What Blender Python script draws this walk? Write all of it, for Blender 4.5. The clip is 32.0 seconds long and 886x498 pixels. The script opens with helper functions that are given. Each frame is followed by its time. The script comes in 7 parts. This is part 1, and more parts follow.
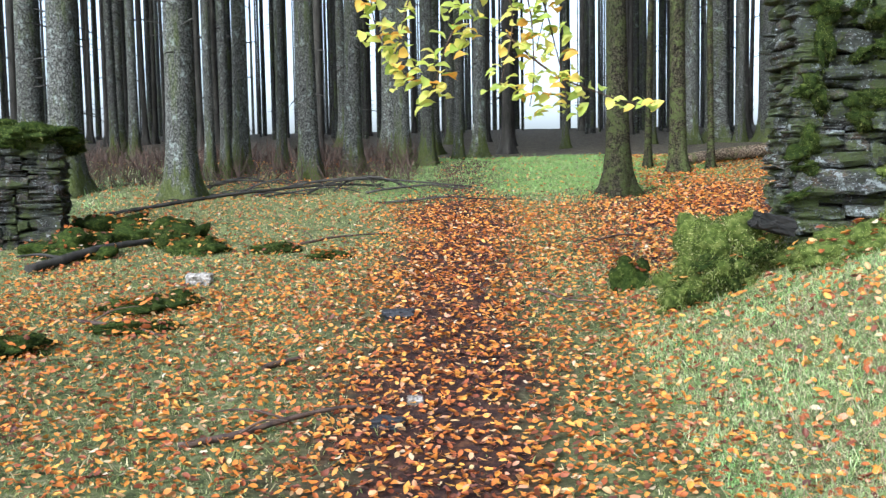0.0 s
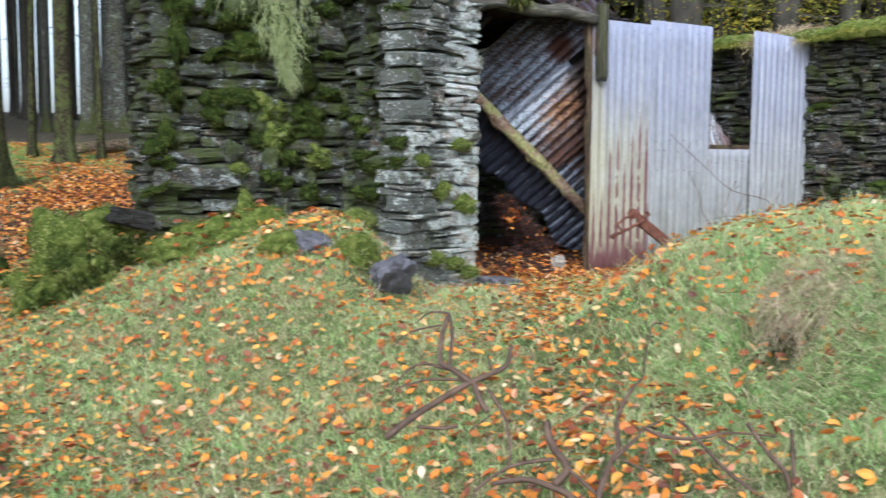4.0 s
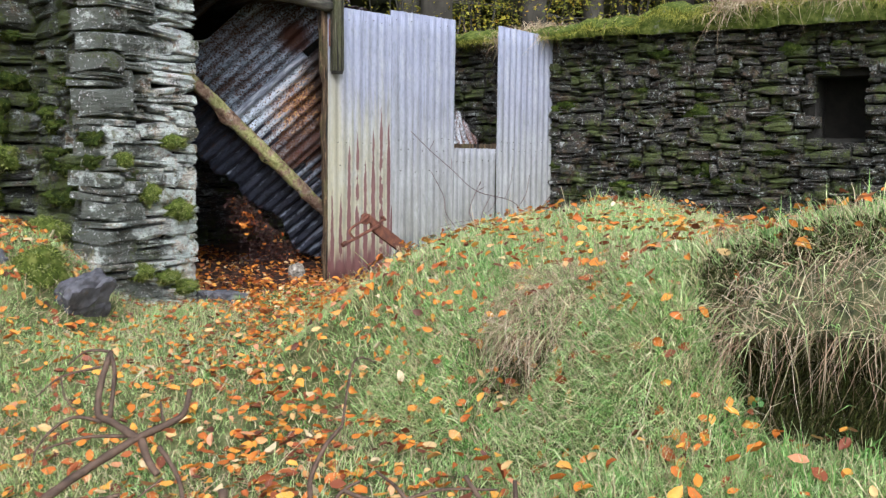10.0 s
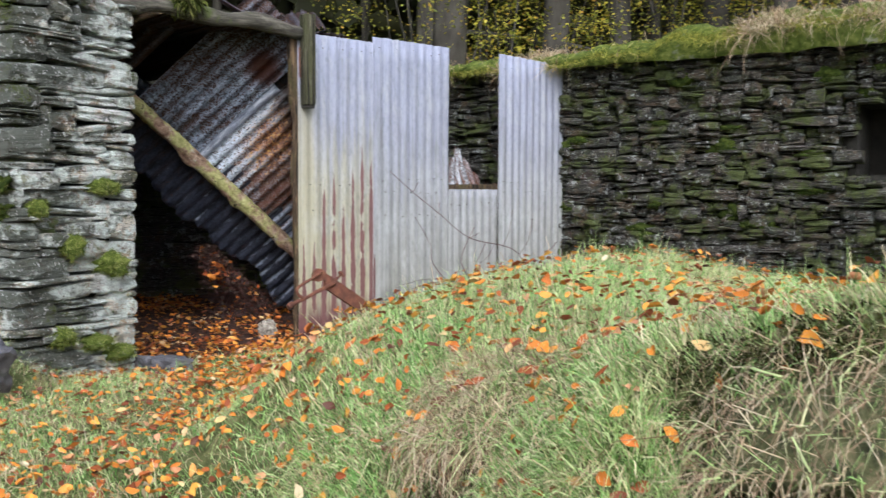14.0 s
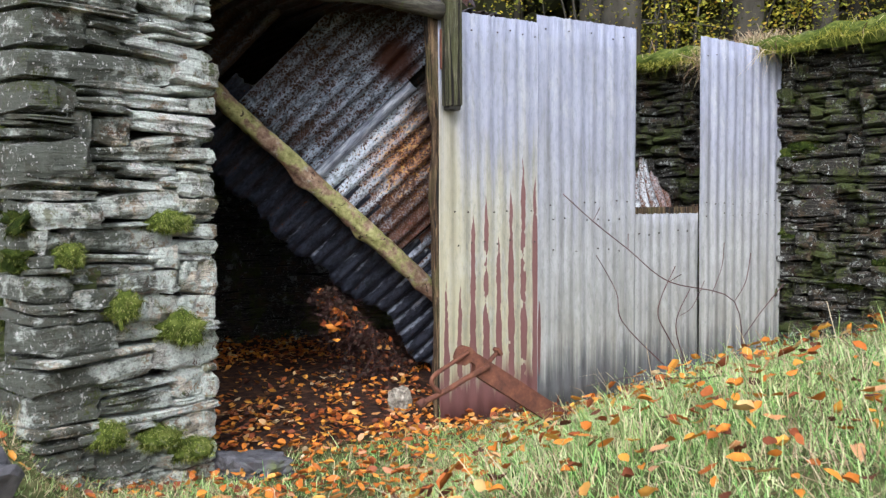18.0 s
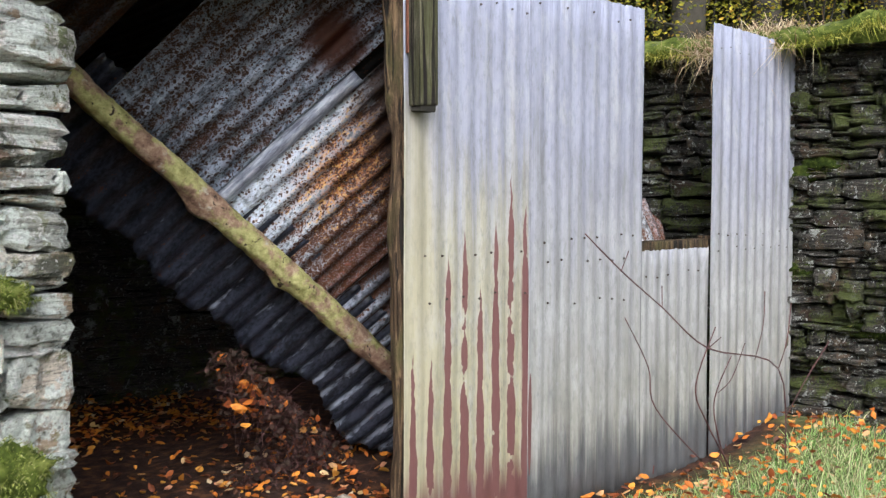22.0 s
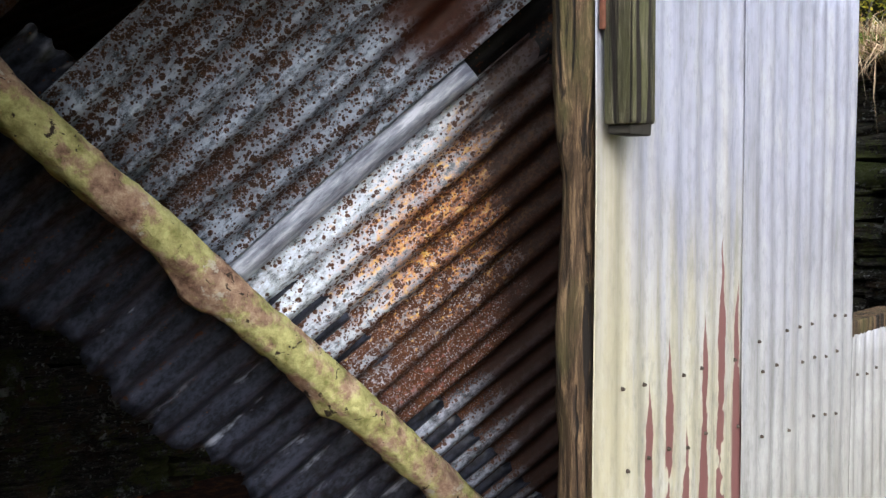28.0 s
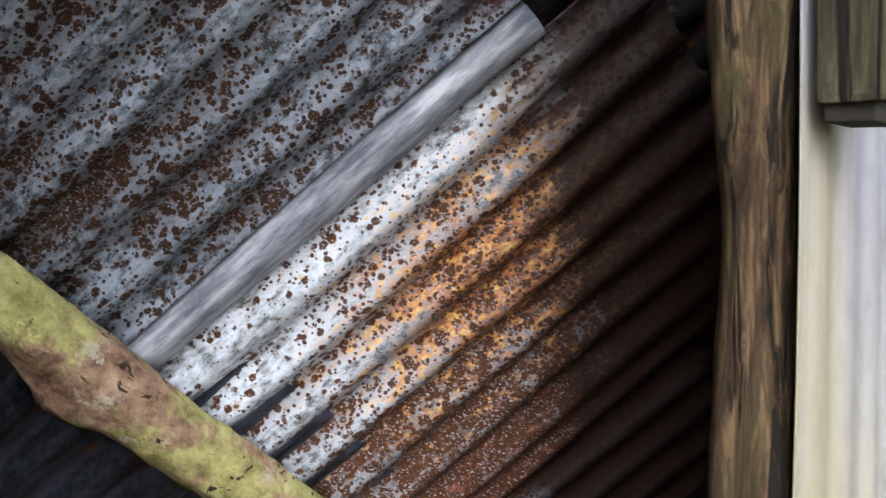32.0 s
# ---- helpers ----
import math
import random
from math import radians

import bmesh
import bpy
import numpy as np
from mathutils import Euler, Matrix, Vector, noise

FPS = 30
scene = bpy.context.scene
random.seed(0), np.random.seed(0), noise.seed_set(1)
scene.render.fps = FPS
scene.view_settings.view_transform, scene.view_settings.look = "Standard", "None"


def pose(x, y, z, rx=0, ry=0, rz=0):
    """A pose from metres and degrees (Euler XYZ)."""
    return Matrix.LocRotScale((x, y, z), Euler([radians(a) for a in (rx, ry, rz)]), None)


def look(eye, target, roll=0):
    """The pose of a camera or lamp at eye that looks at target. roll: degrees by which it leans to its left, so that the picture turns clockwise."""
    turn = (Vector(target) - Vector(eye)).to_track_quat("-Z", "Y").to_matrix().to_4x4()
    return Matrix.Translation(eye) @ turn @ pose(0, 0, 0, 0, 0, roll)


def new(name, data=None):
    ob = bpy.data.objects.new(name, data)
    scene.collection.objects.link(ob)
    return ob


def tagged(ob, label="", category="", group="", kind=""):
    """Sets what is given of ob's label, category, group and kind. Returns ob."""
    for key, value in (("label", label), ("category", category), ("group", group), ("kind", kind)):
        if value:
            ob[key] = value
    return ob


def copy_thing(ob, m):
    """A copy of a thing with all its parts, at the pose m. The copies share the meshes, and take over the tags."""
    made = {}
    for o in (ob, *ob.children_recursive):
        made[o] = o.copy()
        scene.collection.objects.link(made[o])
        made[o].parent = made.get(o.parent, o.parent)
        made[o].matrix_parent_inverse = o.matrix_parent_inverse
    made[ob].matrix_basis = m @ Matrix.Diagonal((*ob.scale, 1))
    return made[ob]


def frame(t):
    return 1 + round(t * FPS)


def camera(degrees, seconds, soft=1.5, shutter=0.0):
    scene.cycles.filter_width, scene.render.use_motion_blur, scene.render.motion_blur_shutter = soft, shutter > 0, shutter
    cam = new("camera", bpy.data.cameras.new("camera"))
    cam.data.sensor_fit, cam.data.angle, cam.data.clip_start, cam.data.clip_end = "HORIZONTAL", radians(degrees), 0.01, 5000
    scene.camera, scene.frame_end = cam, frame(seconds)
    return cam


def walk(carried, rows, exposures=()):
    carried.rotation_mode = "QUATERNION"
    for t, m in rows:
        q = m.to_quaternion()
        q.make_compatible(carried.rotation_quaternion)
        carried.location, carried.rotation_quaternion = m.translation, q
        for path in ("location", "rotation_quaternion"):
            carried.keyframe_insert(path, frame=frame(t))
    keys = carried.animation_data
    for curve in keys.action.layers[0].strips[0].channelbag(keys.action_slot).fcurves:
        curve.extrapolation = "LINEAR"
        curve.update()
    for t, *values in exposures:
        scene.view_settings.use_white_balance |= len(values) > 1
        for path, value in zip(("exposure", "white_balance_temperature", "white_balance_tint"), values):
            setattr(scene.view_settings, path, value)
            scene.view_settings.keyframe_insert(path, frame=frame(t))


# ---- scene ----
cam = camera(48.55, 32.0, soft=1.3, shutter=0.35)
# seconds, eye x y z, yaw to the left from +y, pitch, roll
PATH = [
    (0.0, -5.086, -5.648, 0.916, 2.11, -4.76, -0.99),
    (0.5, -5.041, -5.639, 0.907, 0.20, -4.78, -0.94),
    (1.0, -4.993, -5.591, 0.923, -2.32, -4.99, -0.97),
    (1.5, -4.944, -5.561, 0.913, -3.93, -5.05, -0.91),
    (2.0, -4.929, -5.555, 0.930, -6.86, -5.07, -0.66),
    (2.5, -4.900, -5.565, 0.937, -13.53, -5.15, -0.30),
    (3.0, -4.851, -5.598, 0.948, -19.85, -5.32, -0.12),
    (3.5, -4.782, -5.626, 0.950, -24.98, -5.44, 0.10),
    (4.0, -4.727, -5.655, 0.937, -30.95, -5.48, 0.47),
    (4.5, -4.704, -5.664, 0.928, -36.73, -5.44, 0.67),
    (6.5, -4.681, -5.651, 0.921, -40.71, -5.49, 0.73),
    (7.0, -4.669, -5.648, 0.917, -41.80, -5.48, 0.67),
    (7.5, -4.667, -5.656, 0.916, -42.16, -5.45, 0.70),
    (8.0, -4.622, -5.643, 0.933, -42.42, -5.51, 0.67),
    (8.5, -4.545, -5.598, 0.933, -42.71, -5.64, 0.68),
    (9.0, -4.463, -5.513, 0.936, -42.96, -5.66, 0.70),
    (9.5, -4.361, -5.397, 0.948, -43.41, -5.70, 0.85),
    (10.0, -4.158, -5.319, 0.938, -44.21, -5.40, 0.61),
    (10.5, -4.023, -5.214, 0.945, -44.51, -5.10, 0.65),
    (11.0, -3.912, -5.143, 0.956, -44.53, -3.69, 0.65),
    (11.5, -3.838, -5.143, 0.962, -44.21, -3.22, 0.58),
    (12.0, -3.800, -5.166, 0.963, -44.12, -3.03, 0.57),
    (12.5, -3.749, -5.207, 0.962, -44.01, -2.95, 0.48),
    (13.0, -3.670, -5.200, 0.958, -43.81, -3.06, 0.46),
    (13.5, -3.497, -5.088, 0.968, -43.41, -3.32, 0.39),
    (14.0, -3.328, -5.006, 0.980, -41.37, -3.31, 0.17),
    (14.5, -3.115, -4.870, 1.004, -35.24, -3.23, -0.38),
    (16.5, -2.584, -4.192, 1.031, -32.55, -2.97, -0.21),
    (17.0, -2.552, -4.077, 1.015, -32.42, -2.90, -0.40),
    (17.5, -2.507, -3.893, 1.053, -32.44, -2.88, -0.24),
    (18.0, -2.452, -3.743, 1.065, -32.61, -2.70, -0.28),
    (18.5, -2.340, -3.549, 1.135, -32.91, -2.83, -0.36),
    (19.0, -2.267, -3.390, 1.139, -33.00, -2.47, -0.52),
    (19.5, -2.234, -3.170, 1.128, -33.36, -2.41, -0.37),
    (20.0, -2.139, -2.982, 1.135, -33.80, -2.50, -0.39),
    (20.5, -2.078, -2.842, 1.187, -34.27, -2.45, -0.45),
    (21.0, -2.096, -2.680, 1.181, -35.43, -2.42, -0.22),
    (21.5, -2.070, -2.565, 1.165, -38.47, -2.43, 0.10),
    (22.0, -1.977, -2.451, 1.193, -40.07, -2.68, 0.06),
    (22.5, -1.895, -2.336, 1.235, -40.28, -2.56, 0.02),
    (23.0, -1.887, -2.177, 1.224, -40.20, -2.42, -0.04),
    (23.5, -1.874, -2.050, 1.237, -40.15, -2.44, 0.08),
    (24.0, -1.789, -1.926, 1.259, -40.44, -2.60, -0.05),
    (24.5, -1.710, -1.848, 1.325, -40.64, -2.47, -0.06),
    (25.0, -1.690, -1.771, 1.331, -40.80, -2.35, -0.06),
    (25.5, -1.675, -1.628, 1.304, -40.85, -1.95, 0.07),
    (27.5, -1.516, -1.163, 1.348, -44.24, -2.52, -0.12),
    (28.0, -1.481, -1.027, 1.355, -45.11, -2.51, 0.01),
    (28.5, -1.441, -0.883, 1.373, -48.38, -2.48, 0.31),
    (29.0, -1.361, -0.816, 1.383, -49.58, -2.57, 0.24),
    (29.5, -1.292, -0.753, 1.372, -49.75, -2.62, 0.22),
    (30.0, -1.258, -0.647, 1.383, -49.81, -2.62, 0.20),
    (30.5, -1.237, -0.588, 1.387, -49.77, -2.69, 0.24),
    (31.0, -1.173, -0.530, 1.382, -49.77, -2.58, 0.22),
    (31.5, -1.040, -0.450, 1.395, -49.29, -2.72, 0.06),
    (32.0, -0.934, -0.401, 1.410, -45.26, -2.78, -0.11),
]


def carried_pose(x, y, z, yaw, pitch, roll):
    a, b = radians(yaw), radians(pitch)
    ahead = Vector((-math.sin(a) * math.cos(b), math.cos(a) * math.cos(b), math.sin(b)))
    return look((x, y, z), Vector((x, y, z)) + ahead, roll)


walk(cam, [(row[0], carried_pose(*row[1:])) for row in PATH], [(0.0, 1.68, 5400, 9), (4.0, 1.34, 5600, 9), (8.0, 1.28, 5850, 10), (13.0, 1.25, 5950, 10), (18.0, 1.32, 6050, 10), (22.0, 1.38, 6200, 10), (25.0, 1.4, 6280, 10), (28.0, 1.6, 6350, 10), (32.0, 1.52, 6350, 10)])

# ---- light: a bright overcast sky and a very wide, weak sun ----
SUN_EL, SUN_AZ = radians(36), radians(215)
world = bpy.data.worlds.new("overcast_sky")
scene.world = world
world.use_nodes = True
wn, wl = world.node_tree.nodes, world.node_tree.links
sky = wn.new("ShaderNodeTexSky")
sky.sky_type, sky.sun_disc = "NISHITA", False
sky.sun_elevation, sky.sun_rotation = SUN_EL, SUN_AZ
sky.dust_density, sky.ozone_density = 4.0, 1.0
grey = wn.new("ShaderNodeHueSaturation")
grey.inputs["Saturation"].default_value = 0.5
wl.new(sky.outputs[0], grey.inputs["Color"])
wl.new(grey.outputs[0], wn["Background"].inputs["Color"])
wn["Background"].inputs["Strength"].default_value = 0.15
sun = new("sun", bpy.data.lights.new("sun", "SUN"))
sun.data.energy, sun.data.angle, sun.data.color = 1.5, radians(45), (0.97, 0.98, 1.0)
sun.matrix_world = look((0, 0, 30), (30 * math.sin(SUN_AZ) * -1 * math.cos(SUN_EL), -30 * math.cos(SUN_AZ) * math.cos(SUN_EL), 30 - 30 * math.sin(SUN_EL)))

rnd = random.Random(11)


# ---- materials ----
def ramp(nt, fac, stops):
    r = nt.nodes.new("ShaderNodeValToRGB")
    els = r.color_ramp.elements
    while len(els) < len(stops):
        els.new(0.5)
    for e, (p, c) in zip(els, stops):
        e.position, e.color = p, (*c, 1)
    nt.links.new(fac, r.inputs[0])
    return r.outputs[0]


def tex(nt, kind, scale, coord, detail=6.0, rough=0.6, stretch=None, distort=0.0):
    n = nt.nodes.new("ShaderNodeTex" + kind)
    n.inputs["Scale"].default_value = scale
    if kind == "Noise":
        n.inputs["Detail"].default_value, n.inputs["Roughness"].default_value = detail, rough
        n.inputs["Distortion"].default_value = distort
    if stretch:
        m = nt.nodes.new("ShaderNodeMapping")
        m.inputs["Scale"].default_value = stretch
        nt.links.new(coord, m.inputs["Vector"])
        coord = m.outputs[0]
    nt.links.new(coord, n.inputs["Vector"])
    return n.outputs["Fac"] if kind == "Noise" else n.outputs[0]


def mixcol(nt, fac, a, b, mode="MIX"):
    m = nt.nodes.new("ShaderNodeMix")
    m.data_type, m.blend_type = "RGBA", mode
    for sock, v in ((0, fac), (6, a), (7, b)):
        if isinstance(v, (int, float)):
            m.inputs[sock].default_value = v
        elif isinstance(v, tuple):
            m.inputs[sock].default_value = (*v, 1)
        else:
            nt.links.new(v, m.inputs[sock])
    return m.outputs[2]


def calc(nt, op, a, b=0.0):
    m = nt.nodes.new("ShaderNodeMath")
    m.operation = op
    for k, v in enumerate((a, b)):
        if isinstance(v, (int, float)):
            m.inputs[k].default_value = v
        else:
            nt.links.new(v, m.inputs[k])
    return m.outputs[0]


def base_mat(name, rough=0.85, metal=0.0, spec=0.4):
    m = bpy.data.materials.new(name)
    m.use_nodes = True
    nt = m.node_tree
    b = nt.nodes["Principled BSDF"]
    b.inputs["Roughness"].default_value, b.inputs["Metallic"].default_value = rough, metal
    b.inputs["Specular IOR Level"].default_value = spec
    co = nt.nodes.new("ShaderNodeTexCoord").outputs["Object"]
    geo = nt.nodes.new("ShaderNodeNewGeometry")
    return m, nt, b, co, geo


def bump(nt, b, height, strength=0.5, dist=0.01):
    n = nt.nodes.new("ShaderNodeBump")
    n.inputs["Strength"].default_value, n.inputs["Distance"].default_value = strength, dist
    nt.links.new(height, n.inputs["Height"])
    nt.links.new(n.outputs[0], b.inputs["Normal"])


def simple(name, stops, scale=8.0, rough=0.85, metal=0.0, bumps=0.4, dist=0.01, stretch=None, vary=0.0, world_co=False, spots=None, spec=0.4):
    """Noise colours with optional speckle (colour, scale, threshold) and a random tint per object."""
    m, nt, b, co, geo = base_mat(name, rough, metal, spec)
    if world_co:
        co = geo.outputs["Position"]
    f = tex(nt, "Noise", scale, co, 8, 0.65, stretch)
    col = ramp(nt, f, stops)
    if spots:
        for c, s, th in spots:
            g = tex(nt, "Noise", s, co, 5, 0.7)
            k = ramp(nt, g, [(th, (0, 0, 0)), (th + 0.08, (1, 1, 1))])
            col = mixcol(nt, k, col, c)
    if vary:
        r = nt.nodes.new("ShaderNodeObjectInfo").outputs["Random"]
        v = calc(nt, "ADD", calc(nt, "MULTIPLY", r, 2 * vary), 1 - vary)
        hs = nt.nodes.new("ShaderNodeHueSaturation")
        nt.links.new(v, hs.inputs["Value"])
        nt.links.new(col, hs.inputs["Color"])
        col = hs.outputs[0]
    nt.links.new(col, b.inputs["Base Color"])
    if bumps:
        bump(nt, b, tex(nt, "Noise", scale * 3, co, 8, 0.7, stretch), bumps, dist)
    return m


def island(name, stops, rough=0.7, trans=0.0, spec=0.3):
    """A colour for each loose piece of a joined mesh."""
    m, nt, b, co, geo = base_mat(name, rough, 0.0, spec)
    col = ramp(nt, geo.outputs["Random Per Island"], stops)
    n = tex(nt, "Noise", 60.0, co, 3)
    col = mixcol(nt, calc(nt, "MULTIPLY", n, 0.5), col, (0.05, 0.03, 0.015), "MIX")
    nt.links.new(col, b.inputs["Base Color"])
    if trans:
        t = nt.nodes.new("ShaderNodeBsdfTranslucent")
        nt.links.new(col, t.inputs["Color"])
        s = nt.nodes.new("ShaderNodeMixShader")
        s.inputs[0].default_value = trans
        nt.links.new(b.outputs[0], s.inputs[1])
        nt.links.new(t.outputs[0], s.inputs[2])
        nt.links.new(s.outputs[0], nt.nodes["Material Output"].inputs["Surface"])
    return m




def stone_mat(name, dark, mid, light, lichen, crust, moss_th, bright=1.0, stain=0.6):
    """Split slate: layered grain, brown and blackish stains, pale lichen crusts with ragged rims, white flecks and moss, tinted stone by stone.
    crust: how much of the face the lichen takes; stain: noise level above which algae blacken the wall."""
    m, nt, b, co, geo = base_mat(name, 0.75, 0, 0.35)
    pos = geo.outputs["Position"]
    r = nt.nodes.new("ShaderNodeObjectInfo").outputs["Random"]
    shift = nt.nodes.new("ShaderNodeVectorMath")
    shift.operation = "MULTIPLY_ADD"
    spread = nt.nodes.new("ShaderNodeCombineXYZ")
    nt.links.new(r, spread.inputs[0])
    nt.links.new(r, spread.inputs[2])
    nt.links.new(spread.outputs[0], shift.inputs[0])
    shift.inputs[1].default_value = (3.0, 0.0, 7.0)
    nt.links.new(pos, shift.inputs[2])
    p = shift.outputs[0]
    layers = tex(nt, "Noise", 12, p, 9, 0.72, (1, 1, 9))
    speck = tex(nt, "Noise", 110, p, 6, 0.7)
    blot = tex(nt, "Noise", 9, p, 9, 0.72)
    col = ramp(nt, calc(nt, "ADD", calc(nt, "MULTIPLY", layers, 0.65), calc(nt, "MULTIPLY", speck, 0.35)), [(0.4, dark), (0.5, mid), (0.6, light)])
    warm = ramp(nt, r, [(0.0, (0.6, 0.63, 0.58)), (0.3, (1.0, 0.98, 0.92)), (0.55, (1.2, 1.05, 0.85)), (0.8, (0.95, 1.0, 0.98)), (1.0, (1.35, 1.3, 1.25))])
    col = mixcol(nt, 1.0, col, warm, "MULTIPLY")
    for c, scale, th, amt in (((0.24 * bright, 0.16 * bright, 0.09 * bright), 7, 0.55, 0.75), ((0.02, 0.026, 0.016), 10, 0.56, 0.85), ((0.14 * bright, 0.15 * bright, 0.07 * bright), 13, 0.55, 0.65), ((0.1 * bright, 0.05 * bright, 0.028 * bright), 6, 0.575, 0.85)):
        k = ramp(nt, tex(nt, "Noise", scale, p, 9, 0.72), [(th, (0, 0, 0)), (th + 0.04, (amt, amt, amt))])
        col = mixcol(nt, k, col, c)
    edge = calc(nt, "ADD", calc(nt, "MULTIPLY", blot, 0.7), calc(nt, "MULTIPLY", tex(nt, "Noise", 40, p, 6, 0.7), 0.3))
    k = ramp(nt, edge, [(0.53 - crust, (0, 0, 0)), (0.555 - crust, (0.9, 0.9, 0.9))])
    col = mixcol(nt, k, col, mixcol(nt, ramp(nt, speck, [(0.4, (0, 0, 0)), (0.54, (1, 1, 1))]), tuple(0.62 * v for v in lichen), lichen))
    algae = calc(nt, "ADD", calc(nt, "MULTIPLY", tex(nt, "Noise", 4.2, pos, 7, 0.68, (1, 1, 1.7)), 0.8), calc(nt, "MULTIPLY", speck, 0.2))
    sp = nt.nodes.new("ShaderNodeSeparateXYZ")
    nt.links.new(pos, sp.inputs[0])
    # two ramps darken the walls further upwards and towards -x
    algae = calc(nt, "ADD", algae, ramp(nt, calc(nt, "MULTIPLY", sp.outputs[2], 0.5), [(0.5, (0, 0, 0)), (0.75, (0.045, 0.045, 0.045))]))
    algae = calc(nt, "ADD", algae, ramp(nt, calc(nt, "MULTIPLY", sp.outputs[0], -0.4), [(0.55, (0, 0, 0)), (0.68, (0.11, 0.11, 0.11))]))
    col = mixcol(nt, ramp(nt, algae, [(stain, (0, 0, 0)), (stain + 0.05, (0.88, 0.88, 0.88))]), col, mixcol(nt, blot, (0.016, 0.022, 0.014), (0.1, 0.105, 0.075)))
    flecks = ramp(nt, tex(nt, "Noise", 55, p, 5, 0.65), [(0.6, (0, 0, 0)), (0.63, (0.9, 0.9, 0.9))])
    col = mixcol(nt, flecks, col, tuple(min(0.8, 1.15 * v) for v in lichen))
    pits = ramp(nt, calc(nt, "ADD", calc(nt, "MULTIPLY", speck, 0.5), calc(nt, "MULTIPLY", layers, 0.5)), [(0.36, (0.9, 0.9, 0.9)), (0.415, (0, 0, 0))])
    col = mixcol(nt, pits, col, (0.012, 0.012, 0.01))
    moss = ramp(nt, calc(nt, "ADD", calc(nt, "MULTIPLY", tex(nt, "Noise", 4.5, pos, 8, 0.7), 0.7), calc(nt, "MULTIPLY", speck, 0.3)), [(moss_th, (0, 0, 0)), (moss_th + 0.03, (0.9, 0.9, 0.9))])
    col = mixcol(nt, moss, col, mixcol(nt, speck, (0.012, 0.024, 0.004), (0.13, 0.16, 0.03)))
    nt.links.new(col, b.inputs["Base Color"])
    high = calc(nt, "ADD", calc(nt, "MULTIPLY", layers, 2.0), calc(nt, "ADD", calc(nt, "MULTIPLY", speck, 0.5), calc(nt, "MULTIPLY", edge, 0.8)))
    bump(nt, b, high, 1.0, 0.03)
    return m


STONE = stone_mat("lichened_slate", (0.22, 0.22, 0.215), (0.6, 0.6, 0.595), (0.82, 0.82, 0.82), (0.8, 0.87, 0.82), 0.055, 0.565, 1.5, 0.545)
# darker, mossier slate; the shade on the pillar's left face is in its colour
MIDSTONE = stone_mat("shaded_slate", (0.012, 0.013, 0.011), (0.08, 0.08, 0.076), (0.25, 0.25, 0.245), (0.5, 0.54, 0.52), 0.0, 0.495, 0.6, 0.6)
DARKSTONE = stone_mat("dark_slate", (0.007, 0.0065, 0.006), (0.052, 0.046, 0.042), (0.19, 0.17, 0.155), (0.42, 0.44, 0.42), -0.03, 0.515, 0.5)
MORTAR = simple("earth_core", [(0.3, (0.006, 0.0055, 0.004)), (0.7, (0.02, 0.018, 0.014))], 12, 0.95, 0, 0.6)
MOSS = simple("green_moss", [(0.3, (0.006, 0.011, 0.002)), (0.5, (0.024, 0.038, 0.006)), (0.72, (0.08, 0.095, 0.017))], 30, 0.95, 0, 1.0, 0.012, None, 0.2, spec=0.1)
def bark_mat(name, dark, mid, light, lichen, spread):
    """Flaky bark: small scales with dark gaps, pale lichen crusts and green algae, tinted tree by tree."""
    m, nt, b, co, geo = base_mat(name, 0.95, 0, 0.12)
    flake = nt.nodes.new("ShaderNodeTexVoronoi")
    flake.feature = "DISTANCE_TO_EDGE"
    flake.inputs["Scale"].default_value = 26
    wob_ = nt.nodes.new("ShaderNodeMapping")
    wob_.inputs["Scale"].default_value = (1, 1, 0.6)
    nt.links.new(co, wob_.inputs["Vector"])
    nt.links.new(wob_.outputs[0], flake.inputs["Vector"])
    fine = tex(nt, "Noise", 34, co, 9, 0.75)
    col = ramp(nt, fine, [(0.38, dark), (0.5, mid), (0.62, light)])
    gaps = ramp(nt, calc(nt, "ADD", flake.outputs["Distance"], calc(nt, "MULTIPLY", calc(nt, "SUBTRACT", fine, 0.5), 0.25)), [(0.03, (1, 1, 1)), (0.11, (0, 0, 0))])
    col = mixcol(nt, calc(nt, "MULTIPLY", gaps, 0.75), col, (dark[0] * 0.6, dark[1] * 0.6, dark[2] * 0.6))
    patch = ramp(nt, tex(nt, "Noise", 6, co, 9, 0.78), [(spread, (0, 0, 0)), (spread + 0.05, (0.85, 0.85, 0.85))])
    col = mixcol(nt, patch, col, lichen)
    green = ramp(nt, tex(nt, "Noise", 2.6, co, 9, 0.8, (1.6, 1.6, 0.35)), [(0.5, (0, 0, 0)), (0.62, (0.75, 0.75, 0.75))])
    col = mixcol(nt, green, col, mixcol(nt, fine, (0.035, 0.05, 0.012), (0.13, 0.15, 0.05)))
    r = nt.nodes.new("ShaderNodeObjectInfo").outputs["Random"]
    hs = nt.nodes.new("ShaderNodeHueSaturation")
    nt.links.new(calc(nt, "ADD", calc(nt, "MULTIPLY", r, 0.7), 0.62), hs.inputs["Value"])
    nt.links.new(col, hs.inputs["Color"])
    nt.links.new(hs.outputs[0], b.inputs["Base Color"])
    bump(nt, b, calc(nt, "SUBTRACT", fine, gaps), 0.9, 0.02)
    return m


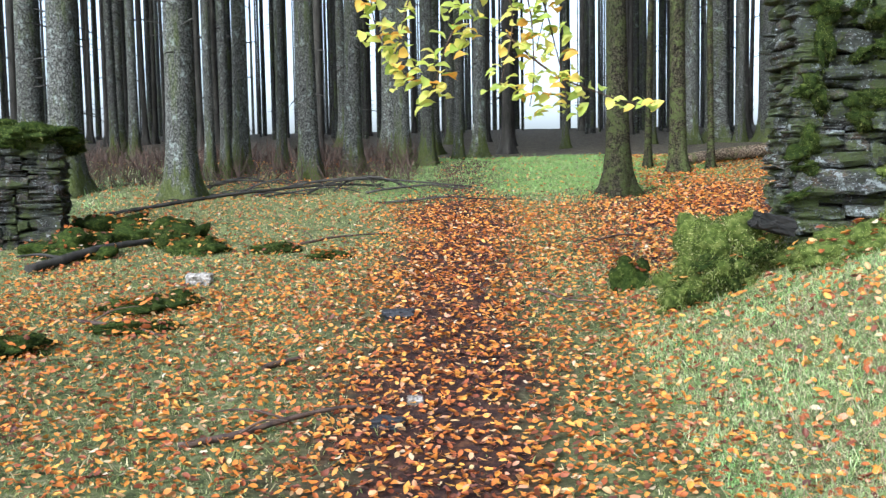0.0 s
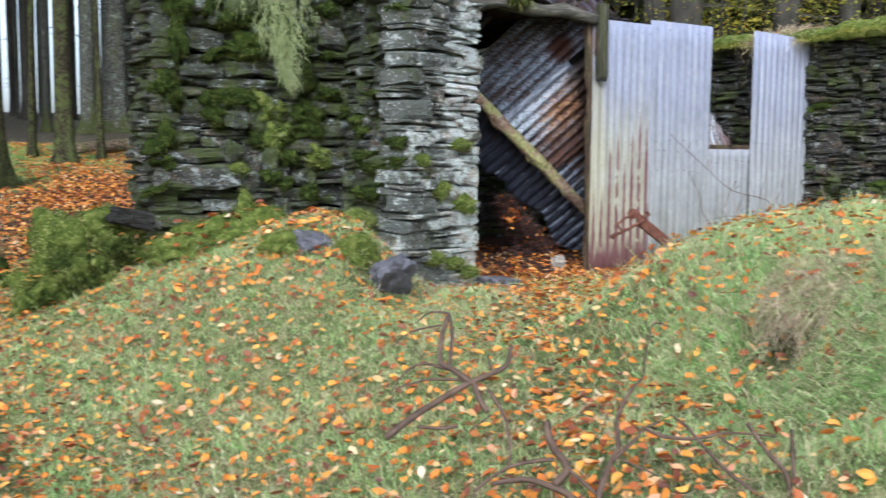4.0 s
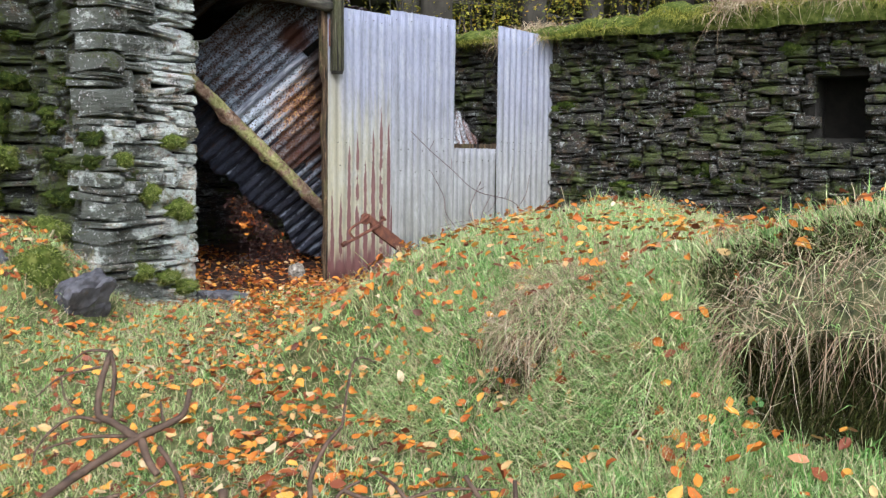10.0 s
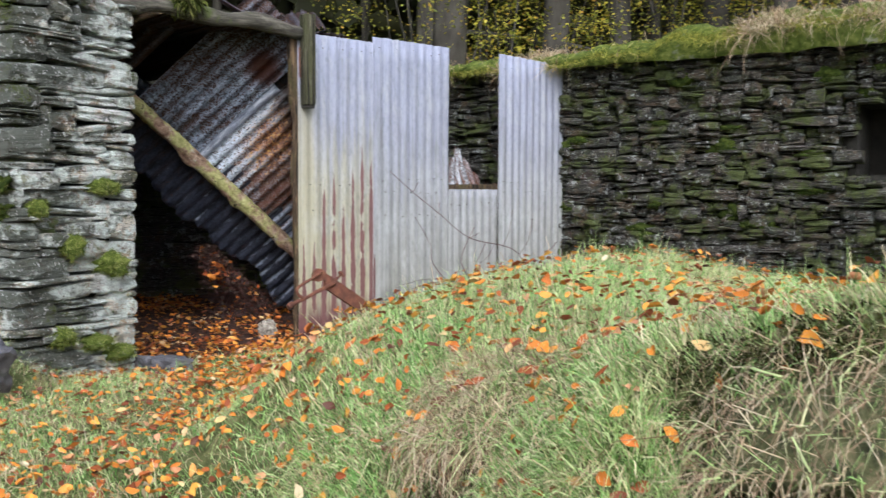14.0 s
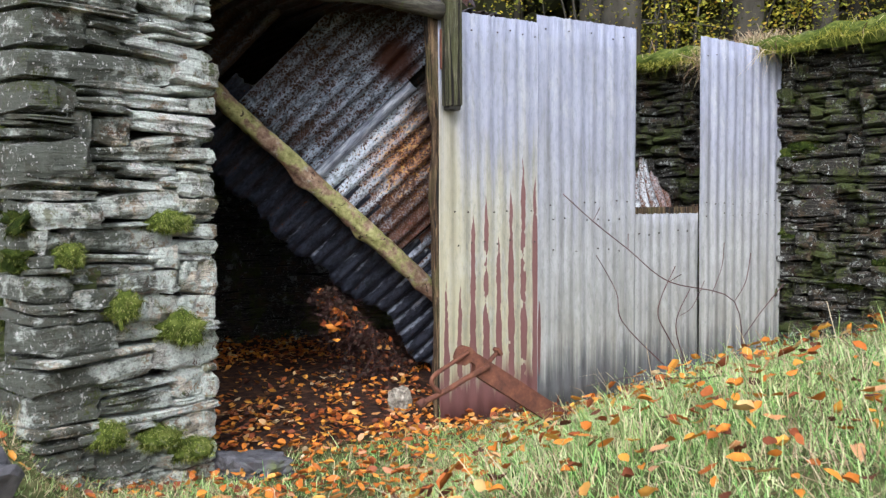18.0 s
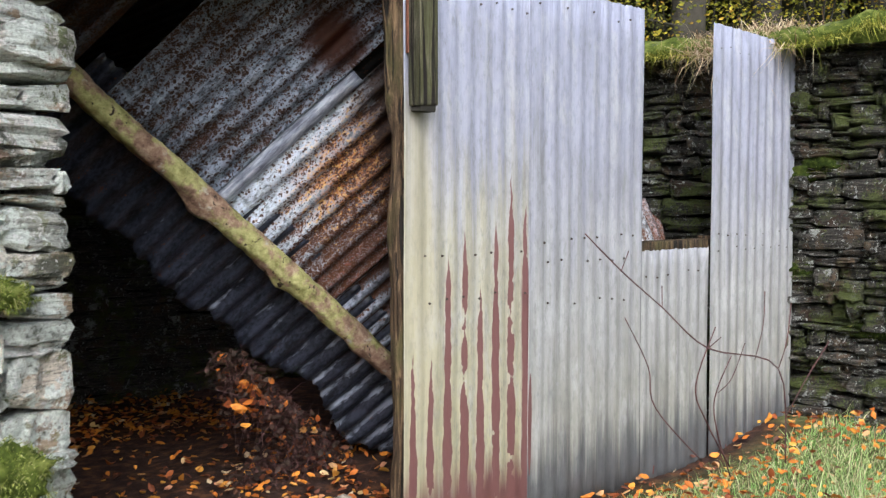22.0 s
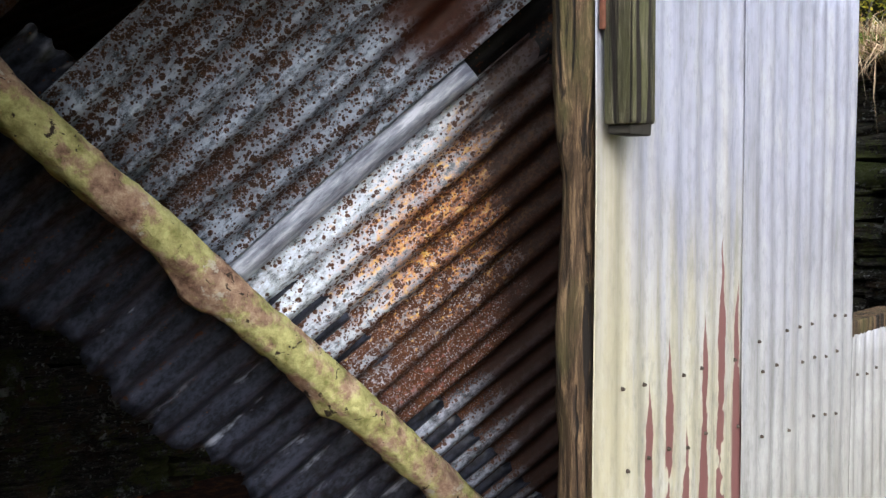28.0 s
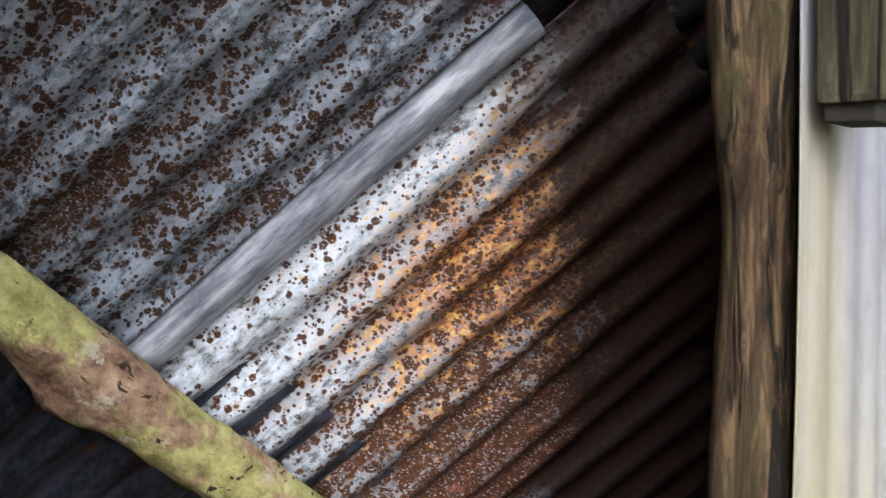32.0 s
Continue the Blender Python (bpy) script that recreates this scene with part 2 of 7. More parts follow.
BARK = bark_mat("spruce_bark", (0.03, 0.029, 0.024), (0.105, 0.104, 0.088), (0.21, 0.21, 0.18), (0.27, 0.3, 0.26), 0.56)
FARBARK = bark_mat("distant_bark", (0.02, 0.02, 0.018), (0.06, 0.06, 0.052), (0.12, 0.12, 0.105), (0.16, 0.18, 0.15), 0.57)
nt_b = BARK.node_tree
zb = nt_b.nodes.new("ShaderNodeSeparateXYZ")
cb = nt_b.nodes.new("ShaderNodeTexCoord").outputs["Object"]
nt_b.links.new(cb, zb.inputs[0])
skirt = ramp(nt_b, calc(nt_b, "SUBTRACT", zb.outputs[2], calc(nt_b, "MULTIPLY", calc(nt_b, "SUBTRACT", tex(nt_b, "Noise", 6.0, cb, 10, 0.8, (1, 1, 0.35)), 0.46), 3.4)), [(0.0, (0.85, 0.85, 0.85)), (0.3, (0, 0, 0))])
bsdf_b = nt_b.nodes["Principled BSDF"]
plain = bsdf_b.inputs["Base Color"].links[0].from_socket
nt_b.links.new(mixcol(nt_b, skirt, plain, mixcol(nt_b, tex(nt_b, "Noise", 25.0, cb, 6), (0.012, 0.022, 0.004), (0.14, 0.16, 0.035))), bsdf_b.inputs["Base Color"])
DARKBARK = simple("dark_conifer_bark", [(0.3, (0.02, 0.018, 0.015)), (0.6, (0.06, 0.055, 0.045)), (0.8, (0.1, 0.095, 0.08))], 6, 0.95, 0, 0.9, 0.02, (1, 1, 0.35), 0.3, spec=0.1)
MOSSBARK = bark_mat("mossy_bark", (0.014, 0.011, 0.007), (0.05, 0.042, 0.024), (0.11, 0.1, 0.055), (0.085, 0.1, 0.03), 0.5)
def wood_mat(name, dark, mid, light, green):
    """Weathered wood: long grain, open cracks, algae and knots."""
    m, nt, b, co, geo = base_mat(name, 0.85, 0, 0.25)
    grain = tex(nt, "Noise", 1.0, co, 9, 0.78, (75, 75, 7.0), 0.6)
    crack = tex(nt, "Noise", 1.0, co, 4, 0.6, (38, 38, 1.7), 0.8)
    blot = tex(nt, "Noise", 5.0, co, 6, 0.65, (1.5, 1.5, 0.6))
    col = ramp(nt, grain, [(0.39, dark), (0.5, mid), (0.61, light)])
    col = mixcol(nt, ramp(nt, blot, [(0.48, (0, 0, 0)), (0.62, (0.75, 0.75, 0.75))]), col, mixcol(nt, grain, (green[0] * 0.4, green[1] * 0.4, green[2] * 0.4), green))
    split = ramp(nt, crack, [(0.4, (1, 1, 1)), (0.46, (0, 0, 0))])
    col = mixcol(nt, split, col, (0.008, 0.006, 0.005))
    vo = nt.nodes.new("ShaderNodeTexVoronoi")
    vo.inputs["Scale"].default_value = 9
    nt.links.new(co, vo.inputs["Vector"])
    col = mixcol(nt, ramp(nt, calc(nt, "ADD", vo.outputs["Distance"], calc(nt, "MULTIPLY", grain, 0.12)), [(0.12, (0.9, 0.9, 0.9)), (0.19, (0, 0, 0))]), col, (0.02, 0.013, 0.009))
    nt.links.new(col, b.inputs["Base Color"])
    bump(nt, b, calc(nt, "SUBTRACT", grain, calc(nt, "MULTIPLY", split, 1.2)), 0.8, 0.006)
    return m


TIMBER = wood_mat("weathered_timber", (0.02, 0.012, 0.007), (0.06, 0.038, 0.022), (0.17, 0.115, 0.066), (0.06, 0.062, 0.02))
PLANKWOOD = wood_mat("green_weathered_plank", (0.018, 0.018, 0.012), (0.055, 0.052, 0.032), (0.13, 0.12, 0.085), (0.06, 0.064, 0.024))
TWIG = simple("dead_twig_bark", [(0.3, (0.03, 0.018, 0.012)), (0.7, (0.12, 0.075, 0.05))], 20, 0.8, 0, 0.6, 0.004)
RUSTIRON = simple("rusty_iron", [(0.3, (0.05, 0.02, 0.015)), (0.6, (0.16, 0.06, 0.035)), (0.8, (0.24, 0.13, 0.08))], 25, 0.85, 0.2, 0.6, 0.003)


# ---- mesh helpers ----
def part(name, bm, material, parent=None, label=""):
    me = bpy.data.meshes.new(name)
    bm.to_mesh(me)
    bm.free()
    return part_mesh(name, me, material, parent, label)


def part_mesh(name, me, material, parent=None, label=""):
    if material and not me.materials:
        me.materials.append(material)
    ob = new(name, me)
    if parent:
        ob.parent = parent
    if label:
        ob["label"] = label
    return ob


def thing(name, label, category, group="", kind="", at=None):
    ob = new(name)
    if at is not None:
        ob.matrix_basis = at
    return tagged(ob, label, category, group, kind)


def raw(name, verts, faces, smooth=False):
    me = bpy.data.meshes.new(name)
    me.from_pydata([tuple(v) for v in verts], [], faces)
    if smooth:
        me.polygons.foreach_set("use_smooth", [True] * len(me.polygons))
    me.update()
    return me


def tris_mesh(name, co, tri, smooth=False):
    """A mesh from arrays of points and of triangles or quads."""
    me = bpy.data.meshes.new(name)
    k = tri.shape[1]
    me.vertices.add(len(co))
    me.vertices.foreach_set("co", np.ascontiguousarray(co, np.float32).ravel())
    me.loops.add(tri.size)
    me.loops.foreach_set("vertex_index", np.ascontiguousarray(tri, np.int32).ravel())
    me.polygons.add(len(tri))
    me.polygons.foreach_set("loop_start", np.arange(len(tri), dtype=np.int32) * k)
    if smooth:
        me.polygons.foreach_set("use_smooth", np.ones(len(tri), bool))
    me.update()
    me.validate()
    return me


def tube(points, radii, sides=8, rough=0.0, seed=0, cap=True, squash=1.0):
    """A bent tapering limb through points."""
    r = random.Random(seed)
    bm = bmesh.new()
    rings = []
    pts = [Vector(p) for p in points]
    side = None
    for k, p in enumerate(pts):
        d = (pts[min(k + 1, len(pts) - 1)] - pts[max(k - 1, 0)]).normalized()
        if side is None:
            side = d.orthogonal().normalized()
        side = (side - d * side.dot(d)).normalized()
        up = d.cross(side)
        ring = []
        for s in range(sides):
            a = 2 * math.pi * s / sides
            q = radii[k] * (1 + rough * (r.random() - 0.5) * 2)
            ring.append(bm.verts.new(p + side * math.cos(a) * q + up * math.sin(a) * q * squash))
        rings.append(ring)
    for a, b in zip(rings, rings[1:]):
        for s in range(sides):
            f = bm.faces.new((a[s], a[(s + 1) % sides], b[(s + 1) % sides], b[s]))
            f.smooth = True
    if cap:
        bm.faces.new(rings[0][::-1])
        bm.faces.new(rings[-1])
    return bm


def box(x0, x1, y0, y1, z0, z1, bevel=0.0, wob=0.0, seed=0):
    r = random.Random(seed)
    bm = bmesh.new()
    bmesh.ops.create_cube(bm, size=1)
    for v in bm.verts:
        v.co = Vector((x0 + (v.co.x + 0.5) * (x1 - x0), y0 + (v.co.y + 0.5) * (y1 - y0), z0 + (v.co.z + 0.5) * (z1 - z0)))
        v.co += Vector((r.uniform(-wob, wob), r.uniform(-wob, wob), r.uniform(-wob, wob)))
    if bevel:
        bmesh.ops.bevel(bm, geom=list(bm.edges), offset=bevel, segments=2, profile=0.6, affect="EDGES")
    return bm


def sheet_mesh(name, w, h, pitch=0.0762, amp=0.009, rows=14, dents=0.004, seed=0, top=None, bottom=None, thick=0.0012, jag=0.0):
    """A corrugated sheet in x and z, its ridges along z, with two faces and a rim. top, bottom: heights as functions of x."""
    g = np.random.default_rng(seed)
    n = max(8, int(round(w / pitch * 10)))
    xs = np.linspace(0, w, n + 1)
    ts = np.linspace(0, 1, rows + 1)
    lo = np.array([bottom(x) if bottom else 0.0 for x in xs]) + g.normal(0, 1, n + 1) * jag
    hi = np.array([top(x) if top else h for x in xs]) + g.normal(0, 1, n + 1) * jag
    X = np.repeat(xs[None], rows + 1, 0)
    Z = lo[None] + ts[:, None] * (hi - lo)[None]
    Y = amp * np.sin(2 * np.pi * X / pitch) + dents * np.sin(X * 5 + Z * 3 + seed) + dents * np.sin(X * 11 - Z * 7.3 + 2 * seed)
    front = np.stack([X, Y, Z], -1).reshape(-1, 3)
    back = front + (0, thick, 0)
    co = np.concatenate([front, back])
    N, W = len(front), n + 1
    idx = np.arange(N).reshape(rows + 1, W)
    a, b, c, d = idx[:-1, :-1].ravel(), idx[:-1, 1:].ravel(), idx[1:, 1:].ravel(), idx[1:, :-1].ravel()
    q = [np.stack([a, b, c, d], 1), np.stack([d, c, b, a], 1) + N]
    loop = np.concatenate([idx[0, :], idx[1:, -1], idx[-1, -2::-1], idx[-2:0:-1, 0]])
    nx = np.roll(loop, -1)
    q.append(np.stack([nx, loop, loop + N, nx + N], 1))
    return tris_mesh(name, co, np.concatenate(q), True)


# ---- the ground: one sheet to the horizon ----
EDGE = np.array([(-2.0, -9.0), (-1.98, -4.2), (-1.96, -3.2), (-1.95, -2.5), (-1.85, -1.9), (-0.95, -1.05), (-0.3, -0.45), (0.0, 0.1)])


def smooth(a, b, v):
    u = np.clip((v - a) / (b - a), 0, 1)
    return u * u * (3 - 2 * u)


def edge_distance(x, y):
    """Distance to the right of the foot of the bank."""
    best = np.full(np.shape(x), 1e9)
    sign = np.ones(np.shape(x))
    for p, q in zip(EDGE, EDGE[1:]):
        d = q - p
        t = np.clip(((x - p[0]) * d[0] + (y - p[1]) * d[1]) / (d @ d), 0, 1)
        ox, oy = x - p[0] - t * d[0], y - p[1] - t * d[1]
        r = np.hypot(ox, oy)
        near = r < best
        sign = np.where(near, np.sign(d[1] * ox - d[0] * oy), sign)
        best = np.where(near, r, best)
    return best * sign


def wavy(x, y):
    return (np.sin(x * 2.1 + y * 1.3) + np.sin(x * -1.7 + y * 2.9 + 1) + np.sin(x * 4.7 + y * 3.1 + 2) * 0.5 + np.sin(y * 5.3 - x * 3.9) * 0.4 + np.sin(x * 9.1 + y * 7.7) * 0.25 + np.sin(x * 8.3 - y * 10.1) * 0.25) / 3


def ground_z(x, y):
    x, y = np.asarray(x, float), np.asarray(y, float)
    base = np.interp(y, [-60, -9, -5.6, -3.6, -1.7, -0.9, 0.6, 4.2, 7, 10, 15, 40, 400], [-2.5, -0.6, -0.46, -0.36, -0.3, -0.25, -0.1, 0.24, 0.62, 1.0, 1.25, 2.6, 6.0])
    base = base + 0.02 * wavy(x, y)
    # trough up to the door
    door = smooth(-3.7, -2.2, x) * smooth(-5.6, -3.5, y) * (1 - smooth(2.0, 5.0, y))
    base = base * (1 - door) + door * np.interp(y, [-6, -4.6, -3.8, -2.4, -1.8, -0.9, -0.1, 4], [-0.42, -0.1, -0.02, -0.06, 0.03, 0.05, 0.05, 0.05])
    # mound in front of the screen, steep towards the trough
    d = np.clip(edge_distance(x, y), 0, None)
    soft_ = np.interp(y, [-3.8, -2.4, -1.0], [0.14, 0.52, 0.5])
    top = np.interp(y, [-5.0, -4.2, -3.4, -2.7, -2.1, -1.6, -1.0, -0.45, 0.0], [0.45, 0.55, 0.62, 0.67, 0.705, 0.58, 0.31, 0.15, 0.0]) - 0.16 * smooth(-0.9, 0.5, x) * smooth(-2.2, -2.9, y) + np.interp(x, [-1.9, -0.9, 0.2, 1.2, 2.2, 2.9], [0.02, -0.02, 0.0, -0.14, -0.34, -0.52])
    rise = (1 - np.exp(-d / soft_)) * (top - base) * (1 - smooth(-0.75 - 0.5 * smooth(0.2, 1.6, x), -0.02 - 0.1 * smooth(0.2, 1.6, x), y))
    # high bank nearer the walk, cut to a steep face
    lip = smooth(-3.3, -4.35, y) * smooth(-1.78, -1.6, x) * (1 - smooth(-0.9, 0.6, x))
    rise = rise * (1 - 0.6 * np.exp(-((((x + 1.72) / 0.2) ** 2 + ((y + 3.22) / 0.17) ** 2) ** 2)))
    rise = rise + lip * (0.8 - 0.04 * (x + 1.8) - base - rise)
    rise = rise * (1 - smooth(-1.66, -1.74, x) * smooth(-3.7, -4.15, y))
    rise = rise + (0.2 + 0.2 * smooth(-3.8, -4.5, y)) * smooth(-2.5, -1.85, x) * (1 - smooth(-1.78, -1.66, x)) * smooth(-3.55, -3.9, y)
    base = base + rise + 0.11 * smooth(1.3, 2.4, x) * smooth(-1.2, -0.3, y) * smooth(0.6, 0.1, y)
    # grassy rise under the ruined wall
    near_ = smooth(-1.0, -0.4, y)
    left = smooth(-4.5, -2.9, x) * (1 - smooth(-2.75 + 0.5 * near_, -2.15 + 0.55 * near_, x)) * smooth(-1.9, -0.3, y) * (1 - smooth(0.7, 2.2, y))
    base = base + 0.4 * left
    # mossy heap between the pillar and the ruin
    base = base + 0.12 * np.exp(-(((x + 2.25) / 0.42) ** 2) - (((y + 0.1) / 0.36) ** 2)) + 0.05 * np.exp(-(((x + 1.65) / 0.5) ** 2) - (((y + 0.6) / 0.4) ** 2))
    # heaped litter under the fallen roof
    base = base + 0.06 * np.exp(-((x - 0.25) ** 2 + (y - 1.0) ** 2) / 0.3)
    return base + 0.012 * wavy(x * 3.1, y * 3.1)


def axis(lo, hi, step, far):
    a = list(np.arange(lo, hi, step))
    s = step
    while a[-1] < far:
        s *= 1.25
        a.append(a[-1] + s)
    s = step
    while a[0] > -far:
        s *= 1.25
        a.insert(0, a[0] - s)
    return np.array(a)


GX, GY = axis(-9, 4, 0.06, 600), axis(-7, 8, 0.06, 600)
XX, YY = np.meshgrid(GX, GY)
ZZ = ground_z(XX, YY)
gi = np.arange(XX.size).reshape(XX.shape)
gq = np.stack([gi[:-1, :-1].ravel(), gi[:-1, 1:].ravel(), gi[1:, 1:].ravel(), gi[1:, :-1].ravel()], 1)
m_, nt_, b_, co_, geo_ = base_mat("forest_floor", 0.95, 0, 0.15)
pos_ = geo_.outputs["Position"]
turf = ramp(nt_, tex(nt_, "Noise", 14, pos_, 9, 0.75), [(0.3, (0.028, 0.036, 0.014)), (0.5, (0.1, 0.115, 0.042)), (0.7, (0.27, 0.25, 0.13))])
dirt = ramp(nt_, tex(nt_, "Noise", 15, pos_, 8, 0.7), [(0.3, (0.014, 0.008, 0.008)), (0.5, (0.045, 0.024, 0.019)), (0.7, (0.15, 0.068, 0.03))])
sep = nt_.nodes.new("ShaderNodeSeparateXYZ")
nt_.links.new(pos_, sep.inputs[0])
wob = calc(nt_, "MULTIPLY", tex(nt_, "Noise", 1.1, pos_, 5), 1.6)
pathx = calc(nt_, "ABSOLUTE", calc(nt_, "ADD", sep.outputs[0], 5.3))
onpath = ramp(nt_, calc(nt_, "MULTIPLY", calc(nt_, "ADD", pathx, wob), 0.4), [(0.42, (1, 1, 1)), (0.62, (0, 0, 0))])


def band(sock, lo, hi, soft):
    return calc(nt_, "MULTIPLY", ramp(nt_, calc(nt_, "DIVIDE", calc(nt_, "SUBTRACT", sock, lo), soft), [(0, (0, 0, 0)), (1, (1, 1, 1))]),
                ramp(nt_, calc(nt_, "DIVIDE", calc(nt_, "SUBTRACT", hi, sock), soft), [(0, (0, 0, 0)), (1, (1, 1, 1))]))


wx, wy = calc(nt_, "ADD", sep.outputs[0], wob), calc(nt_, "ADD", sep.outputs[1], wob)
shed_floor = calc(nt_, "MULTIPLY", band(sep.outputs[0], -1.5, 2.3, 0.15), band(sep.outputs[1], -0.2, 3.0, 0.25))
beech_floor = calc(nt_, "MULTIPLY", band(wx, -3.4, 3.0, 0.6), band(wy, 2.4, 8.4, 0.8))
woods = ramp(nt_, calc(nt_, "DIVIDE", calc(nt_, "SUBTRACT", wy, 10.6), 1.5), [(0, (0, 0, 0)), (1, (1, 1, 1))])
fac_ = calc(nt_, "MAXIMUM", calc(nt_, "MAXIMUM", onpath, shed_floor), calc(nt_, "MAXIMUM", beech_floor, woods))
duff = ramp(nt_, tex(nt_, "Noise", 9, pos_, 8, 0.75), [(0.35, (0.02, 0.017, 0.012)), (0.5, (0.075, 0.062, 0.042)), (0.66, (0.15, 0.14, 0.08))])
nt_.links.new(mixcol(nt_, woods, mixcol(nt_, fac_, turf, dirt), duff), b_.inputs["Base Color"])
bump(nt_, b_, tex(nt_, "Noise", 40, pos_, 8, 0.7), 0.8, 0.02)
GROUND = m_
ground = part_mesh("ground", tris_mesh("ground", np.stack([XX, YY, ZZ], -1).reshape(-1, 3), gq, True), GROUND)
tagged(ground, "grassy woodland ground with a leaf-strewn path and a turf bank", "ground", kind="structure")


def gz(x, y):
    return float(ground_z(np.array([x]), np.array([y]))[0])


# ---- stone walls ----
def slate(seed, rough_=1.0):
    """One split slab in a unit box: cleaved layers on the broken front, blunt ends, flat beds. rough_: how uneven the front is."""
    r = random.Random(seed)
    bm = bmesh.new()
    xs = [-0.5] + sorted(r.uniform(-0.4, 0.4) for _ in range(5)) + [0.5]
    levels = [-0.5, -0.34 + r.uniform(-0.1, 0.1), -0.08 + r.uniform(-0.1, 0.1), 0.2 + r.uniform(-0.1, 0.1), 0.5]
    ledge = [r.uniform(-0.03, 0.12) for _ in levels]
    tilt, wedge = r.uniform(-0.12, 0.12), r.uniform(-0.22, 0.22)
    grid = {}
    for k, x in enumerate(xs):
        last = k in (0, len(xs) - 1)
        chip = r.uniform(0.0, 0.1)
        squeeze = (r.uniform(0.66, 0.95) if last else r.uniform(0.88, 1.1)) * (1 + wedge * x * 2)
        for j, z in enumerate(levels):
            y = -0.5 + rough_ * (ledge[j] + chip + r.uniform(-0.04, 0.04) + (r.uniform(0.04, 0.16) if last else 0) + (r.uniform(0.05, 0.14) if j in (0, 4) else 0))
            grid[k, j] = bm.verts.new((x + r.uniform(-0.03, 0.03), y, z * squeeze + tilt * x + (r.uniform(-0.05, 0.05) if 0 < j < 4 else 0)))
        grid[k, 5] = bm.verts.new((x, 0.5, 0.48))
        grid[k, 6] = bm.verts.new((x, 0.5, -0.48))
    for k in range(len(xs) - 1):
        for j in range(7):
            bm.faces.new((grid[k, j], grid[k, (j + 1) % 7], grid[k + 1, (j + 1) % 7], grid[k + 1, j]))
    bm.faces.new([grid[0, j] for j in range(6, -1, -1)])
    bm.faces.new([grid[len(xs) - 1, j] for j in range(7)])
    bmesh.ops.recalc_face_normals(bm, faces=bm.faces)
    me = bpy.data.meshes.new("stone")
    bm.to_mesh(me)
    bm.free()
    return me


SLATES = [slate(s, 0.5) for s in range(36)]
DSLATES = [slate(s, 0.9) for s in range(36)]
MSLATES = [m.copy() for m in DSLATES]
for m in MSLATES:
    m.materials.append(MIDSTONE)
for m in SLATES:
    m.materials.append(STONE)
for m in DSLATES:
    m.materials.append(DARKSTONE)


def lay(face, x0, x1, z0, ztop, depth, row=(0.016, 0.095), length=(0.07, 0.42), seed=0, proud=0.075, hole=None):
    """Rough courses of stones over a face (x along, y inwards, z up): yields poses and sizes. A sky line of heights
    keeps each stone on those under it, so that courses wander."""
    r = random.Random(seed)
    cell = 0.02
    n = int((x1 - x0) / cell) + 1
    line = [z0 + 0.02 * math.sin(k * 0.21) for k in range(n)]
    for _ in range(6000):
        k0 = min(range(n), key=lambda k: line[k] + r.random() * 0.02)
        zb = line[k0]
        if zb > ztop(x0 + k0 * cell):
            line[k0] = 99
            if min(line) > 50:
                break
            continue
        a = k0
        while a > 0 and abs(line[a - 1] - zb) < 0.012:
            a -= 1
        b = k0
        while b < n - 1 and abs(line[b + 1] - zb) < 0.02:
            b += 1
        h = row[0] + (row[1] - row[0]) * r.random() ** 1.5
        want = int(r.uniform(*length) * (1.25 if h > 0.06 else 1.0) / cell)
        b = min(b, a + max(3, want))
        w = (b - a + 1) * cell
        z = sum(line[a : b + 1]) / (b - a + 1)
        x = x0 + a * cell + w / 2
        for k in range(a, b + 1):
            line[k] = z + h
        if w < 0.035 or hole and hole(x - w / 2, x + w / 2, z, z + h):
            continue
        d = depth * r.uniform(0.7, 1.2)
        yield (face @ pose(x, d / 2 - r.uniform(0, proud) * (0.4 + 0.6 * r.random()), z + h / 2, r.uniform(-6, 6), r.gauss(0, 3.2), r.uniform(-7, 7)), (w * 1.0, d, h * 0.94))


def stone_parts(parent, stones, meshes, limit=300, seed=0):
    """The first stones as parts, the rest joined into one."""
    r = random.Random(seed)
    rest_v, rest_f, n = [], [], 0
    for k, (m, s) in enumerate(stones):
        me = meshes[r.randrange(len(meshes))]
        mm = m @ Matrix.Diagonal((*s, 1))
        if k < limit:
            ob = new("stone", me)
            ob.parent = parent
            ob.matrix_basis = mm
        else:
            rest_v += [mm @ v.co for v in me.vertices]
            rest_f += [[n + i for i in p.vertices] for p in me.polygons]
            n += len(me.vertices)
    if rest_v:
        ob = part_mesh("stonework", raw("stonework", rest_v, rest_f), meshes[0].materials[0], parent)
        ob["kind"] = "stuff"


def face_along(p, q):
    """A face whose x runs from p to q on the ground and whose y points to the left of that way."""
    d = Vector((q[0] - p[0], q[1] - p[1], 0))
    return Matrix.Translation((p[0], p[1], 0)) @ Matrix.Rotation(math.atan2(d.y, d.x), 4, "Z"), d.length


def core_box(parent, f, x0, x1, y0, y1, z0, z1):
    bm = box(x0, x1, y0, y1, z0, z1)
    bm.transform(f)
    return part("core", bm, MORTAR, parent)


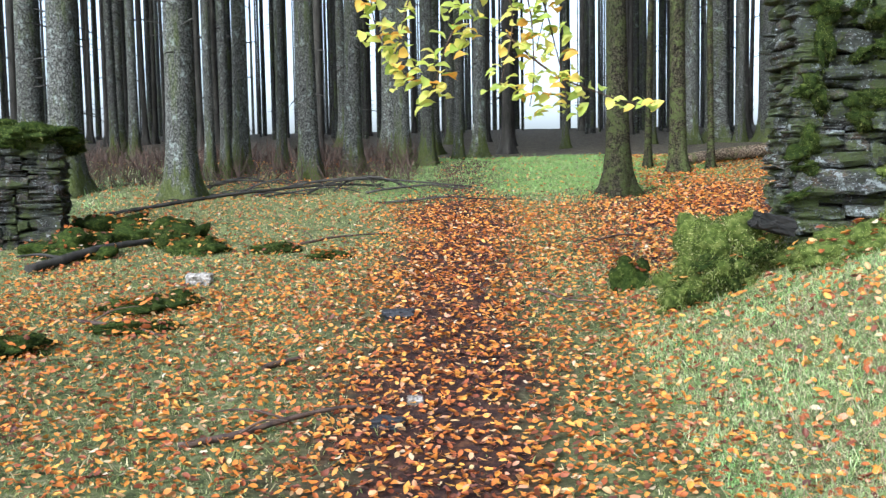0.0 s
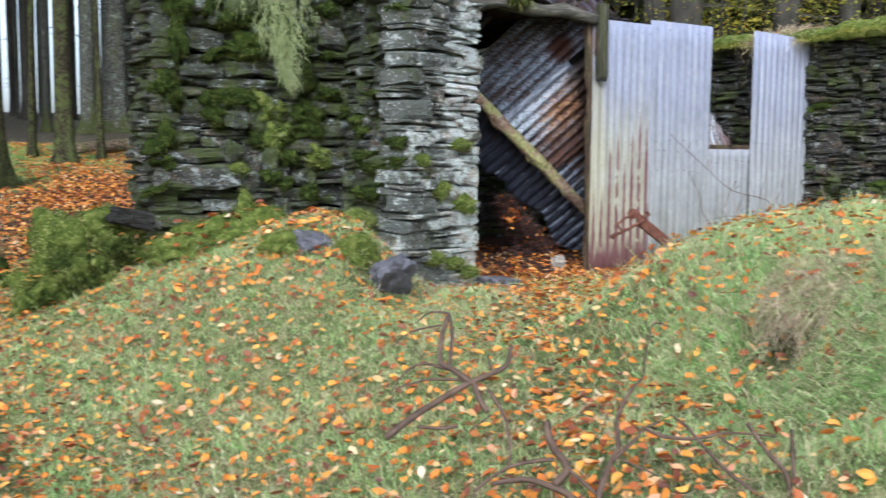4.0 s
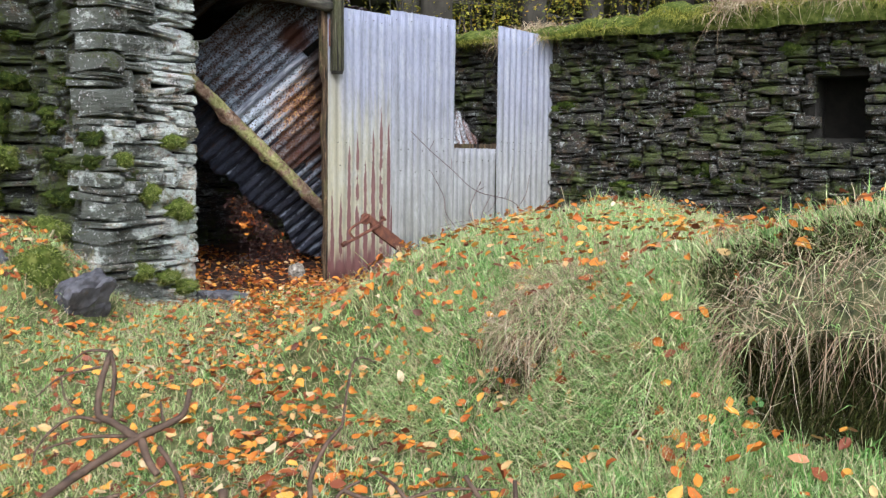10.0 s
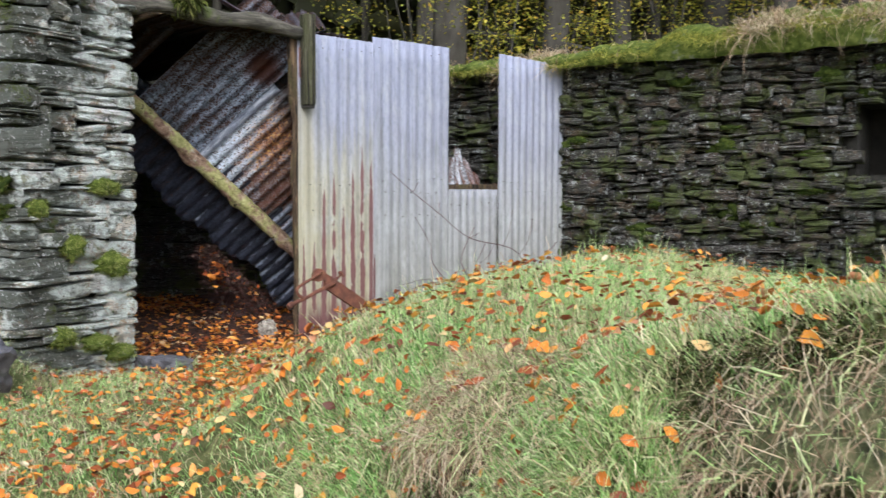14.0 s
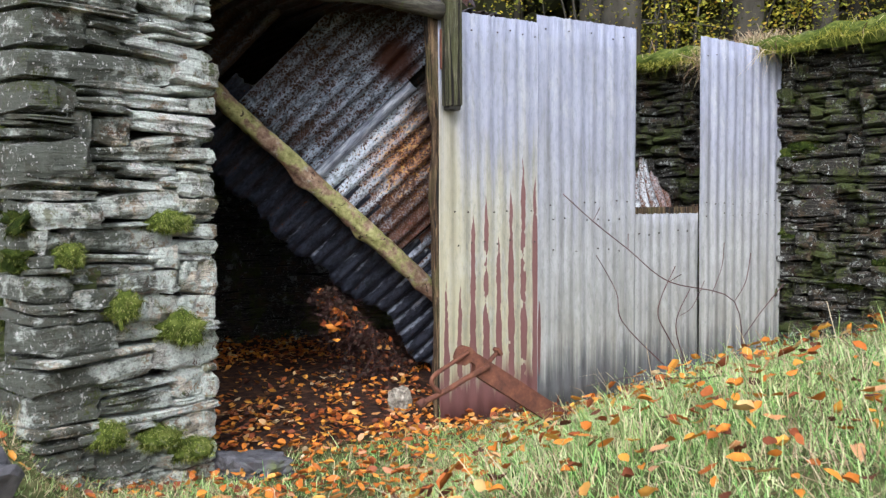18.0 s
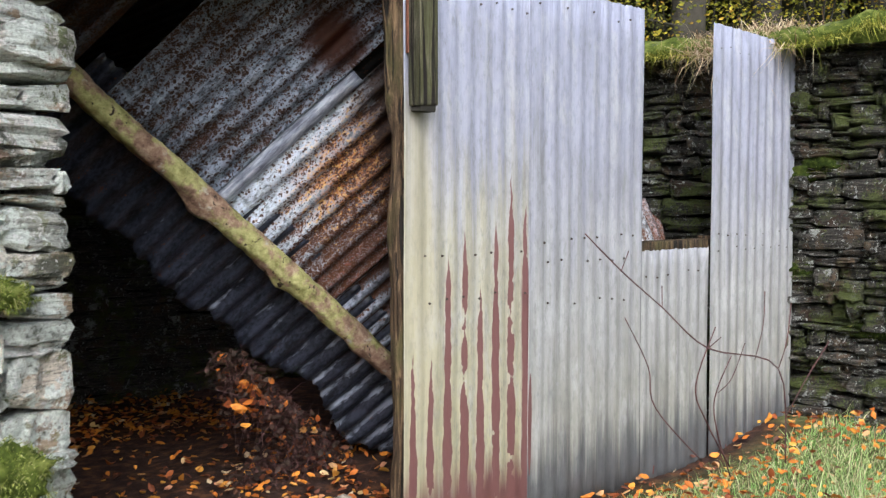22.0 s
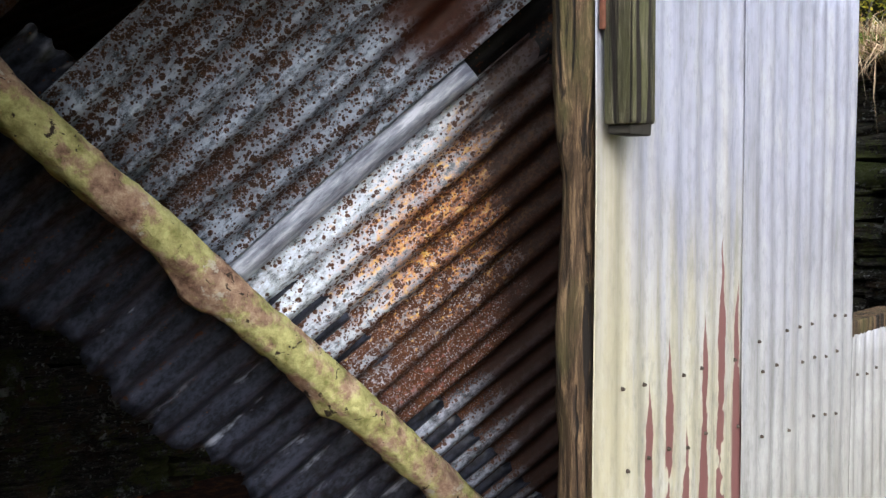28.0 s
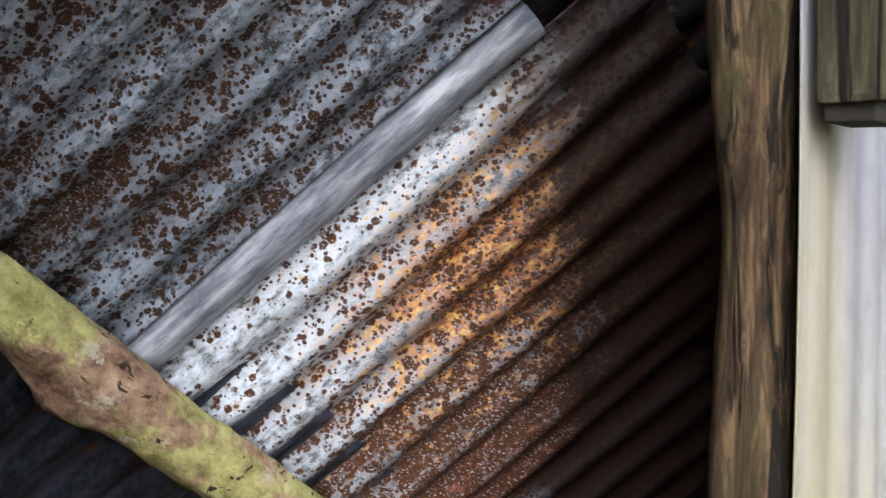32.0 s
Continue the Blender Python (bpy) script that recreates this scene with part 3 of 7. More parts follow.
# pillar: the squared end of the shed's side wall, beside the door
pillar = thing("wall_pillar", "squared end of a dry-laid grey slate wall with lichen", "wall", kind="structure")
pf, pl = face_along((-1.88, -0.5), (-1.2, -0.22))
core_box(pillar, Matrix.Identity(4), -1.72, -1.33, -0.2, 2.9, -0.3, 2.0)
pts = list(lay(pf, 0, pl, -0.15, lambda x: 1.9, 0.24, row=(0.018, 0.125), length=(0.09, 0.5), seed=3, proud=0.05))
pf2, pl2 = face_along((-1.2, -0.22), (-1.3, 2.6))
pts += list(lay(pf2, 0.12, 1.0, -0.15, lambda x: 1.9, 0.2, seed=4))
stone_parts(pillar, pts, SLATES, 400, 1)
# left face of the pillar, laid in the shaded copy of the slate
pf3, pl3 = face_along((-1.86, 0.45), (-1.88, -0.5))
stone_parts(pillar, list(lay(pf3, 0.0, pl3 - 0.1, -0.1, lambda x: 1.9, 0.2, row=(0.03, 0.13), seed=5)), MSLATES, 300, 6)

# ruined wall left of the pillar
wl_ = thing("wall_ruin", "ruined slate wall end overgrown with moss", "wall", kind="structure")
rf, rl = face_along((-3.12, 0.52), (-1.8, 0.42))
core_box(wl_, rf, 0.12, rl, 0.13, 0.6, 0.0, 2.1)
pts = list(lay(rf, 0, rl, 0.35, lambda x: 2.3, 0.28, row=(0.03, 0.17), length=(0.1, 0.5), seed=8, proud=0.13))
rf2, rl2 = face_along((-3.12, 1.15), (-3.12, 0.52))
pts += list(lay(rf2, 0, rl2, 0.3, lambda x: 2.3, 0.2, seed=9))
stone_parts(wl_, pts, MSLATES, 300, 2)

# long side wall with the niche
wr = thing("wall_side", "long dark dry-stone slate wall with a niche and a turf cap", "wall", kind="structure")
sf, sl = face_along((1.7, 3.0), (3.55, -4.4))


def along(x, y):
    v = sf.inverted() @ Vector((x, y, 0))
    return v.x


n0, n1 = along(2.94, -1.94), along(3.03, -2.3)


def niche(a, b, z0, z1):
    return b > n0 + 0.07 and a < n1 - 0.07 and z1 > 1.12 and z0 < 1.54


core_box(wr, sf, 0, n0, 0.12, 0.6, 0, 1.92)
core_box(wr, sf, n1, sl, 0.12, 0.6, 0, 1.92)
core_box(wr, sf, n0, n1, 0.12, 0.6, 0, 1.1)
core_box(wr, sf, n0, n1, 0.12, 0.6, 1.56, 1.92)
core_box(wr, sf, n0, n1, 0.52, 0.6, 1.1, 1.56)
pts = list(lay(sf, 0, sl, 0.0, lambda x: 1.93 + 0.03 * math.sin(x * 3), 0.22, row=(0.018, 0.105), length=(0.05, 0.24), seed=12, proud=0.11, hole=niche))
pts.sort(key=lambda p: abs(p[0].translation.y + 1.2))
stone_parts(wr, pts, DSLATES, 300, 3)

# back wall of the shed
wb = thing("wall_back", "dark slate back wall of the shed", "wall", kind="structure")
bf, bl = face_along((-1.3, 2.9), (1.8, 3.0))
core_box(wb, bf, -0.4, bl, 0.08, 0.5, -0.2, 2.12)
stone_parts(wb, list(lay(bf, 0, bl, 0, lambda x: 2.0, 0.2, seed=14)), DSLATES, 0, 4)

# ---- corrugated screen ----
sc_f, sc_l = face_along((0.0, 0.0), (2.4, 0.13))


def sheet_mat(name, kind):
    """Weathered galvanised steel: lavender-grey above, chalky below; maroon primer showing in the valleys, sooty feet."""
    m, nt, b, co, geo = base_mat(name, 0.55, 0.2, 0.45)
    sp = nt.nodes.new("ShaderNodeSeparateXYZ")
    nt.links.new(co, sp.inputs[0])
    X, Z = sp.outputs[0], sp.outputs[2]
    cell = calc(nt, "FLOOR", calc(nt, "DIVIDE", X, 0.0762))
    inside = calc(nt, "SUBTRACT", calc(nt, "FRACT", calc(nt, "DIVIDE", X, 0.0762)), 0.5)
    wn_ = nt.nodes.new("ShaderNodeTexWhiteNoise")
    wn_.noise_dimensions = "1D"
    nt.links.new(cell, wn_.inputs["W"])
    each = wn_.outputs["Value"]
    run = tex(nt, "Noise", 3.0, co, 6, 0.65, (9, 1, 0.4))
    streak = tex(nt, "Noise", 1.0, co, 6, 0.65, (34, 1, 1.1))
    fine = tex(nt, "Noise", 30.0, co, 6, 0.72, (1.6, 1, 0.6))
    zn = calc(nt, "ADD", Z, calc(nt, "MULTIPLY", calc(nt, "SUBTRACT", run, 0.5), 1.1))
    zn = calc(nt, "ADD", zn, calc(nt, "MULTIPLY", calc(nt, "SUBTRACT", streak, 0.5), 0.9))
    chalk = (0.37, 0.35, 0.23) if kind == "red" else (0.255, 0.252, 0.228)
    low = ramp(nt, calc(nt, "DIVIDE", zn, 2.0), [(0.1, chalk), (0.52 if kind == "red" else 0.42, (0.31, 0.3, 0.25) if kind == "red" else (0.262, 0.265, 0.272)), (0.7, (0.25, 0.26, 0.325)), (1.0, (0.255, 0.272, 0.365))])
    lines = ramp(nt, streak, [(0.34, (0.76, 0.76, 0.77)), (0.5, (1.0, 1.0, 1.0)), (0.64, (1.16, 1.16, 1.13))])
    col = mixcol(nt, 1.0, low, lines, "MULTIPLY")
    spang = nt.nodes.new("ShaderNodeTexVoronoi")
    spang.inputs["Scale"].default_value = 55
    nt.links.new(co, spang.inputs["Vector"])
    col = mixcol(nt, ramp(nt, spang.outputs["Color"], [(0.75, (0, 0, 0)), (1.0, (0.14, 0.14, 0.14))]), col, (0.42, 0.44, 0.5))
    blotch = tex(nt, "Noise", 7.0, co, 9, 0.75, (1.6, 1, 0.5))
    col = mixcol(nt, ramp(nt, blotch, [(0.5, (0, 0, 0)), (0.62, (0.45, 0.45, 0.45))]), col, (0.4, 0.41, 0.42))
    col = mixcol(nt, ramp(nt, blotch, [(0.36, (0.4, 0.4, 0.4)), (0.47, (0, 0, 0))]), col, (0.13, 0.13, 0.125))
    col = mixcol(nt, ramp(nt, fine, [(0.5, (0, 0, 0)), (0.68, (0.55, 0.55, 0.55))]), col, (0.13, 0.135, 0.14))
    if kind == "red":
        strip = calc(nt, "MULTIPLY", ramp(nt, calc(nt, "ADD", X, calc(nt, "MULTIPLY", calc(nt, "SUBTRACT", run, 0.5), 0.1)), [(0.1, (0.5, 0.5, 0.5)), (0.16, (0, 0, 0))]), ramp(nt, calc(nt, "DIVIDE", Z, 2.0), [(0.72, (1, 1, 1)), (0.8, (0, 0, 0))]))
        col = mixcol(nt, strip, col, mixcol(nt, fine, mixcol(nt, streak, (0.2, 0.17, 0.1), (0.5, 0.46, 0.31)), (0.3, 0.28, 0.2)))
        start = calc(nt, "ADD", calc(nt, "MULTIPLY", each, 0.3), ramp(nt, X, [(0.05, (0.52, 0.52, 0.52)), (0.25, (0.83, 0.83, 0.83)), (0.5, (1.0, 1.0, 1.0))]))
        wide = ramp(nt, calc(nt, "SUBTRACT", start, Z), [(0.0, (0, 0, 0)), (0.12, (0.15, 0.15, 0.15)), (0.6, (0.25, 0.25, 0.25)), (1.0, (0.28, 0.28, 0.28))])
        bulge = tex(nt, "Noise", 1.0, co, 3, 0.55, (13.1, 1, 8))
        wide = calc(nt, "MULTIPLY", wide, ramp(nt, bulge, [(0.33, (0, 0, 0)), (0.42, (0.75, 0.75, 0.75)), (0.65, (1.1, 1.1, 1.1))]))
        off = calc(nt, "ABSOLUTE", calc(nt, "ADD", inside, calc(nt, "MULTIPLY", calc(nt, "SUBTRACT", tex(nt, "Noise", 1.0, co, 3, 0.6, (13.1, 1, 14)), 0.5), 0.22)))
        k = ramp(nt, calc(nt, "SUBTRACT", wide, off), [(0.0, (0, 0, 0)), (0.025, (1, 1, 1))])
        edge = ramp(nt, X, [(0.55, (0, 0, 0)), (0.56, (1, 1, 1))])
        k = calc(nt, "MAXIMUM", k, calc(nt, "MULTIPLY", edge, ramp(nt, Z, [(0.85, (1, 1, 1)), (0.95, (0, 0, 0))])))
        foot = ramp(nt, calc(nt, "ADD", Z, calc(nt, "MULTIPLY", run, 0.4)), [(0.36, (1, 1, 1)), (0.5, (0, 0, 0))])
        k = calc(nt, "MAXIMUM", k, foot)
        col = mixcol(nt, k, col, mixcol(nt, fine, (0.09, 0.032, 0.033), (0.16, 0.078, 0.075)))
    else:
        foot = ramp(nt, calc(nt, "ADD", Z, calc(nt, "MULTIPLY", streak, 0.5)), [(0.42, (1, 1, 1)), (0.6, (0, 0, 0))])
        col = mixcol(nt, calc(nt, "MULTIPLY", foot, 0.8), col, (0.05, 0.054, 0.065))
        spot = ramp(nt, tex(nt, "Noise", 5.0, co, 3, 0.5, (2.4, 1, 0.8)), [(0.74, (0, 0, 0)), (0.755, (1, 1, 1))])
        col = mixcol(nt, spot, col, (0.13, 0.035, 0.03))
    nt.links.new(col, b.inputs["Base Color"])
    nt.links.new(calc(nt, "ADD", calc(nt, "MULTIPLY", fine, 0.4), 0.35), b.inputs["Roughness"])
    bump(nt, b, calc(nt, "ADD", fine, streak), 0.15, 0.002)
    return m


METAL_RED, METAL = sheet_mat("flaking_painted_sheet", "red"), sheet_mat("galvanised_sheet", "plain")
IRONNAIL = simple("nail_iron", [(0.3, (0.02, 0.016, 0.014)), (0.7, (0.07, 0.05, 0.04))], 40, 0.7, 0.4, 0.2, 0.001)
screen = thing("corrugated_screen", "grey galvanised corrugated sheets nailed up as a shed front", "screen")


def sheet_part(name, me, m, material, parent, label=""):
    ob = part_mesh(name, me, material, parent, label)
    ob.matrix_basis = m
    return ob


panel_a = sheet_part("sheet", sheet_mesh("sheet", 0.615, 1.9, amp=0.0026, seed=1, dents=0.0014, jag=0.002), sc_f @ pose(-0.08, 0, 0.03), METAL_RED, screen, "cream corrugated sheet with dark red flaking streaks")
panel_b = sheet_part("sheet", sheet_mesh("sheet", 0.68, 1.94, amp=0.0024, seed=2, dents=0.0014, jag=0.002, top=lambda x: 1.945 + 0.0 * x), sc_f @ pose(0.5, -0.006, 0.02), METAL, screen)
panel_c = sheet_part("sheet", sheet_mesh("sheet", 0.54, 0.98, amp=0.003, seed=3, dents=0.0014, jag=0.002), sc_f @ pose(1.15, 0.0, 0.02), METAL, screen, "short corrugated sheet with a sooty foot")
panel_d = sheet_part("sheet", sheet_mesh("sheet", 0.73, 1.94, amp=0.0048, seed=4, dents=0.0014, jag=0.002, top=lambda x: 1.955 - 0.03 * x), sc_f @ pose(1.685, -0.012, 0.02), METAL, screen)
bm = bmesh.new()
bmesh.ops.create_cone(bm, cap_ends=True, segments=8, radius1=0.0045, radius2=0.0028, depth=0.006, matrix=Matrix.Rotation(radians(90), 4, "X"))
nail_me = bpy.data.meshes.new("nail")
bm.to_mesh(nail_me)
bm.free()
nail_me.materials.append(IRONNAIL)
nr = random.Random(8)
for x0, x1, z in ((0.0, 0.5, 1.03), (0.02, 0.5, 0.88), (0.6, 1.12, 0.98), (0.58, 1.12, 1.06), (0.6, 1.1, 0.82), (0.1, 0.5, 1.86), (0.55, 1.12, 1.9), (1.2, 1.62, 0.9), (1.74, 2.38, 0.99), (1.74, 2.38, 1.06), (1.74, 2.3, 1.87)):
    x = x0
    while x < x1:
        ob = new("nail", nail_me)
        panel = panel_a if x < 0.5 else panel_b if x < 1.15 else panel_c if x < 1.68 else panel_d
        ob.parent = panel
        ob.matrix_basis = panel.matrix_basis.inverted() @ sc_f @ pose(x, -0.012 if x < 1.2 else -0.0165, z + nr.uniform(-0.012, 0.012))
        x += 0.0762 * nr.choice((1, 1, 2))
for nm, dims, lab in (("sill", (1.13, 1.72, 0.012, 0.1, 0.99, 1.035), "rotting timber sill under the opening"), ("rail", (0.0, 1.13, 0.02, 0.08, 0.98, 1.05), ""), ("rail", (1.72, 2.38, 0.02, 0.08, 0.98, 1.05), ""), ("rail", (0.0, 1.15, 0.02, 0.08, 1.82, 1.89), "")):
    bm = box(*dims, 0.006, 0.004)
    bm.transform(sc_f)
    part(nm, bm, TIMBER, screen, lab)

# post and plank
post = thing("timber_post", "rough weathered timber door post", "post")
pr = []
for k in range(60):
    z = -0.1 + 2.03 * k / 59
    x = float(np.interp(z, [-0.1, 0.6, 0.9, 1.2, 1.42, 1.55, 1.7, 2.0], [-0.022, -0.03, -0.038, -0.047, -0.044, -0.055, -0.07, -0.082])) + 0.004 * math.sin(z * 15 + 1)
    q = float(np.interp(z, [-0.1, 0.6, 0.95, 1.15, 1.3, 1.42, 1.5, 1.65, 2.0], [0.05, 0.043, 0.046, 0.042, 0.037, 0.034, 0.038, 0.043, 0.042]))
    pr.append((Vector((x, 0.05, z)), q))
bm = tube([p for p, q in pr], [q for p, q in pr], 22)
for v in bm.verts:
    c = Vector((-0.045, 0.05, v.co.z))
    d = (v.co - c).normalized()
    v.co += d * (0.006 * noise.noise((d.x * 9, d.y * 9, v.co.z * 1.3)) + 0.004 * noise.noise((d.x * 24, d.y * 24, v.co.z * 3)) + 0.006 * noise.noise((d.x * 2, d.y * 2, v.co.z * 6)))
part("shaft", bm, TIMBER, post)
part("strap", box(-0.075, -0.058, -0.018, -0.006, 1.66, 1.84, 0.004), RUSTIRON, post, "rusty iron strap")
plank = part("plank", box(-0.072, 0.008, -0.075, -0.012, 1.496, 2.03, 0.007, 0.005), PLANKWOOD)
part("broken_end", box(-0.062, -0.002, -0.066, -0.02, 1.476, 1.505, 0.004, 0.004, 5), MORTAR, plank, "rotten black broken end")
tagged(plank, "short weathered timber block nailed to the post", "plank")

# ---- fallen roof: sheets lying on a leaning pole, their undersides towards the door ----
RQ = Vector((0.758, -0.081, -0.648)).normalized()
RC = Vector((0.475, -0.582, 0.659))
RC = (RC - RQ * RC.dot(RQ)).normalized()
RY = RC.cross(RQ)
ROOF = Matrix.Translation((-0.28, 0.76, 1.2)) @ Matrix((RQ, RY, RC)).transposed().to_4x4()


def rust_mat(name, clean, density, drift=(0.0, 0.0), orange=None, red=None, end=None, burn=None, bands=0.2, rough=0.45, film=(0.06, 0.038, 0.03), stain=(0.1, 0.4), spot=0.4, scuff_glint=None):
    """Rusting galvanised sheet seen from below: mottled zinc, brown film in the furrows, golden bloom, round rust spots that run together
    where the density is high. drift: growth of the density along x and z; orange: x, z and reach of the bloom; red: x past which it is red rust."""
    m, nt, b, co, geo = base_mat(name, rough, 0.1, 0.25)
    sp = nt.nodes.new("ShaderNodeSeparateXYZ")
    nt.links.new(co, sp.inputs[0])
    X, Z = sp.outputs[0], sp.outputs[2]
    big = tex(nt, "Noise", 3.2, co, 4, 0.6, (1.5, 1, 0.8))
    mid = tex(nt, "Noise", 22.0, co, 6, 0.65, (1.2, 1, 0.4))
    clot = tex(nt, "Noise", 90.0, co, 6, 0.65, (1.0, 1, 0.6))
    fine = tex(nt, "Noise", 260.0, co, 4, 0.6)
    wave = calc(nt, "MULTIPLY", calc(nt, "SINE", calc(nt, "MULTIPLY", X, 2 * math.pi / 0.0762)), bands)
    dens = calc(nt, "ADD", calc(nt, "ADD", calc(nt, "MULTIPLY", X, drift[0]), calc(nt, "MULTIPLY", Z, drift[1])), calc(nt, "ADD", calc(nt, "MULTIPLY", calc(nt, "SUBTRACT", big, 0.5), 1.1), density))
    dens = calc(nt, "ADD", dens, calc(nt, "ADD", wave, calc(nt, "MULTIPLY", calc(nt, "SUBTRACT", mid, 0.5), 1.2)))
    zinc = ramp(nt, calc(nt, "ADD", calc(nt, "MULTIPLY", clot, 0.5), calc(nt, "MULTIPLY", mid, 0.5)), [(0.4, tuple(v * stain[0] for v in clean)), (0.47, tuple(v * stain[1] for v in clean)), (0.57, clean)])
    col = mixcol(nt, ramp(nt, calc(nt, "ADD", dens, calc(nt, "MULTIPLY", calc(nt, "SUBTRACT", clot, 0.5), 0.9)), [(0.42, (0, 0, 0)), (0.8, (0.9, 0.9, 0.9))]), zinc, mixcol(nt, clot, tuple(v * 0.4 for v in film), film))
    if orange:
        far_ = nt.nodes.new("ShaderNodeVectorMath")
        far_.operation = "DISTANCE"
        flat_ = nt.nodes.new("ShaderNodeCombineXYZ")
        nt.links.new(X, flat_.inputs[0])
        nt.links.new(calc(nt, "MULTIPLY", Z, 0.6), flat_.inputs[2])
        nt.links.new(flat_.outputs[0], far_.inputs[0])
        far_.inputs[1].default_value = (orange[0], 0, orange[1] * 0.6)
        glow_ = calc(nt, "SUBTRACT", calc(nt, "ADD", calc(nt, "MULTIPLY", mid, 0.8), calc(nt, "MULTIPLY", clot, 1.0)), calc(nt, "MULTIPLY", far_.outputs["Value"], 0.5 / orange[2]))
        k = ramp(nt, glow_, [(0.52, (0, 0, 0)), (0.72, (0.88, 0.88, 0.88))])
        col = mixcol(nt, k, col, ramp(nt, clot, [(0.36, (0.05, 0.012, 0.004)), (0.47, (0.2, 0.055, 0.01)), (0.55, (0.42, 0.16, 0.022)), (0.65, (0.62, 0.4, 0.1))]))
    tone = mixcol(nt, mid, (0.03 * spot, 0.0125 * spot, 0.01 * spot), (0.21 * spot, 0.075 * spot, 0.03 * spot))
    if red:
        k = ramp(nt, calc(nt, "ADD", X, calc(nt, "MULTIPLY", calc(nt, "SUBTRACT", mid, 0.5), 0.12)), [(red, (0, 0, 0)), (red + 0.05, (0.6, 0.6, 0.6))])
        col = mixcol(nt, k, col, ramp(nt, clot, [(0.4, (0.012, 0.005, 0.004)), (0.5, (0.06, 0.014, 0.009)), (0.62, (0.22, 0.05, 0.02))]))
    for scale, lo, hi in ((64.0, 0.1, 0.62), (135.0, 0.12, 0.6)):
        vo = nt.nodes.new("ShaderNodeTexVoronoi")
        vo.inputs["Scale"].default_value = scale
        nt.links.new(co, vo.inputs["Vector"])
        sc = nt.nodes.new("ShaderNodeSeparateColor")
        nt.links.new(vo.outputs["Color"], sc.inputs[0])
        reach = calc(nt, "MULTIPLY", ramp(nt, calc(nt, "ADD", calc(nt, "MULTIPLY", dens, 0.8), calc(nt, "MULTIPLY", sc.outputs[0], 0.42)), [(0.22, (0, 0, 0)), (0.85, (1, 1, 1))]), hi)
        edge = calc(nt, "SUBTRACT", reach, calc(nt, "ADD", vo.outputs["Distance"], calc(nt, "MULTIPLY", calc(nt, "SUBTRACT", clot, 0.5), 0.7)))
        rim = ramp(nt, edge, [(-0.0, (0, 0, 0)), (0.05, (0.8, 0.8, 0.8))])
        core = ramp(nt, edge, [(0.05, (0, 0, 0)), (0.13, (0.95, 0.95, 0.95))])
        col = mixcol(nt, rim, col, mixcol(nt, sc.outputs[1], tuple(v * (0.3 + 0.9 * spot) for v in (0.06, 0.022, 0.01)), tuple(v * (0.3 + 0.9 * spot) for v in (0.26, 0.095, 0.022))))
        col = mixcol(nt, core, col, tone)
    col = mixcol(nt, ramp(nt, fine, [(0.58, (0, 0, 0)), (0.64, (0.55, 0.55, 0.55))]), col, tuple(0.75 * v for v in clean))
    # pale scuffs along the ridges; highlights on the metal are painted into them
    if scuff_glint:
        worn_glint = calc(nt, "ADD", calc(nt, "ADD", tex(nt, "Noise", 11, co, 7, 0.7, (2.2, 1, 0.6)), calc(nt, "MULTIPLY", X, scuff_glint[1])), calc(nt, "MULTIPLY", wave, 0.3))
        col = mixcol(nt, ramp(nt, worn_glint, [(scuff_glint[0], (0, 0, 0)), (scuff_glint[0] + 0.12, (0.7, 0.7, 0.7))]), col, (0.34, 0.38, 0.48))
    # dark rust crust, with the shade of post and screen painted into it
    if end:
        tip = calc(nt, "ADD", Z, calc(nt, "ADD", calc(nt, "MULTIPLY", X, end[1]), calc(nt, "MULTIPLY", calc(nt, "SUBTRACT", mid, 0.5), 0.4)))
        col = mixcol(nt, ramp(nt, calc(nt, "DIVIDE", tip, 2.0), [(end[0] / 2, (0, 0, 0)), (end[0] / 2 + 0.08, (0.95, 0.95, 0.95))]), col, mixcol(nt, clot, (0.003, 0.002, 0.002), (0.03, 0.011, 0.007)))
    if burn:
        bd = nt.nodes.new("ShaderNodeVectorMath")
        bd.operation = "DISTANCE"
        nt.links.new(co, bd.inputs[0])
        bd.inputs[1].default_value = burn
        scorch = ramp(nt, calc(nt, "ADD", bd.outputs["Value"], calc(nt, "MULTIPLY", calc(nt, "SUBTRACT", mid, 0.5), 0.2)), [(0.05, (1, 1, 1)), (0.1, (0.8, 0.8, 0.8)), (0.15, (0, 0, 0))])
        col = mixcol(nt, scorch, col, mixcol(nt, clot, (0.006, 0.003, 0.003), (0.06, 0.016, 0.008)))
    nt.links.new(col, b.inputs["Base Color"])
    nt.links.new(calc(nt, "ADD", calc(nt, "MULTIPLY", ramp(nt, dens, [(0.2, (0, 0, 0)), (0.8, (1, 1, 1))]), 0.35), rough), b.inputs["Roughness"])
    bump(nt, b, calc(nt, "ADD", clot, calc(nt, "MULTIPLY", fine, 0.4)), 0.35, 0.004)
    return m


RUST1 = rust_mat("speckled_rust_sheet", (0.36, 0.43, 0.56), 0.52, (-0.3, 0.2), None, None, None, (0.375, 0.0, 0.7), 0.1, film=(0.04, 0.027, 0.023), stain=(0.06, 0.32), spot=0.15)
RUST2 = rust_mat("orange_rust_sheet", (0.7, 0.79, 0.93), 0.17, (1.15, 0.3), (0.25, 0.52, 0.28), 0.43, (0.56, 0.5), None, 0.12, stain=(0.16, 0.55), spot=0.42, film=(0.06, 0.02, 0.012))
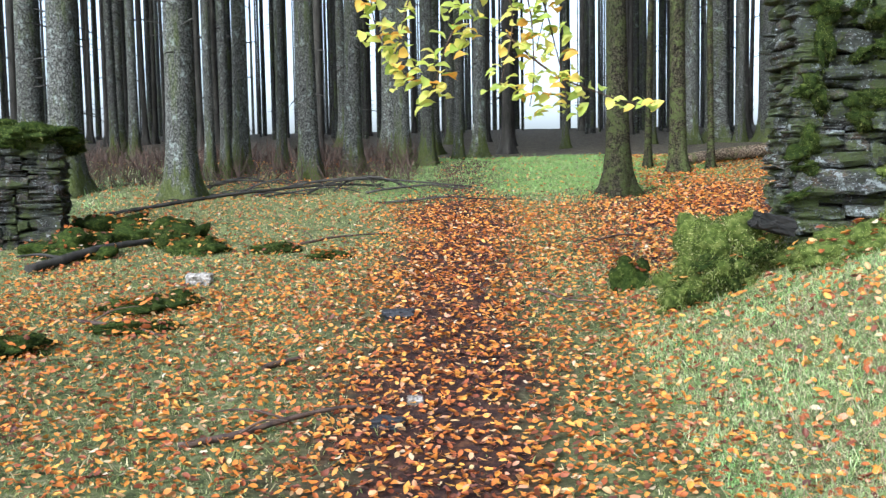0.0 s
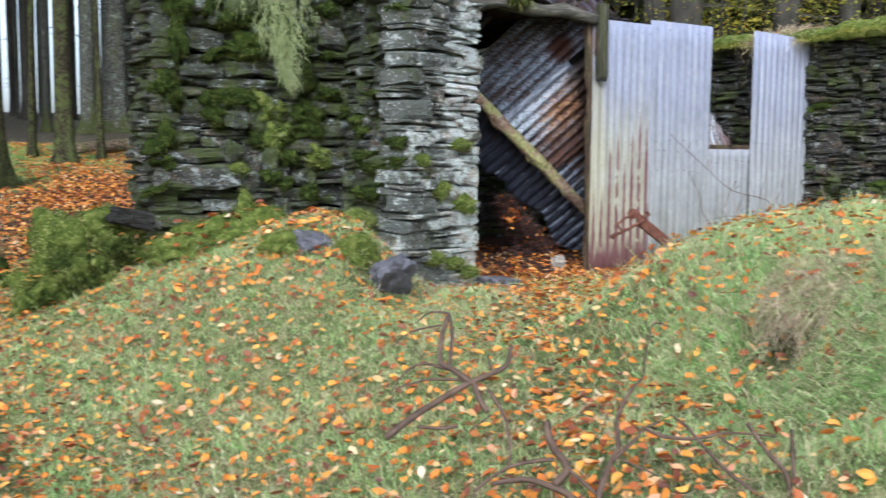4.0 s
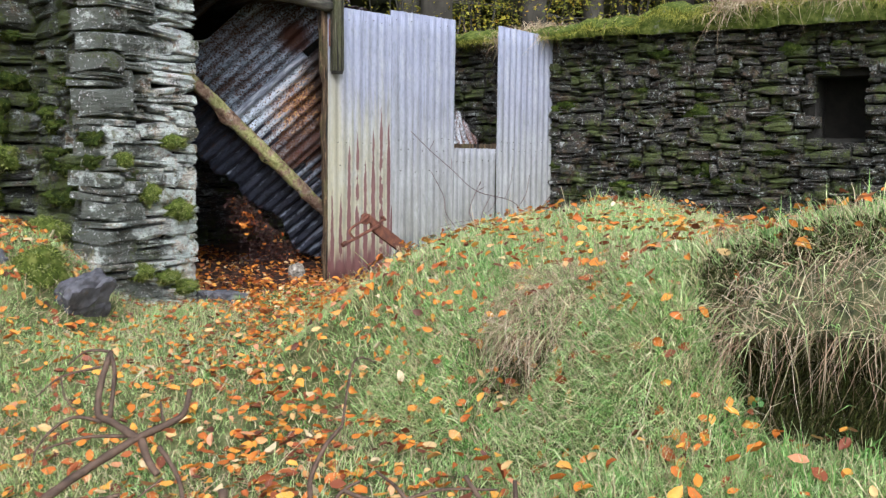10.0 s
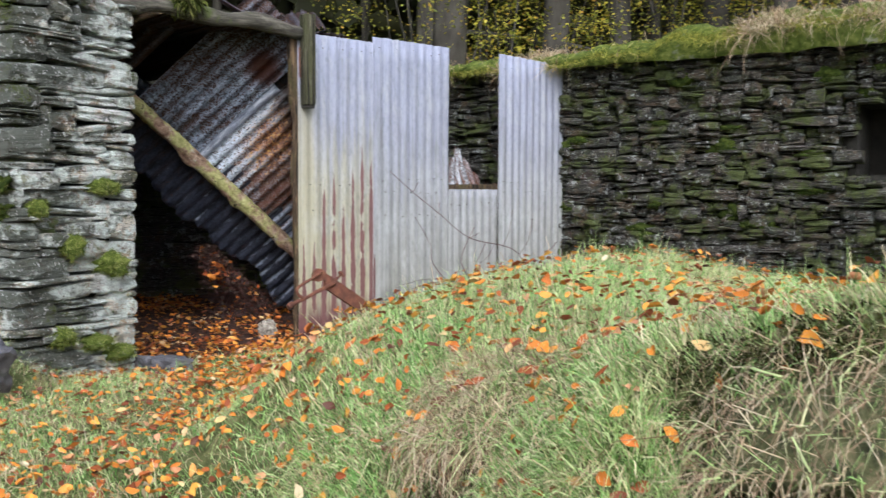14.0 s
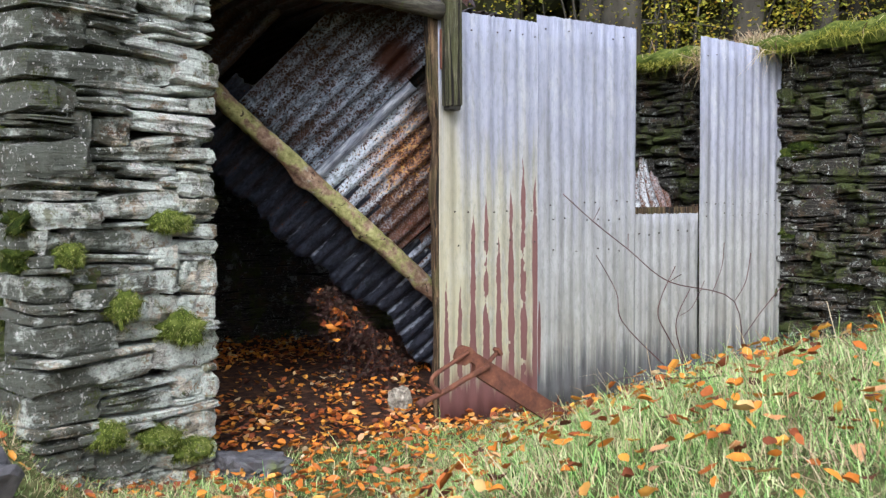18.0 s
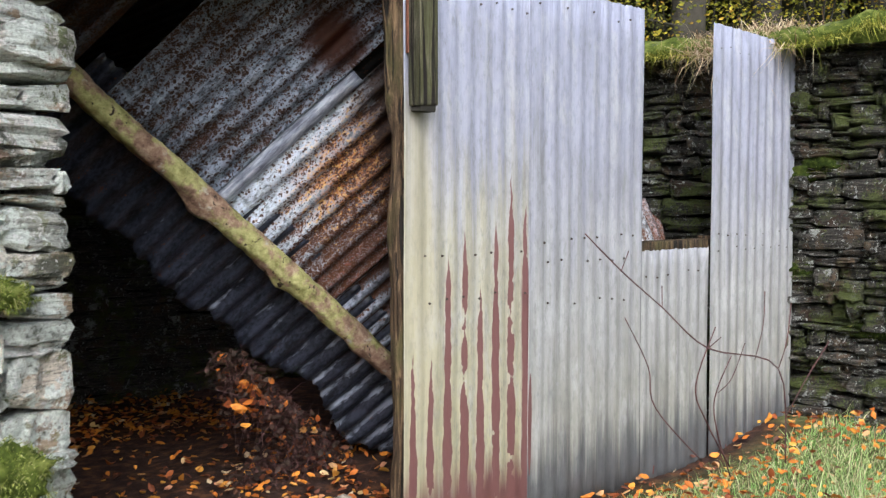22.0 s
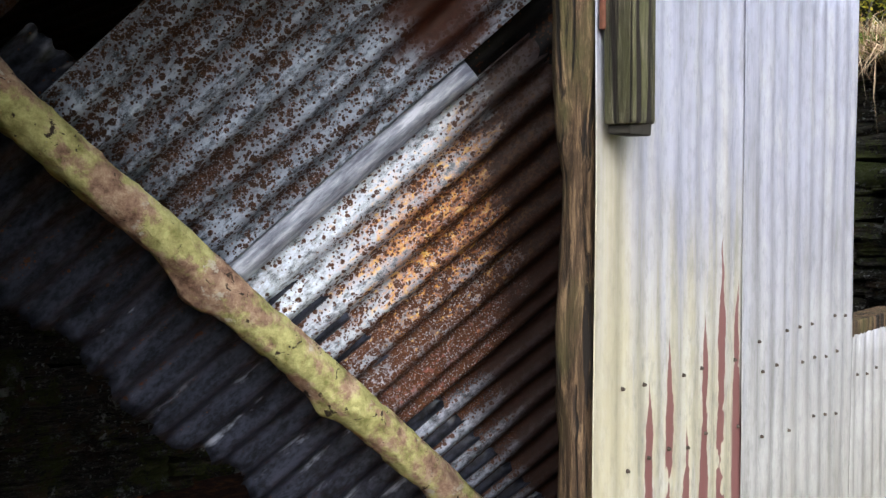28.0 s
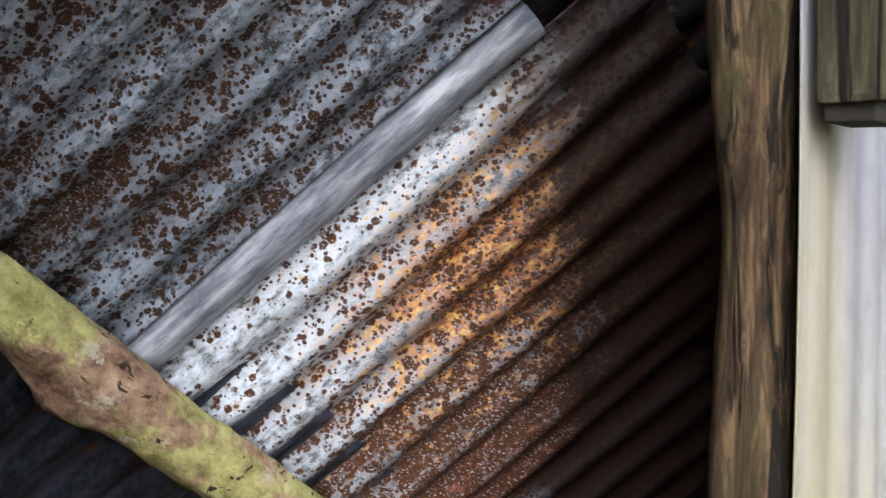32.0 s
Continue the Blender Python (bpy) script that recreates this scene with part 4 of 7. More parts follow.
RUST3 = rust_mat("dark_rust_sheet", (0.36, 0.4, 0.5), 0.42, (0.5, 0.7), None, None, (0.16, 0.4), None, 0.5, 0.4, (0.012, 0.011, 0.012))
OLDRUST = rust_mat("black_rust_sheet", (0.1, 0.1, 0.13), 0.6, (0.0, 0.0), None, film=(0.018, 0.014, 0.017), spot=0.12)
ZINC = simple("clean_zinc_strip", [(0.36, (0.09, 0.1, 0.14)), (0.5, (0.24, 0.27, 0.34)), (0.62, (0.44, 0.48, 0.57))], 30, 0.42, 0.1, 0.3, 0.003, (2.0, 1, 0.35), spots=[((0.05, 0.03, 0.03), 60, 0.66)])
# dark blue of the lower sheet, with the shade below the pole in it
DARKSHEET = rust_mat("shaded_blue_sheet", (0.032, 0.037, 0.056), -0.35, (-0.1, 0.0), None, None, None, None, 0.5, 0.3, (0.004, 0.005, 0.008), scuff_glint=(0.84, 0.16))
BLACKSHEET = rust_mat("black_backing", (0.008, 0.008, 0.01), 0.2, rough=0.6)
roof = thing("fallen_roof", "collapsed rusty corrugated roof sheets leaning inside the shed", "roof")
sheet_part("sheet", sheet_mesh("sheet", 0.5, 1.02, seed=21, amp=0.011, jag=0.006), ROOF @ pose(-0.56, -0.004, -0.03), RUST1, roof, "speckled brown rusty sheet")
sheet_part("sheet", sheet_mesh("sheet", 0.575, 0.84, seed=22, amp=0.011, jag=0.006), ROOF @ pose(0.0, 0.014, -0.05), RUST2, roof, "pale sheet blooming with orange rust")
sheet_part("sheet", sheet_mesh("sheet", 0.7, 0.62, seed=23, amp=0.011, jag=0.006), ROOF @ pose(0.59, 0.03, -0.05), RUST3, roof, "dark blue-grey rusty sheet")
sheet_part("ridge_strip", sheet_mesh("strip", 0.062, 0.69, pitch=0.124, amp=-0.02, seed=25, dents=0.001), ROOF @ pose(-0.058, 0.006, -0.04), ZINC, roof, "bright zinc lap strip")
sheet_part("lower_sheet", sheet_mesh("sheet", 2.1, 0.5, seed=24, jag=0.004, amp=0.01, bottom=lambda x: 0.02 + 0.09 * noise.noise((x * 3.1, 0.0, 5.0)) + 0.04 * noise.noise((x * 11, 0.0, 2.0))), ROOF @ pose(-0.66, 0.03, -0.42), DARKSHEET, roof, "blue-black lower roof sheet with a torn edge, shade in its colour")
# added black backing; stands in for the dark of the shed behind
sheet_part("dark_backing", sheet_mesh("sheet", 1.05, 0.92, seed=26, amp=0.006, jag=0.01), ROOF @ pose(-0.22, 0.06, -0.02), BLACKSHEET, roof)
m, nt, b, co, geo = base_mat("peeling_pole_bark", 0.8, 0, 0.25)
fib = tex(nt, "Noise", 30, geo.outputs["Position"], 8, 0.72)
pc = ramp(nt, fib, [(0.32, (0.08, 0.042, 0.03)), (0.5, (0.24, 0.155, 0.11)), (0.68, (0.42, 0.33, 0.24))])
algae = tex(nt, "Noise", 7, geo.outputs["Position"], 9, 0.7)
pc = mixcol(nt, ramp(nt, algae, [(0.45, (0, 0, 0)), (0.52, (0.9, 0.9, 0.9))]), pc, ramp(nt, fib, [(0.35, (0.16, 0.165, 0.05)), (0.65, (0.46, 0.46, 0.2))]))
pc = mixcol(nt, ramp(nt, tex(nt, "Noise", 13, geo.outputs["Position"], 7, 0.7), [(0.6, (0, 0, 0)), (0.64, (0.85, 0.85, 0.85))]), pc, (0.38, 0.36, 0.31))
pc = mixcol(nt, ramp(nt, tex(nt, "Noise", 19, geo.outputs["Position"], 6, 0.65, None, 1.5), [(0.62, (0, 0, 0)), (0.645, (1, 1, 1))]), pc, (0.025, 0.016, 0.011))
nt.links.new(pc, b.inputs["Base Color"])
bump(nt, b, calc(nt, "ADD", fib, calc(nt, "MULTIPLY", algae, 2.0)), 0.9, 0.008)
POLEWOOD = m
pole = thing("leaning_pole", "peeling mossy roof pole leaning across the doorway", "pole")
POLE_Q, POLE_C = [-1.05, -0.8, -0.5, -0.25, 0.0, 0.25, 0.6, 0.9, 1.25], [-0.02, -0.022, -0.034, -0.03, -0.037, -0.042, -0.044, -0.048, -0.055]
pq = [-1.05 + 2.3 * k / 150 for k in range(151)]
pole_r = [0.044 + 0.003 * math.sin(q * 4.1) - 0.002 * q for q in pq]
bm = tube([(q, -0.072, float(np.interp(q, POLE_Q, POLE_C))) for q in pq], pole_r, 28)
for v in bm.verts:
    c = Vector((v.co.x, -0.072, float(np.interp(v.co.x, POLE_Q, POLE_C))))
    d = (v.co - c).normalized()
    flake = noise.noise((v.co.x * 9, d.y * 2.2, d.z * 2.2))
    push = 0.0035 * noise.noise((v.co.x * 30, d.y * 5, d.z * 5)) + (0.004 if flake > 0.12 else 0.0)
    # swollen knots and a torn flange of bark on the lower edge
    for q, a_, w, h in ((-0.18, -1.5, 0.03, 0.008), (-0.1, -2.84, 0.06, 0.024), (0.36, -1.4, 0.03, 0.009), (0.33, -2.84, 0.035, 0.016), (-0.5, -1.6, 0.025, 0.007), (0.75, -2.8, 0.04, 0.014)):
        ang = math.atan2(d.y, d.z)
        off = abs((ang - a_ + math.pi) % (2 * math.pi) - math.pi)
        push += h * math.exp(-((v.co.x - q) / w) ** 2 - (off / 0.45) ** 2)
    v.co += d * push
bm.transform(ROOF)
pole_shaft = part("shaft", bm, POLEWOOD, pole)
for q, a, w in ((-0.18, -1.5, 0.016), (0.36, -1.4, 0.017), (-0.5, -1.6, 0.012)):
    kb = bmesh.new()
    bmesh.ops.create_icosphere(kb, subdivisions=2, radius=1)
    rr_ = 0.053
    kb.transform(ROOF @ pose(q, -0.072 + rr_ * math.sin(a), float(np.interp(q, POLE_Q, POLE_C)) + rr_ * math.cos(a)) @ Matrix.Diagonal((w, w * 0.35, w * 0.7, 1)))
    part("knot", kb, POLEWOOD, pole_shaft)

BEAMWOOD = simple("rotten_beam_wood", [(0.32, (0.014, 0.012, 0.009)), (0.5, (0.06, 0.054, 0.042)), (0.7, (0.16, 0.15, 0.12))], 26, 0.9, 0, 0.9, 0.01, (0.18, 1.6, 1.6), 0.0, spots=[((0.07, 0.085, 0.025), 7, 0.56), ((0.2, 0.2, 0.17), 15, 0.63)])

# door beam
beam = thing("door_beam", "weathered round timber beam over the doorway", "beam")
bp = [Vector((-2.2 + 2.12 * k / 34, -0.2 + 0.18 * (k / 34) ** 1.2, 1.9 + 0.045 * math.sin(2.4 * k / 34) + 0.012 * math.sin(k * 0.7))) for k in range(35)]
bm = tube(bp, [0.05 + 0.006 * math.sin(k * 0.9) - 0.006 * k / 34 for k in range(35)], 16)
for v in bm.verts:
    v.co += Vector((0, noise.noise(v.co * 14), noise.noise(v.co * 14 + Vector((5, 0, 0))))) * 0.008 + Vector((0, noise.noise((v.co.x * 4, v.co.y * 50, v.co.z * 50)), 0)) * 0.006
part("shaft", bm, BEAMWOOD, beam)

# ---- trees ----
def trunk_mesh(h, r0, r1, seed, flare=1.8, sides=14):
    r = random.Random(seed)
    zs = [-0.4, 0.0, 0.12, 0.3, 0.6, 1.0, 2.0, 3.5, 5.5, 8, h]
    ph = [r.uniform(0, 6.28) for _ in range(4)]
    lx, ly = r.uniform(-0.02, 0.02), r.uniform(-0.02, 0.02)
    co, n = [], sides
    for z in zs:
        f = 1 + (flare - 1) * math.exp(-max(z, 0) / 0.22)
        q = r1 + (r0 - r1) * max(0, 1 - max(z, 0) / h)
        for s in range(n):
            a = 2 * math.pi * s / n
            lob = 1 + (0.34 * math.sin(4 * a + ph[0]) + 0.18 * math.sin(7 * a + ph[1])) * math.exp(-max(z, 0) / 0.25) + 0.03 * math.sin(3 * a + ph[2] + z)
            co.append((lx * z + q * f * lob * math.cos(a), ly * z + q * f * lob * math.sin(a), z))
    faces = [(k * n + s, k * n + (s + 1) % n, (k + 1) * n + (s + 1) % n, (k + 1) * n + s) for k in range(len(zs) - 1) for s in range(n)]
    return raw("trunk", co, faces, True)


def stub_mesh(seed, h, r0):
    """Dead side branches."""
    r = random.Random(seed)
    verts, faces = [], []
    for k in range(64):
        z = r.uniform(0.8, h * 0.75)
        a = r.uniform(0, 6.28)
        L = r.uniform(0.2, 0.9) * (0.6 + z / h)
        q = r0 * (1 - z / h) * 0.9
        d = Vector((math.cos(a), math.sin(a), r.uniform(-0.5, 0.15)))
        p, w, n = d * q + Vector((0, 0, z)), 0.012, len(verts)
        sde = d.orthogonal().normalized() * w
        up = d.cross(sde).normalized() * w
        for m, t in ((p, 1.0), (p + d * L * 0.6, 0.6), (p + d * L + Vector((0, 0, -0.1 * L)), 0.15)):
            verts += [m + sde * t, m - sde * 0.5 * t + up * t, m - sde * 0.5 * t - up * t]
        for b in (0, 3):
            faces += [(n + b + i, n + b + (i + 1) % 3, n + b + 3 + (i + 1) % 3, n + b + 3 + i) for i in range(3)]
    return raw("dead_branches", verts, faces)


NEEDLE = island("conifer_needles", [(0.0, (0.012, 0.02, 0.008)), (0.5, (0.03, 0.045, 0.018)), (1.0, (0.06, 0.07, 0.03))])


def crown_mesh(seed, z0, z1, rad):
    """A ragged conifer crown of drooping sprays."""
    g = np.random.default_rng(seed)
    n = 420
    z = g.uniform(z0, z1, n)
    a = g.uniform(0, 2 * np.pi, n)
    reach = rad * (1.05 - (z - z0) / (z1 - z0)) * g.uniform(0.3, 1.0, n)
    c = np.stack([np.cos(a) * reach, np.sin(a) * reach, z - reach * 0.25], 1)
    d = np.stack([np.cos(a), np.sin(a), g.uniform(-0.6, 0.0, n)], 1) * g.uniform(0.3, 0.8, (n, 1))
    s = np.stack([-np.sin(a), np.cos(a), g.uniform(-0.3, 0.3, n)], 1) * g.uniform(0.08, 0.3, (n, 1))
    co = np.stack([c - s, c + s, c + d + s * 0.4, c + d * 1.2], 1).reshape(-1, 3)
    i = np.arange(n)[:, None] * 4
    return tris_mesh("crown", co, i + np.array([[0, 1, 2, 3]]))


TR = []
for k in range(5):
    r0 = (0.17, 0.22, 0.26, 0.2, 0.14)[k]
    t = thing("spruce_tree", "tall straight grey-barked spruce with dead lower branches", "tree", "forest spruces")
    h = 17 + k
    part_mesh("trunk", trunk_mesh(h, r0, 0.05, 40 + k), BARK if k < 4 else DARKBARK, t)
    part_mesh("branchwork", stub_mesh(60 + k, h, r0), DARKBARK, t)
    part_mesh("crown", crown_mesh(80 + k, 9.5, h + 1.5, 2.4), NEEDLE, t)
    TR.append(t)

# trees that stand out singly: x, y, trunk radius
NEAR = [(-12.6, 9.99, 0.2), (-12.09, 9.68, 0.233), (-10.5, 7.15, 0.248), (-11.87, 11.67, 0.214), (-12.05, 13.1, 0.104), (-11.16, 11.67, 0.116),
        (-8.81, 6.65, 0.27), (-8.89, 8.29, 0.091), (-8.68, 8.35, 0.083), (-8.56, 8.79, 0.154), (-8.1, 9.45, 0.106), (-7.47, 8.25, 0.178),
        (-6.94, 8.98, 0.144), (-6.28, 9.91, 0.161), (-5.86, 9.63, 0.15), (-5.39, 10.35, 0.092), (-5.06, 11.7, 0.13), (-3.23, 15.37, 0.085),
        (-1.13, 16.85, 0.105), (-0.35, 16.5, 0.182), (0.5, 17.69, 0.304), (0.9, 17.1, 0.13), (1.5, 17.0, 0.3)]
spots = []
R0 = (0.17, 0.22, 0.26, 0.2, 0.14)


def plant(k, x, y, scale):
    m = pose(x, y, gz(x, y) - 0.03, 0, 0, rnd.uniform(0, 360)) @ Matrix.Diagonal((scale, scale, 1, 1))
    spots.append((x, y))
    if not TR[k].get("planted"):
        TR[k]["planted"] = 1
        TR[k].matrix_basis = m
        return TR[k]
    return copy_thing(TR[k], m)


for n, (x, y, q) in enumerate(NEAR):
    k = n % 4
    plant(k, x, y, 0.86 * q / R0[k])


def clear(x, y):
    gap = abs((x + 3.55) - (y - 8) * 0.045) + 0.4
    return all((x - a) ** 2 + (y - b) ** 2 > 0.8 for a, b in spots) and not (gap < 1.15 and y < 60)


used = 0
while used < 225:
    a = rnd.uniform(-86, 64)
    d = 9 + 40 * rnd.random() ** 0.8
    x, y = -5.1 - math.sin(radians(a)) * d, -5.6 + math.cos(radians(a)) * d
    if a > -30 and (y < 10.2 - 0.25 * max(0, -x - 9)) or (a <= -30 and (y < 6.5 and x < 6.5)) or (x > -3.8 and y < 16 and x < 2.0) or (-60 < a < -33 and d < 17) or not clear(x, y):
        continue
    k = rnd.choice((0, 3, 4, 4, 4)) if d < 26 and a > -25 else 4
    plant(k, x, y, rnd.uniform(0.6, 1.1))
    used += 1
for o in bpy.data.objects:
    if o.name.startswith(("branchwork", "crown")):
        o["kind"] = "stuff"
for t in TR:
    del t["planted"]

# ---- vegetation helpers ----
def blades(base, way, length, width, droop, seed=0, name="grass"):
    """Tapering bent blades: roots, their first direction, length, width and how far they droop, as arrays."""
    g = np.random.default_rng(seed)
    n = len(base)
    way = way / np.linalg.norm(way, axis=1, keepdims=True)
    a = g.uniform(0, 2 * np.pi, n)
    side = np.stack([np.cos(a), np.sin(a), g.uniform(-0.2, 0.2, n)], 1)
    side -= way * (side * way).sum(1, keepdims=True)
    side /= np.linalg.norm(side, axis=1, keepdims=True) + 1e-9
    L, w = length[:, None], width[:, None]
    out = np.stack([np.cos(a + 1.3), np.sin(a + 1.3), 0 * a], 1) * 0.5
    dn = (out + (0, 0, -1)) * droop[:, None]
    mid = base + way * L * 0.55 + dn * L * 0.12
    tip = base + way * L * 0.9 + dn * L * 0.55
    co = np.stack([base - side * w, base + side * w, mid - side * w * 0.8, mid + side * w * 0.8, tip], 1).reshape(-1, 3)
    i = np.arange(n)[:, None] * 5
    tri = np.concatenate([i + np.array([[0, 1, 3]]), i + np.array([[0, 3, 2]]), i + np.array([[2, 3, 4]])])
    return tris_mesh(name, co, tri)


def leaf_mesh(pos, nrm, size, seed=0, name="leaves"):
    """Curled oval leaves, eight points each, lying along nrm."""
    g = np.random.default_rng(seed)
    n = len(pos)
    nrm = nrm / np.linalg.norm(nrm, axis=1, keepdims=True)
    a = g.uniform(0, 2 * np.pi, n)
    t = np.stack([np.cos(a), np.sin(a), 0 * a], 1)
    t -= nrm * (t * nrm).sum(1, keepdims=True)
    t /= np.linalg.norm(t, axis=1, keepdims=True) + 1e-9
    b = np.cross(nrm, t)
    s = size[:, None]
    curl, fold = g.normal(0.12, 0.16, (n, 1)), g.normal(0.1, 0.12, (n, 1))
    P = lambda u, v, z: pos + t * s * u + b * s * v + nrm * s * z
    co = np.stack([P(-0.55, 0, 0.55 * curl), P(-0.3, -0.27, 0.3 * curl + fold), P(-0.3, 0.27, 0.3 * curl + fold), P(-0.02, 0, 0), P(0.1, -0.33, fold), P(0.1, 0.33, fold),
                   P(0.62, 0.03, 0.7 * curl), P(0.34, -0.22, 0.35 * curl + fold), P(0.34, 0.22, 0.35 * curl + fold)], 1).reshape(-1, 3)
    i = np.arange(n)[:, None] * 9
    f = [(0, 3, 1), (0, 2, 3), (1, 3, 4), (2, 5, 3), (3, 7, 4), (3, 5, 8), (3, 6, 7), (3, 8, 6)]
    return tris_mesh(name, co, np.concatenate([i + np.array([k]) for k in f]))


GRASSM, gnt, gb, gco, ggeo = base_mat("grass_blades", 0.55, 0, 0.3)
gcol = ramp(gnt, ggeo.outputs["Random Per Island"], [(0.0, (0.03, 0.08, 0.018)), (0.16, (0.14, 0.35, 0.07)), (0.45, (0.37, 0.63, 0.2)), (0.7, (0.62, 0.78, 0.38)), (0.8, (0.8, 0.76, 0.48)), (0.9, (0.56, 0.4, 0.25)), (1.0, (0.8, 0.7, 0.5))])
gpat = ramp(gnt, tex(gnt, "Noise", 2.3, ggeo.outputs["Position"], 6, 0.75), [(0.44, (0, 0, 0)), (0.6, (1, 1, 1))])
gcol = mixcol(gnt, ramp(gnt, tex(gnt, "Noise", 5.5, ggeo.outputs["Position"], 5, 0.7), [(0.54, (0, 0, 0)), (0.72, (0.5, 0.5, 0.5))]), gcol, (0.1, 0.22, 0.07))
gcol = mixcol(gnt, calc(gnt, "MULTIPLY", gpat, 0.38), gcol, (0.5, 0.45, 0.24))
gnt.links.new(gcol, gb.inputs["Base Color"])
tl = gnt.nodes.new("ShaderNodeBsdfTranslucent")
gnt.links.new(gcol, tl.inputs["Color"])
ms = gnt.nodes.new("ShaderNodeMixShader")
ms.inputs[0].default_value = 0.35
gnt.links.new(gb.outputs[0], ms.inputs[1])
gnt.links.new(tl.outputs[0], ms.inputs[2])
gnt.links.new(ms.outputs[0], gnt.nodes["Material Output"].inputs["Surface"])
STRAW = island("dry_straw", [(0.0, (0.16, 0.09, 0.055)), (0.3, (0.44, 0.3, 0.19)), (0.65, (0.68, 0.54, 0.36)), (0.9, (0.78, 0.68, 0.5)), (1.0, (0.36, 0.38, 0.15))], 0.7, 0.2)
LEAFM = island("fallen_beech_leaves", [(0.0, (0.1, 0.035, 0.025)), (0.18, (0.32, 0.075, 0.022)), (0.4, (0.62, 0.18, 0.022)), (0.65, (0.8, 0.3, 0.035)), (0.82, (0.85, 0.43, 0.07)), (0.9, (0.66, 0.3, 0.17)), (0.96, (0.75, 0.5, 0.2)), (1.0, (0.72, 0.6, 0.42))], 0.6, 0.15, 0.35)
MOSSF = island("moss_fronds", [(0.0, (0.008, 0.014, 0.002)), (0.45, (0.04, 0.068, 0.01)), (0.85, (0.15, 0.19, 0.035)), (1.0, (0.3, 0.29, 0.1))], 0.85, 0.3, 0.1)


def slope_normals(x, y):
    e = 0.03
    nx, ny = (ground_z(x - e, y) - ground_z(x + e, y)) / (2 * e), (ground_z(x, y - e) - ground_z(x, y + e)) / (2 * e)
    v = np.stack([nx, ny, np.ones_like(nx)], 1)
    return v / np.linalg.norm(v, axis=1, keepdims=True)


def scatter(n, x0, x1, y0, y1, keep, g):
    """Random places in a rectangle, kept by a chance that depends on the place."""
    x, y = g.uniform(x0, x1, n), g.uniform(y0, y1, n)
    k = g.random(n) < keep(x, y)
    return x[k], y[k]


def bare(x, y):
    """Where no grass grows: shed floor, under walls, the trodden path."""
    shed = (x > -1.75) & (x < 2.45) & (y > -0.12) & (y < 3.2)
    ruin = (x > -3.2) & (x < -1.7) & (y > 0.35)
    pil = (x > -1.95) & (x < -1.15) & (y > -0.36)
    side = (x > 2.42 - 0.25 * (y + 0.0)) & (y < 3.2)
    return shed | ruin | pil | side


def path_near(x, y):
    return np.exp(-(((x + 5.3 + 0.15 * np.sin(y)) / 0.75) ** 2))


g_ = np.random.default_rng(3)


def door_trough(x, y):
    t = np.clip(((x + 2.7) * 2.1 + (y + 3.3) * 3.2) / (2.1**2 + 3.2**2), 0, 1)
    return np.exp(-((np.hypot(x + 2.7 - 2.1 * t, y + 3.3 - 3.2 * t) / 0.35) ** 2))


# long grass on the bank, the mound and the rise by the ruin
x, y = scatter(360000, -4.2, 3.3, -5.2, 0.3, lambda x, y: np.where(bare(x, y), 0, np.clip(1 - 0.6 * door_trough(x, y), 0, 1) * np.clip(1.25 - 0.12 * np.hypot(x + 2.3, y + 3), 0.35, 1)), g_)
N = slope_normals(x, y)
L = g_.gamma(6, 0.0122, len(x)) * np.clip(0.95 + 0.45 * wavy(x * 2.6, y * 2.6) + 0.3 * wavy(x * 7.0 + 3, y * 7.0), 0.4, 1.7) * np.where(edge_distance(x, y) > -0.1, 1.15, 0.75)
way = N * 0.6 + np.array([0, 0, 0.6]) + g_.normal(0, 0.42, (len(x), 3))
B = np.stack([x, y, ground_z(x, y) - 0.005], 1)
grass = part_mesh("long_grass", blades(B, way, L, g_.uniform(0.0006, 0.0017, len(x)), g_.uniform(0.1, 1.2, len(x)), 1), GRASSM)
tagged(grass, "long green and straw-coloured grass on the turf bank", "grass", kind="stuff")

# short lawn beside the path
x, y = scatter(190000, -9.8, -2.6, -3.2, 10.5, lambda x, y: np.where(bare(x, y), 0, np.clip(1 - 1.15 * path_near(x, y), 0.02, 1) * np.clip(1.1 - 0.05 * (y + 3), 0.6, 1)), g_)
N = slope_normals(x, y)
L = g_.gamma(5, 0.0075, len(x))
way = N + g_.normal(0, 0.5, (len(x), 3))
B = np.stack([x, y, ground_z(x, y) - 0.004], 1)
lawn = part_mesh("short_grass", blades(B, way, L, g_.uniform(0.0014, 0.003, len(x)), g_.uniform(0.1, 1.0, len(x)), 2), island("olive_lawn", [(0.0, (0.1, 0.18, 0.04)), (0.25, (0.28, 0.37, 0.1)), (0.6, (0.48, 0.53, 0.19)), (0.85, (0.66, 0.58, 0.3)), (1.0, (0.72, 0.6, 0.38))], 0.6, 0.3))
tagged(lawn, "short yellowish-green woodland grass beside the path", "grass", kind="stuff")

x, y = scatter(130000, -8.5, -1.6, 5.9, 11.2, lambda x, y: np.clip(1 - 0.7 * path_near(x, y), 0.2, 1) * smooth(5.9, 7.2, y + 0.25 * np.abs(x + 4.3)) * (1 - smooth(-3.2, -2.2, x) * (1 - smooth(7.6, 8.6, y))) * smooth(-6.9, -5.6, x), g_)
B = np.stack([x, y, ground_z(x, y) - 0.004], 1)
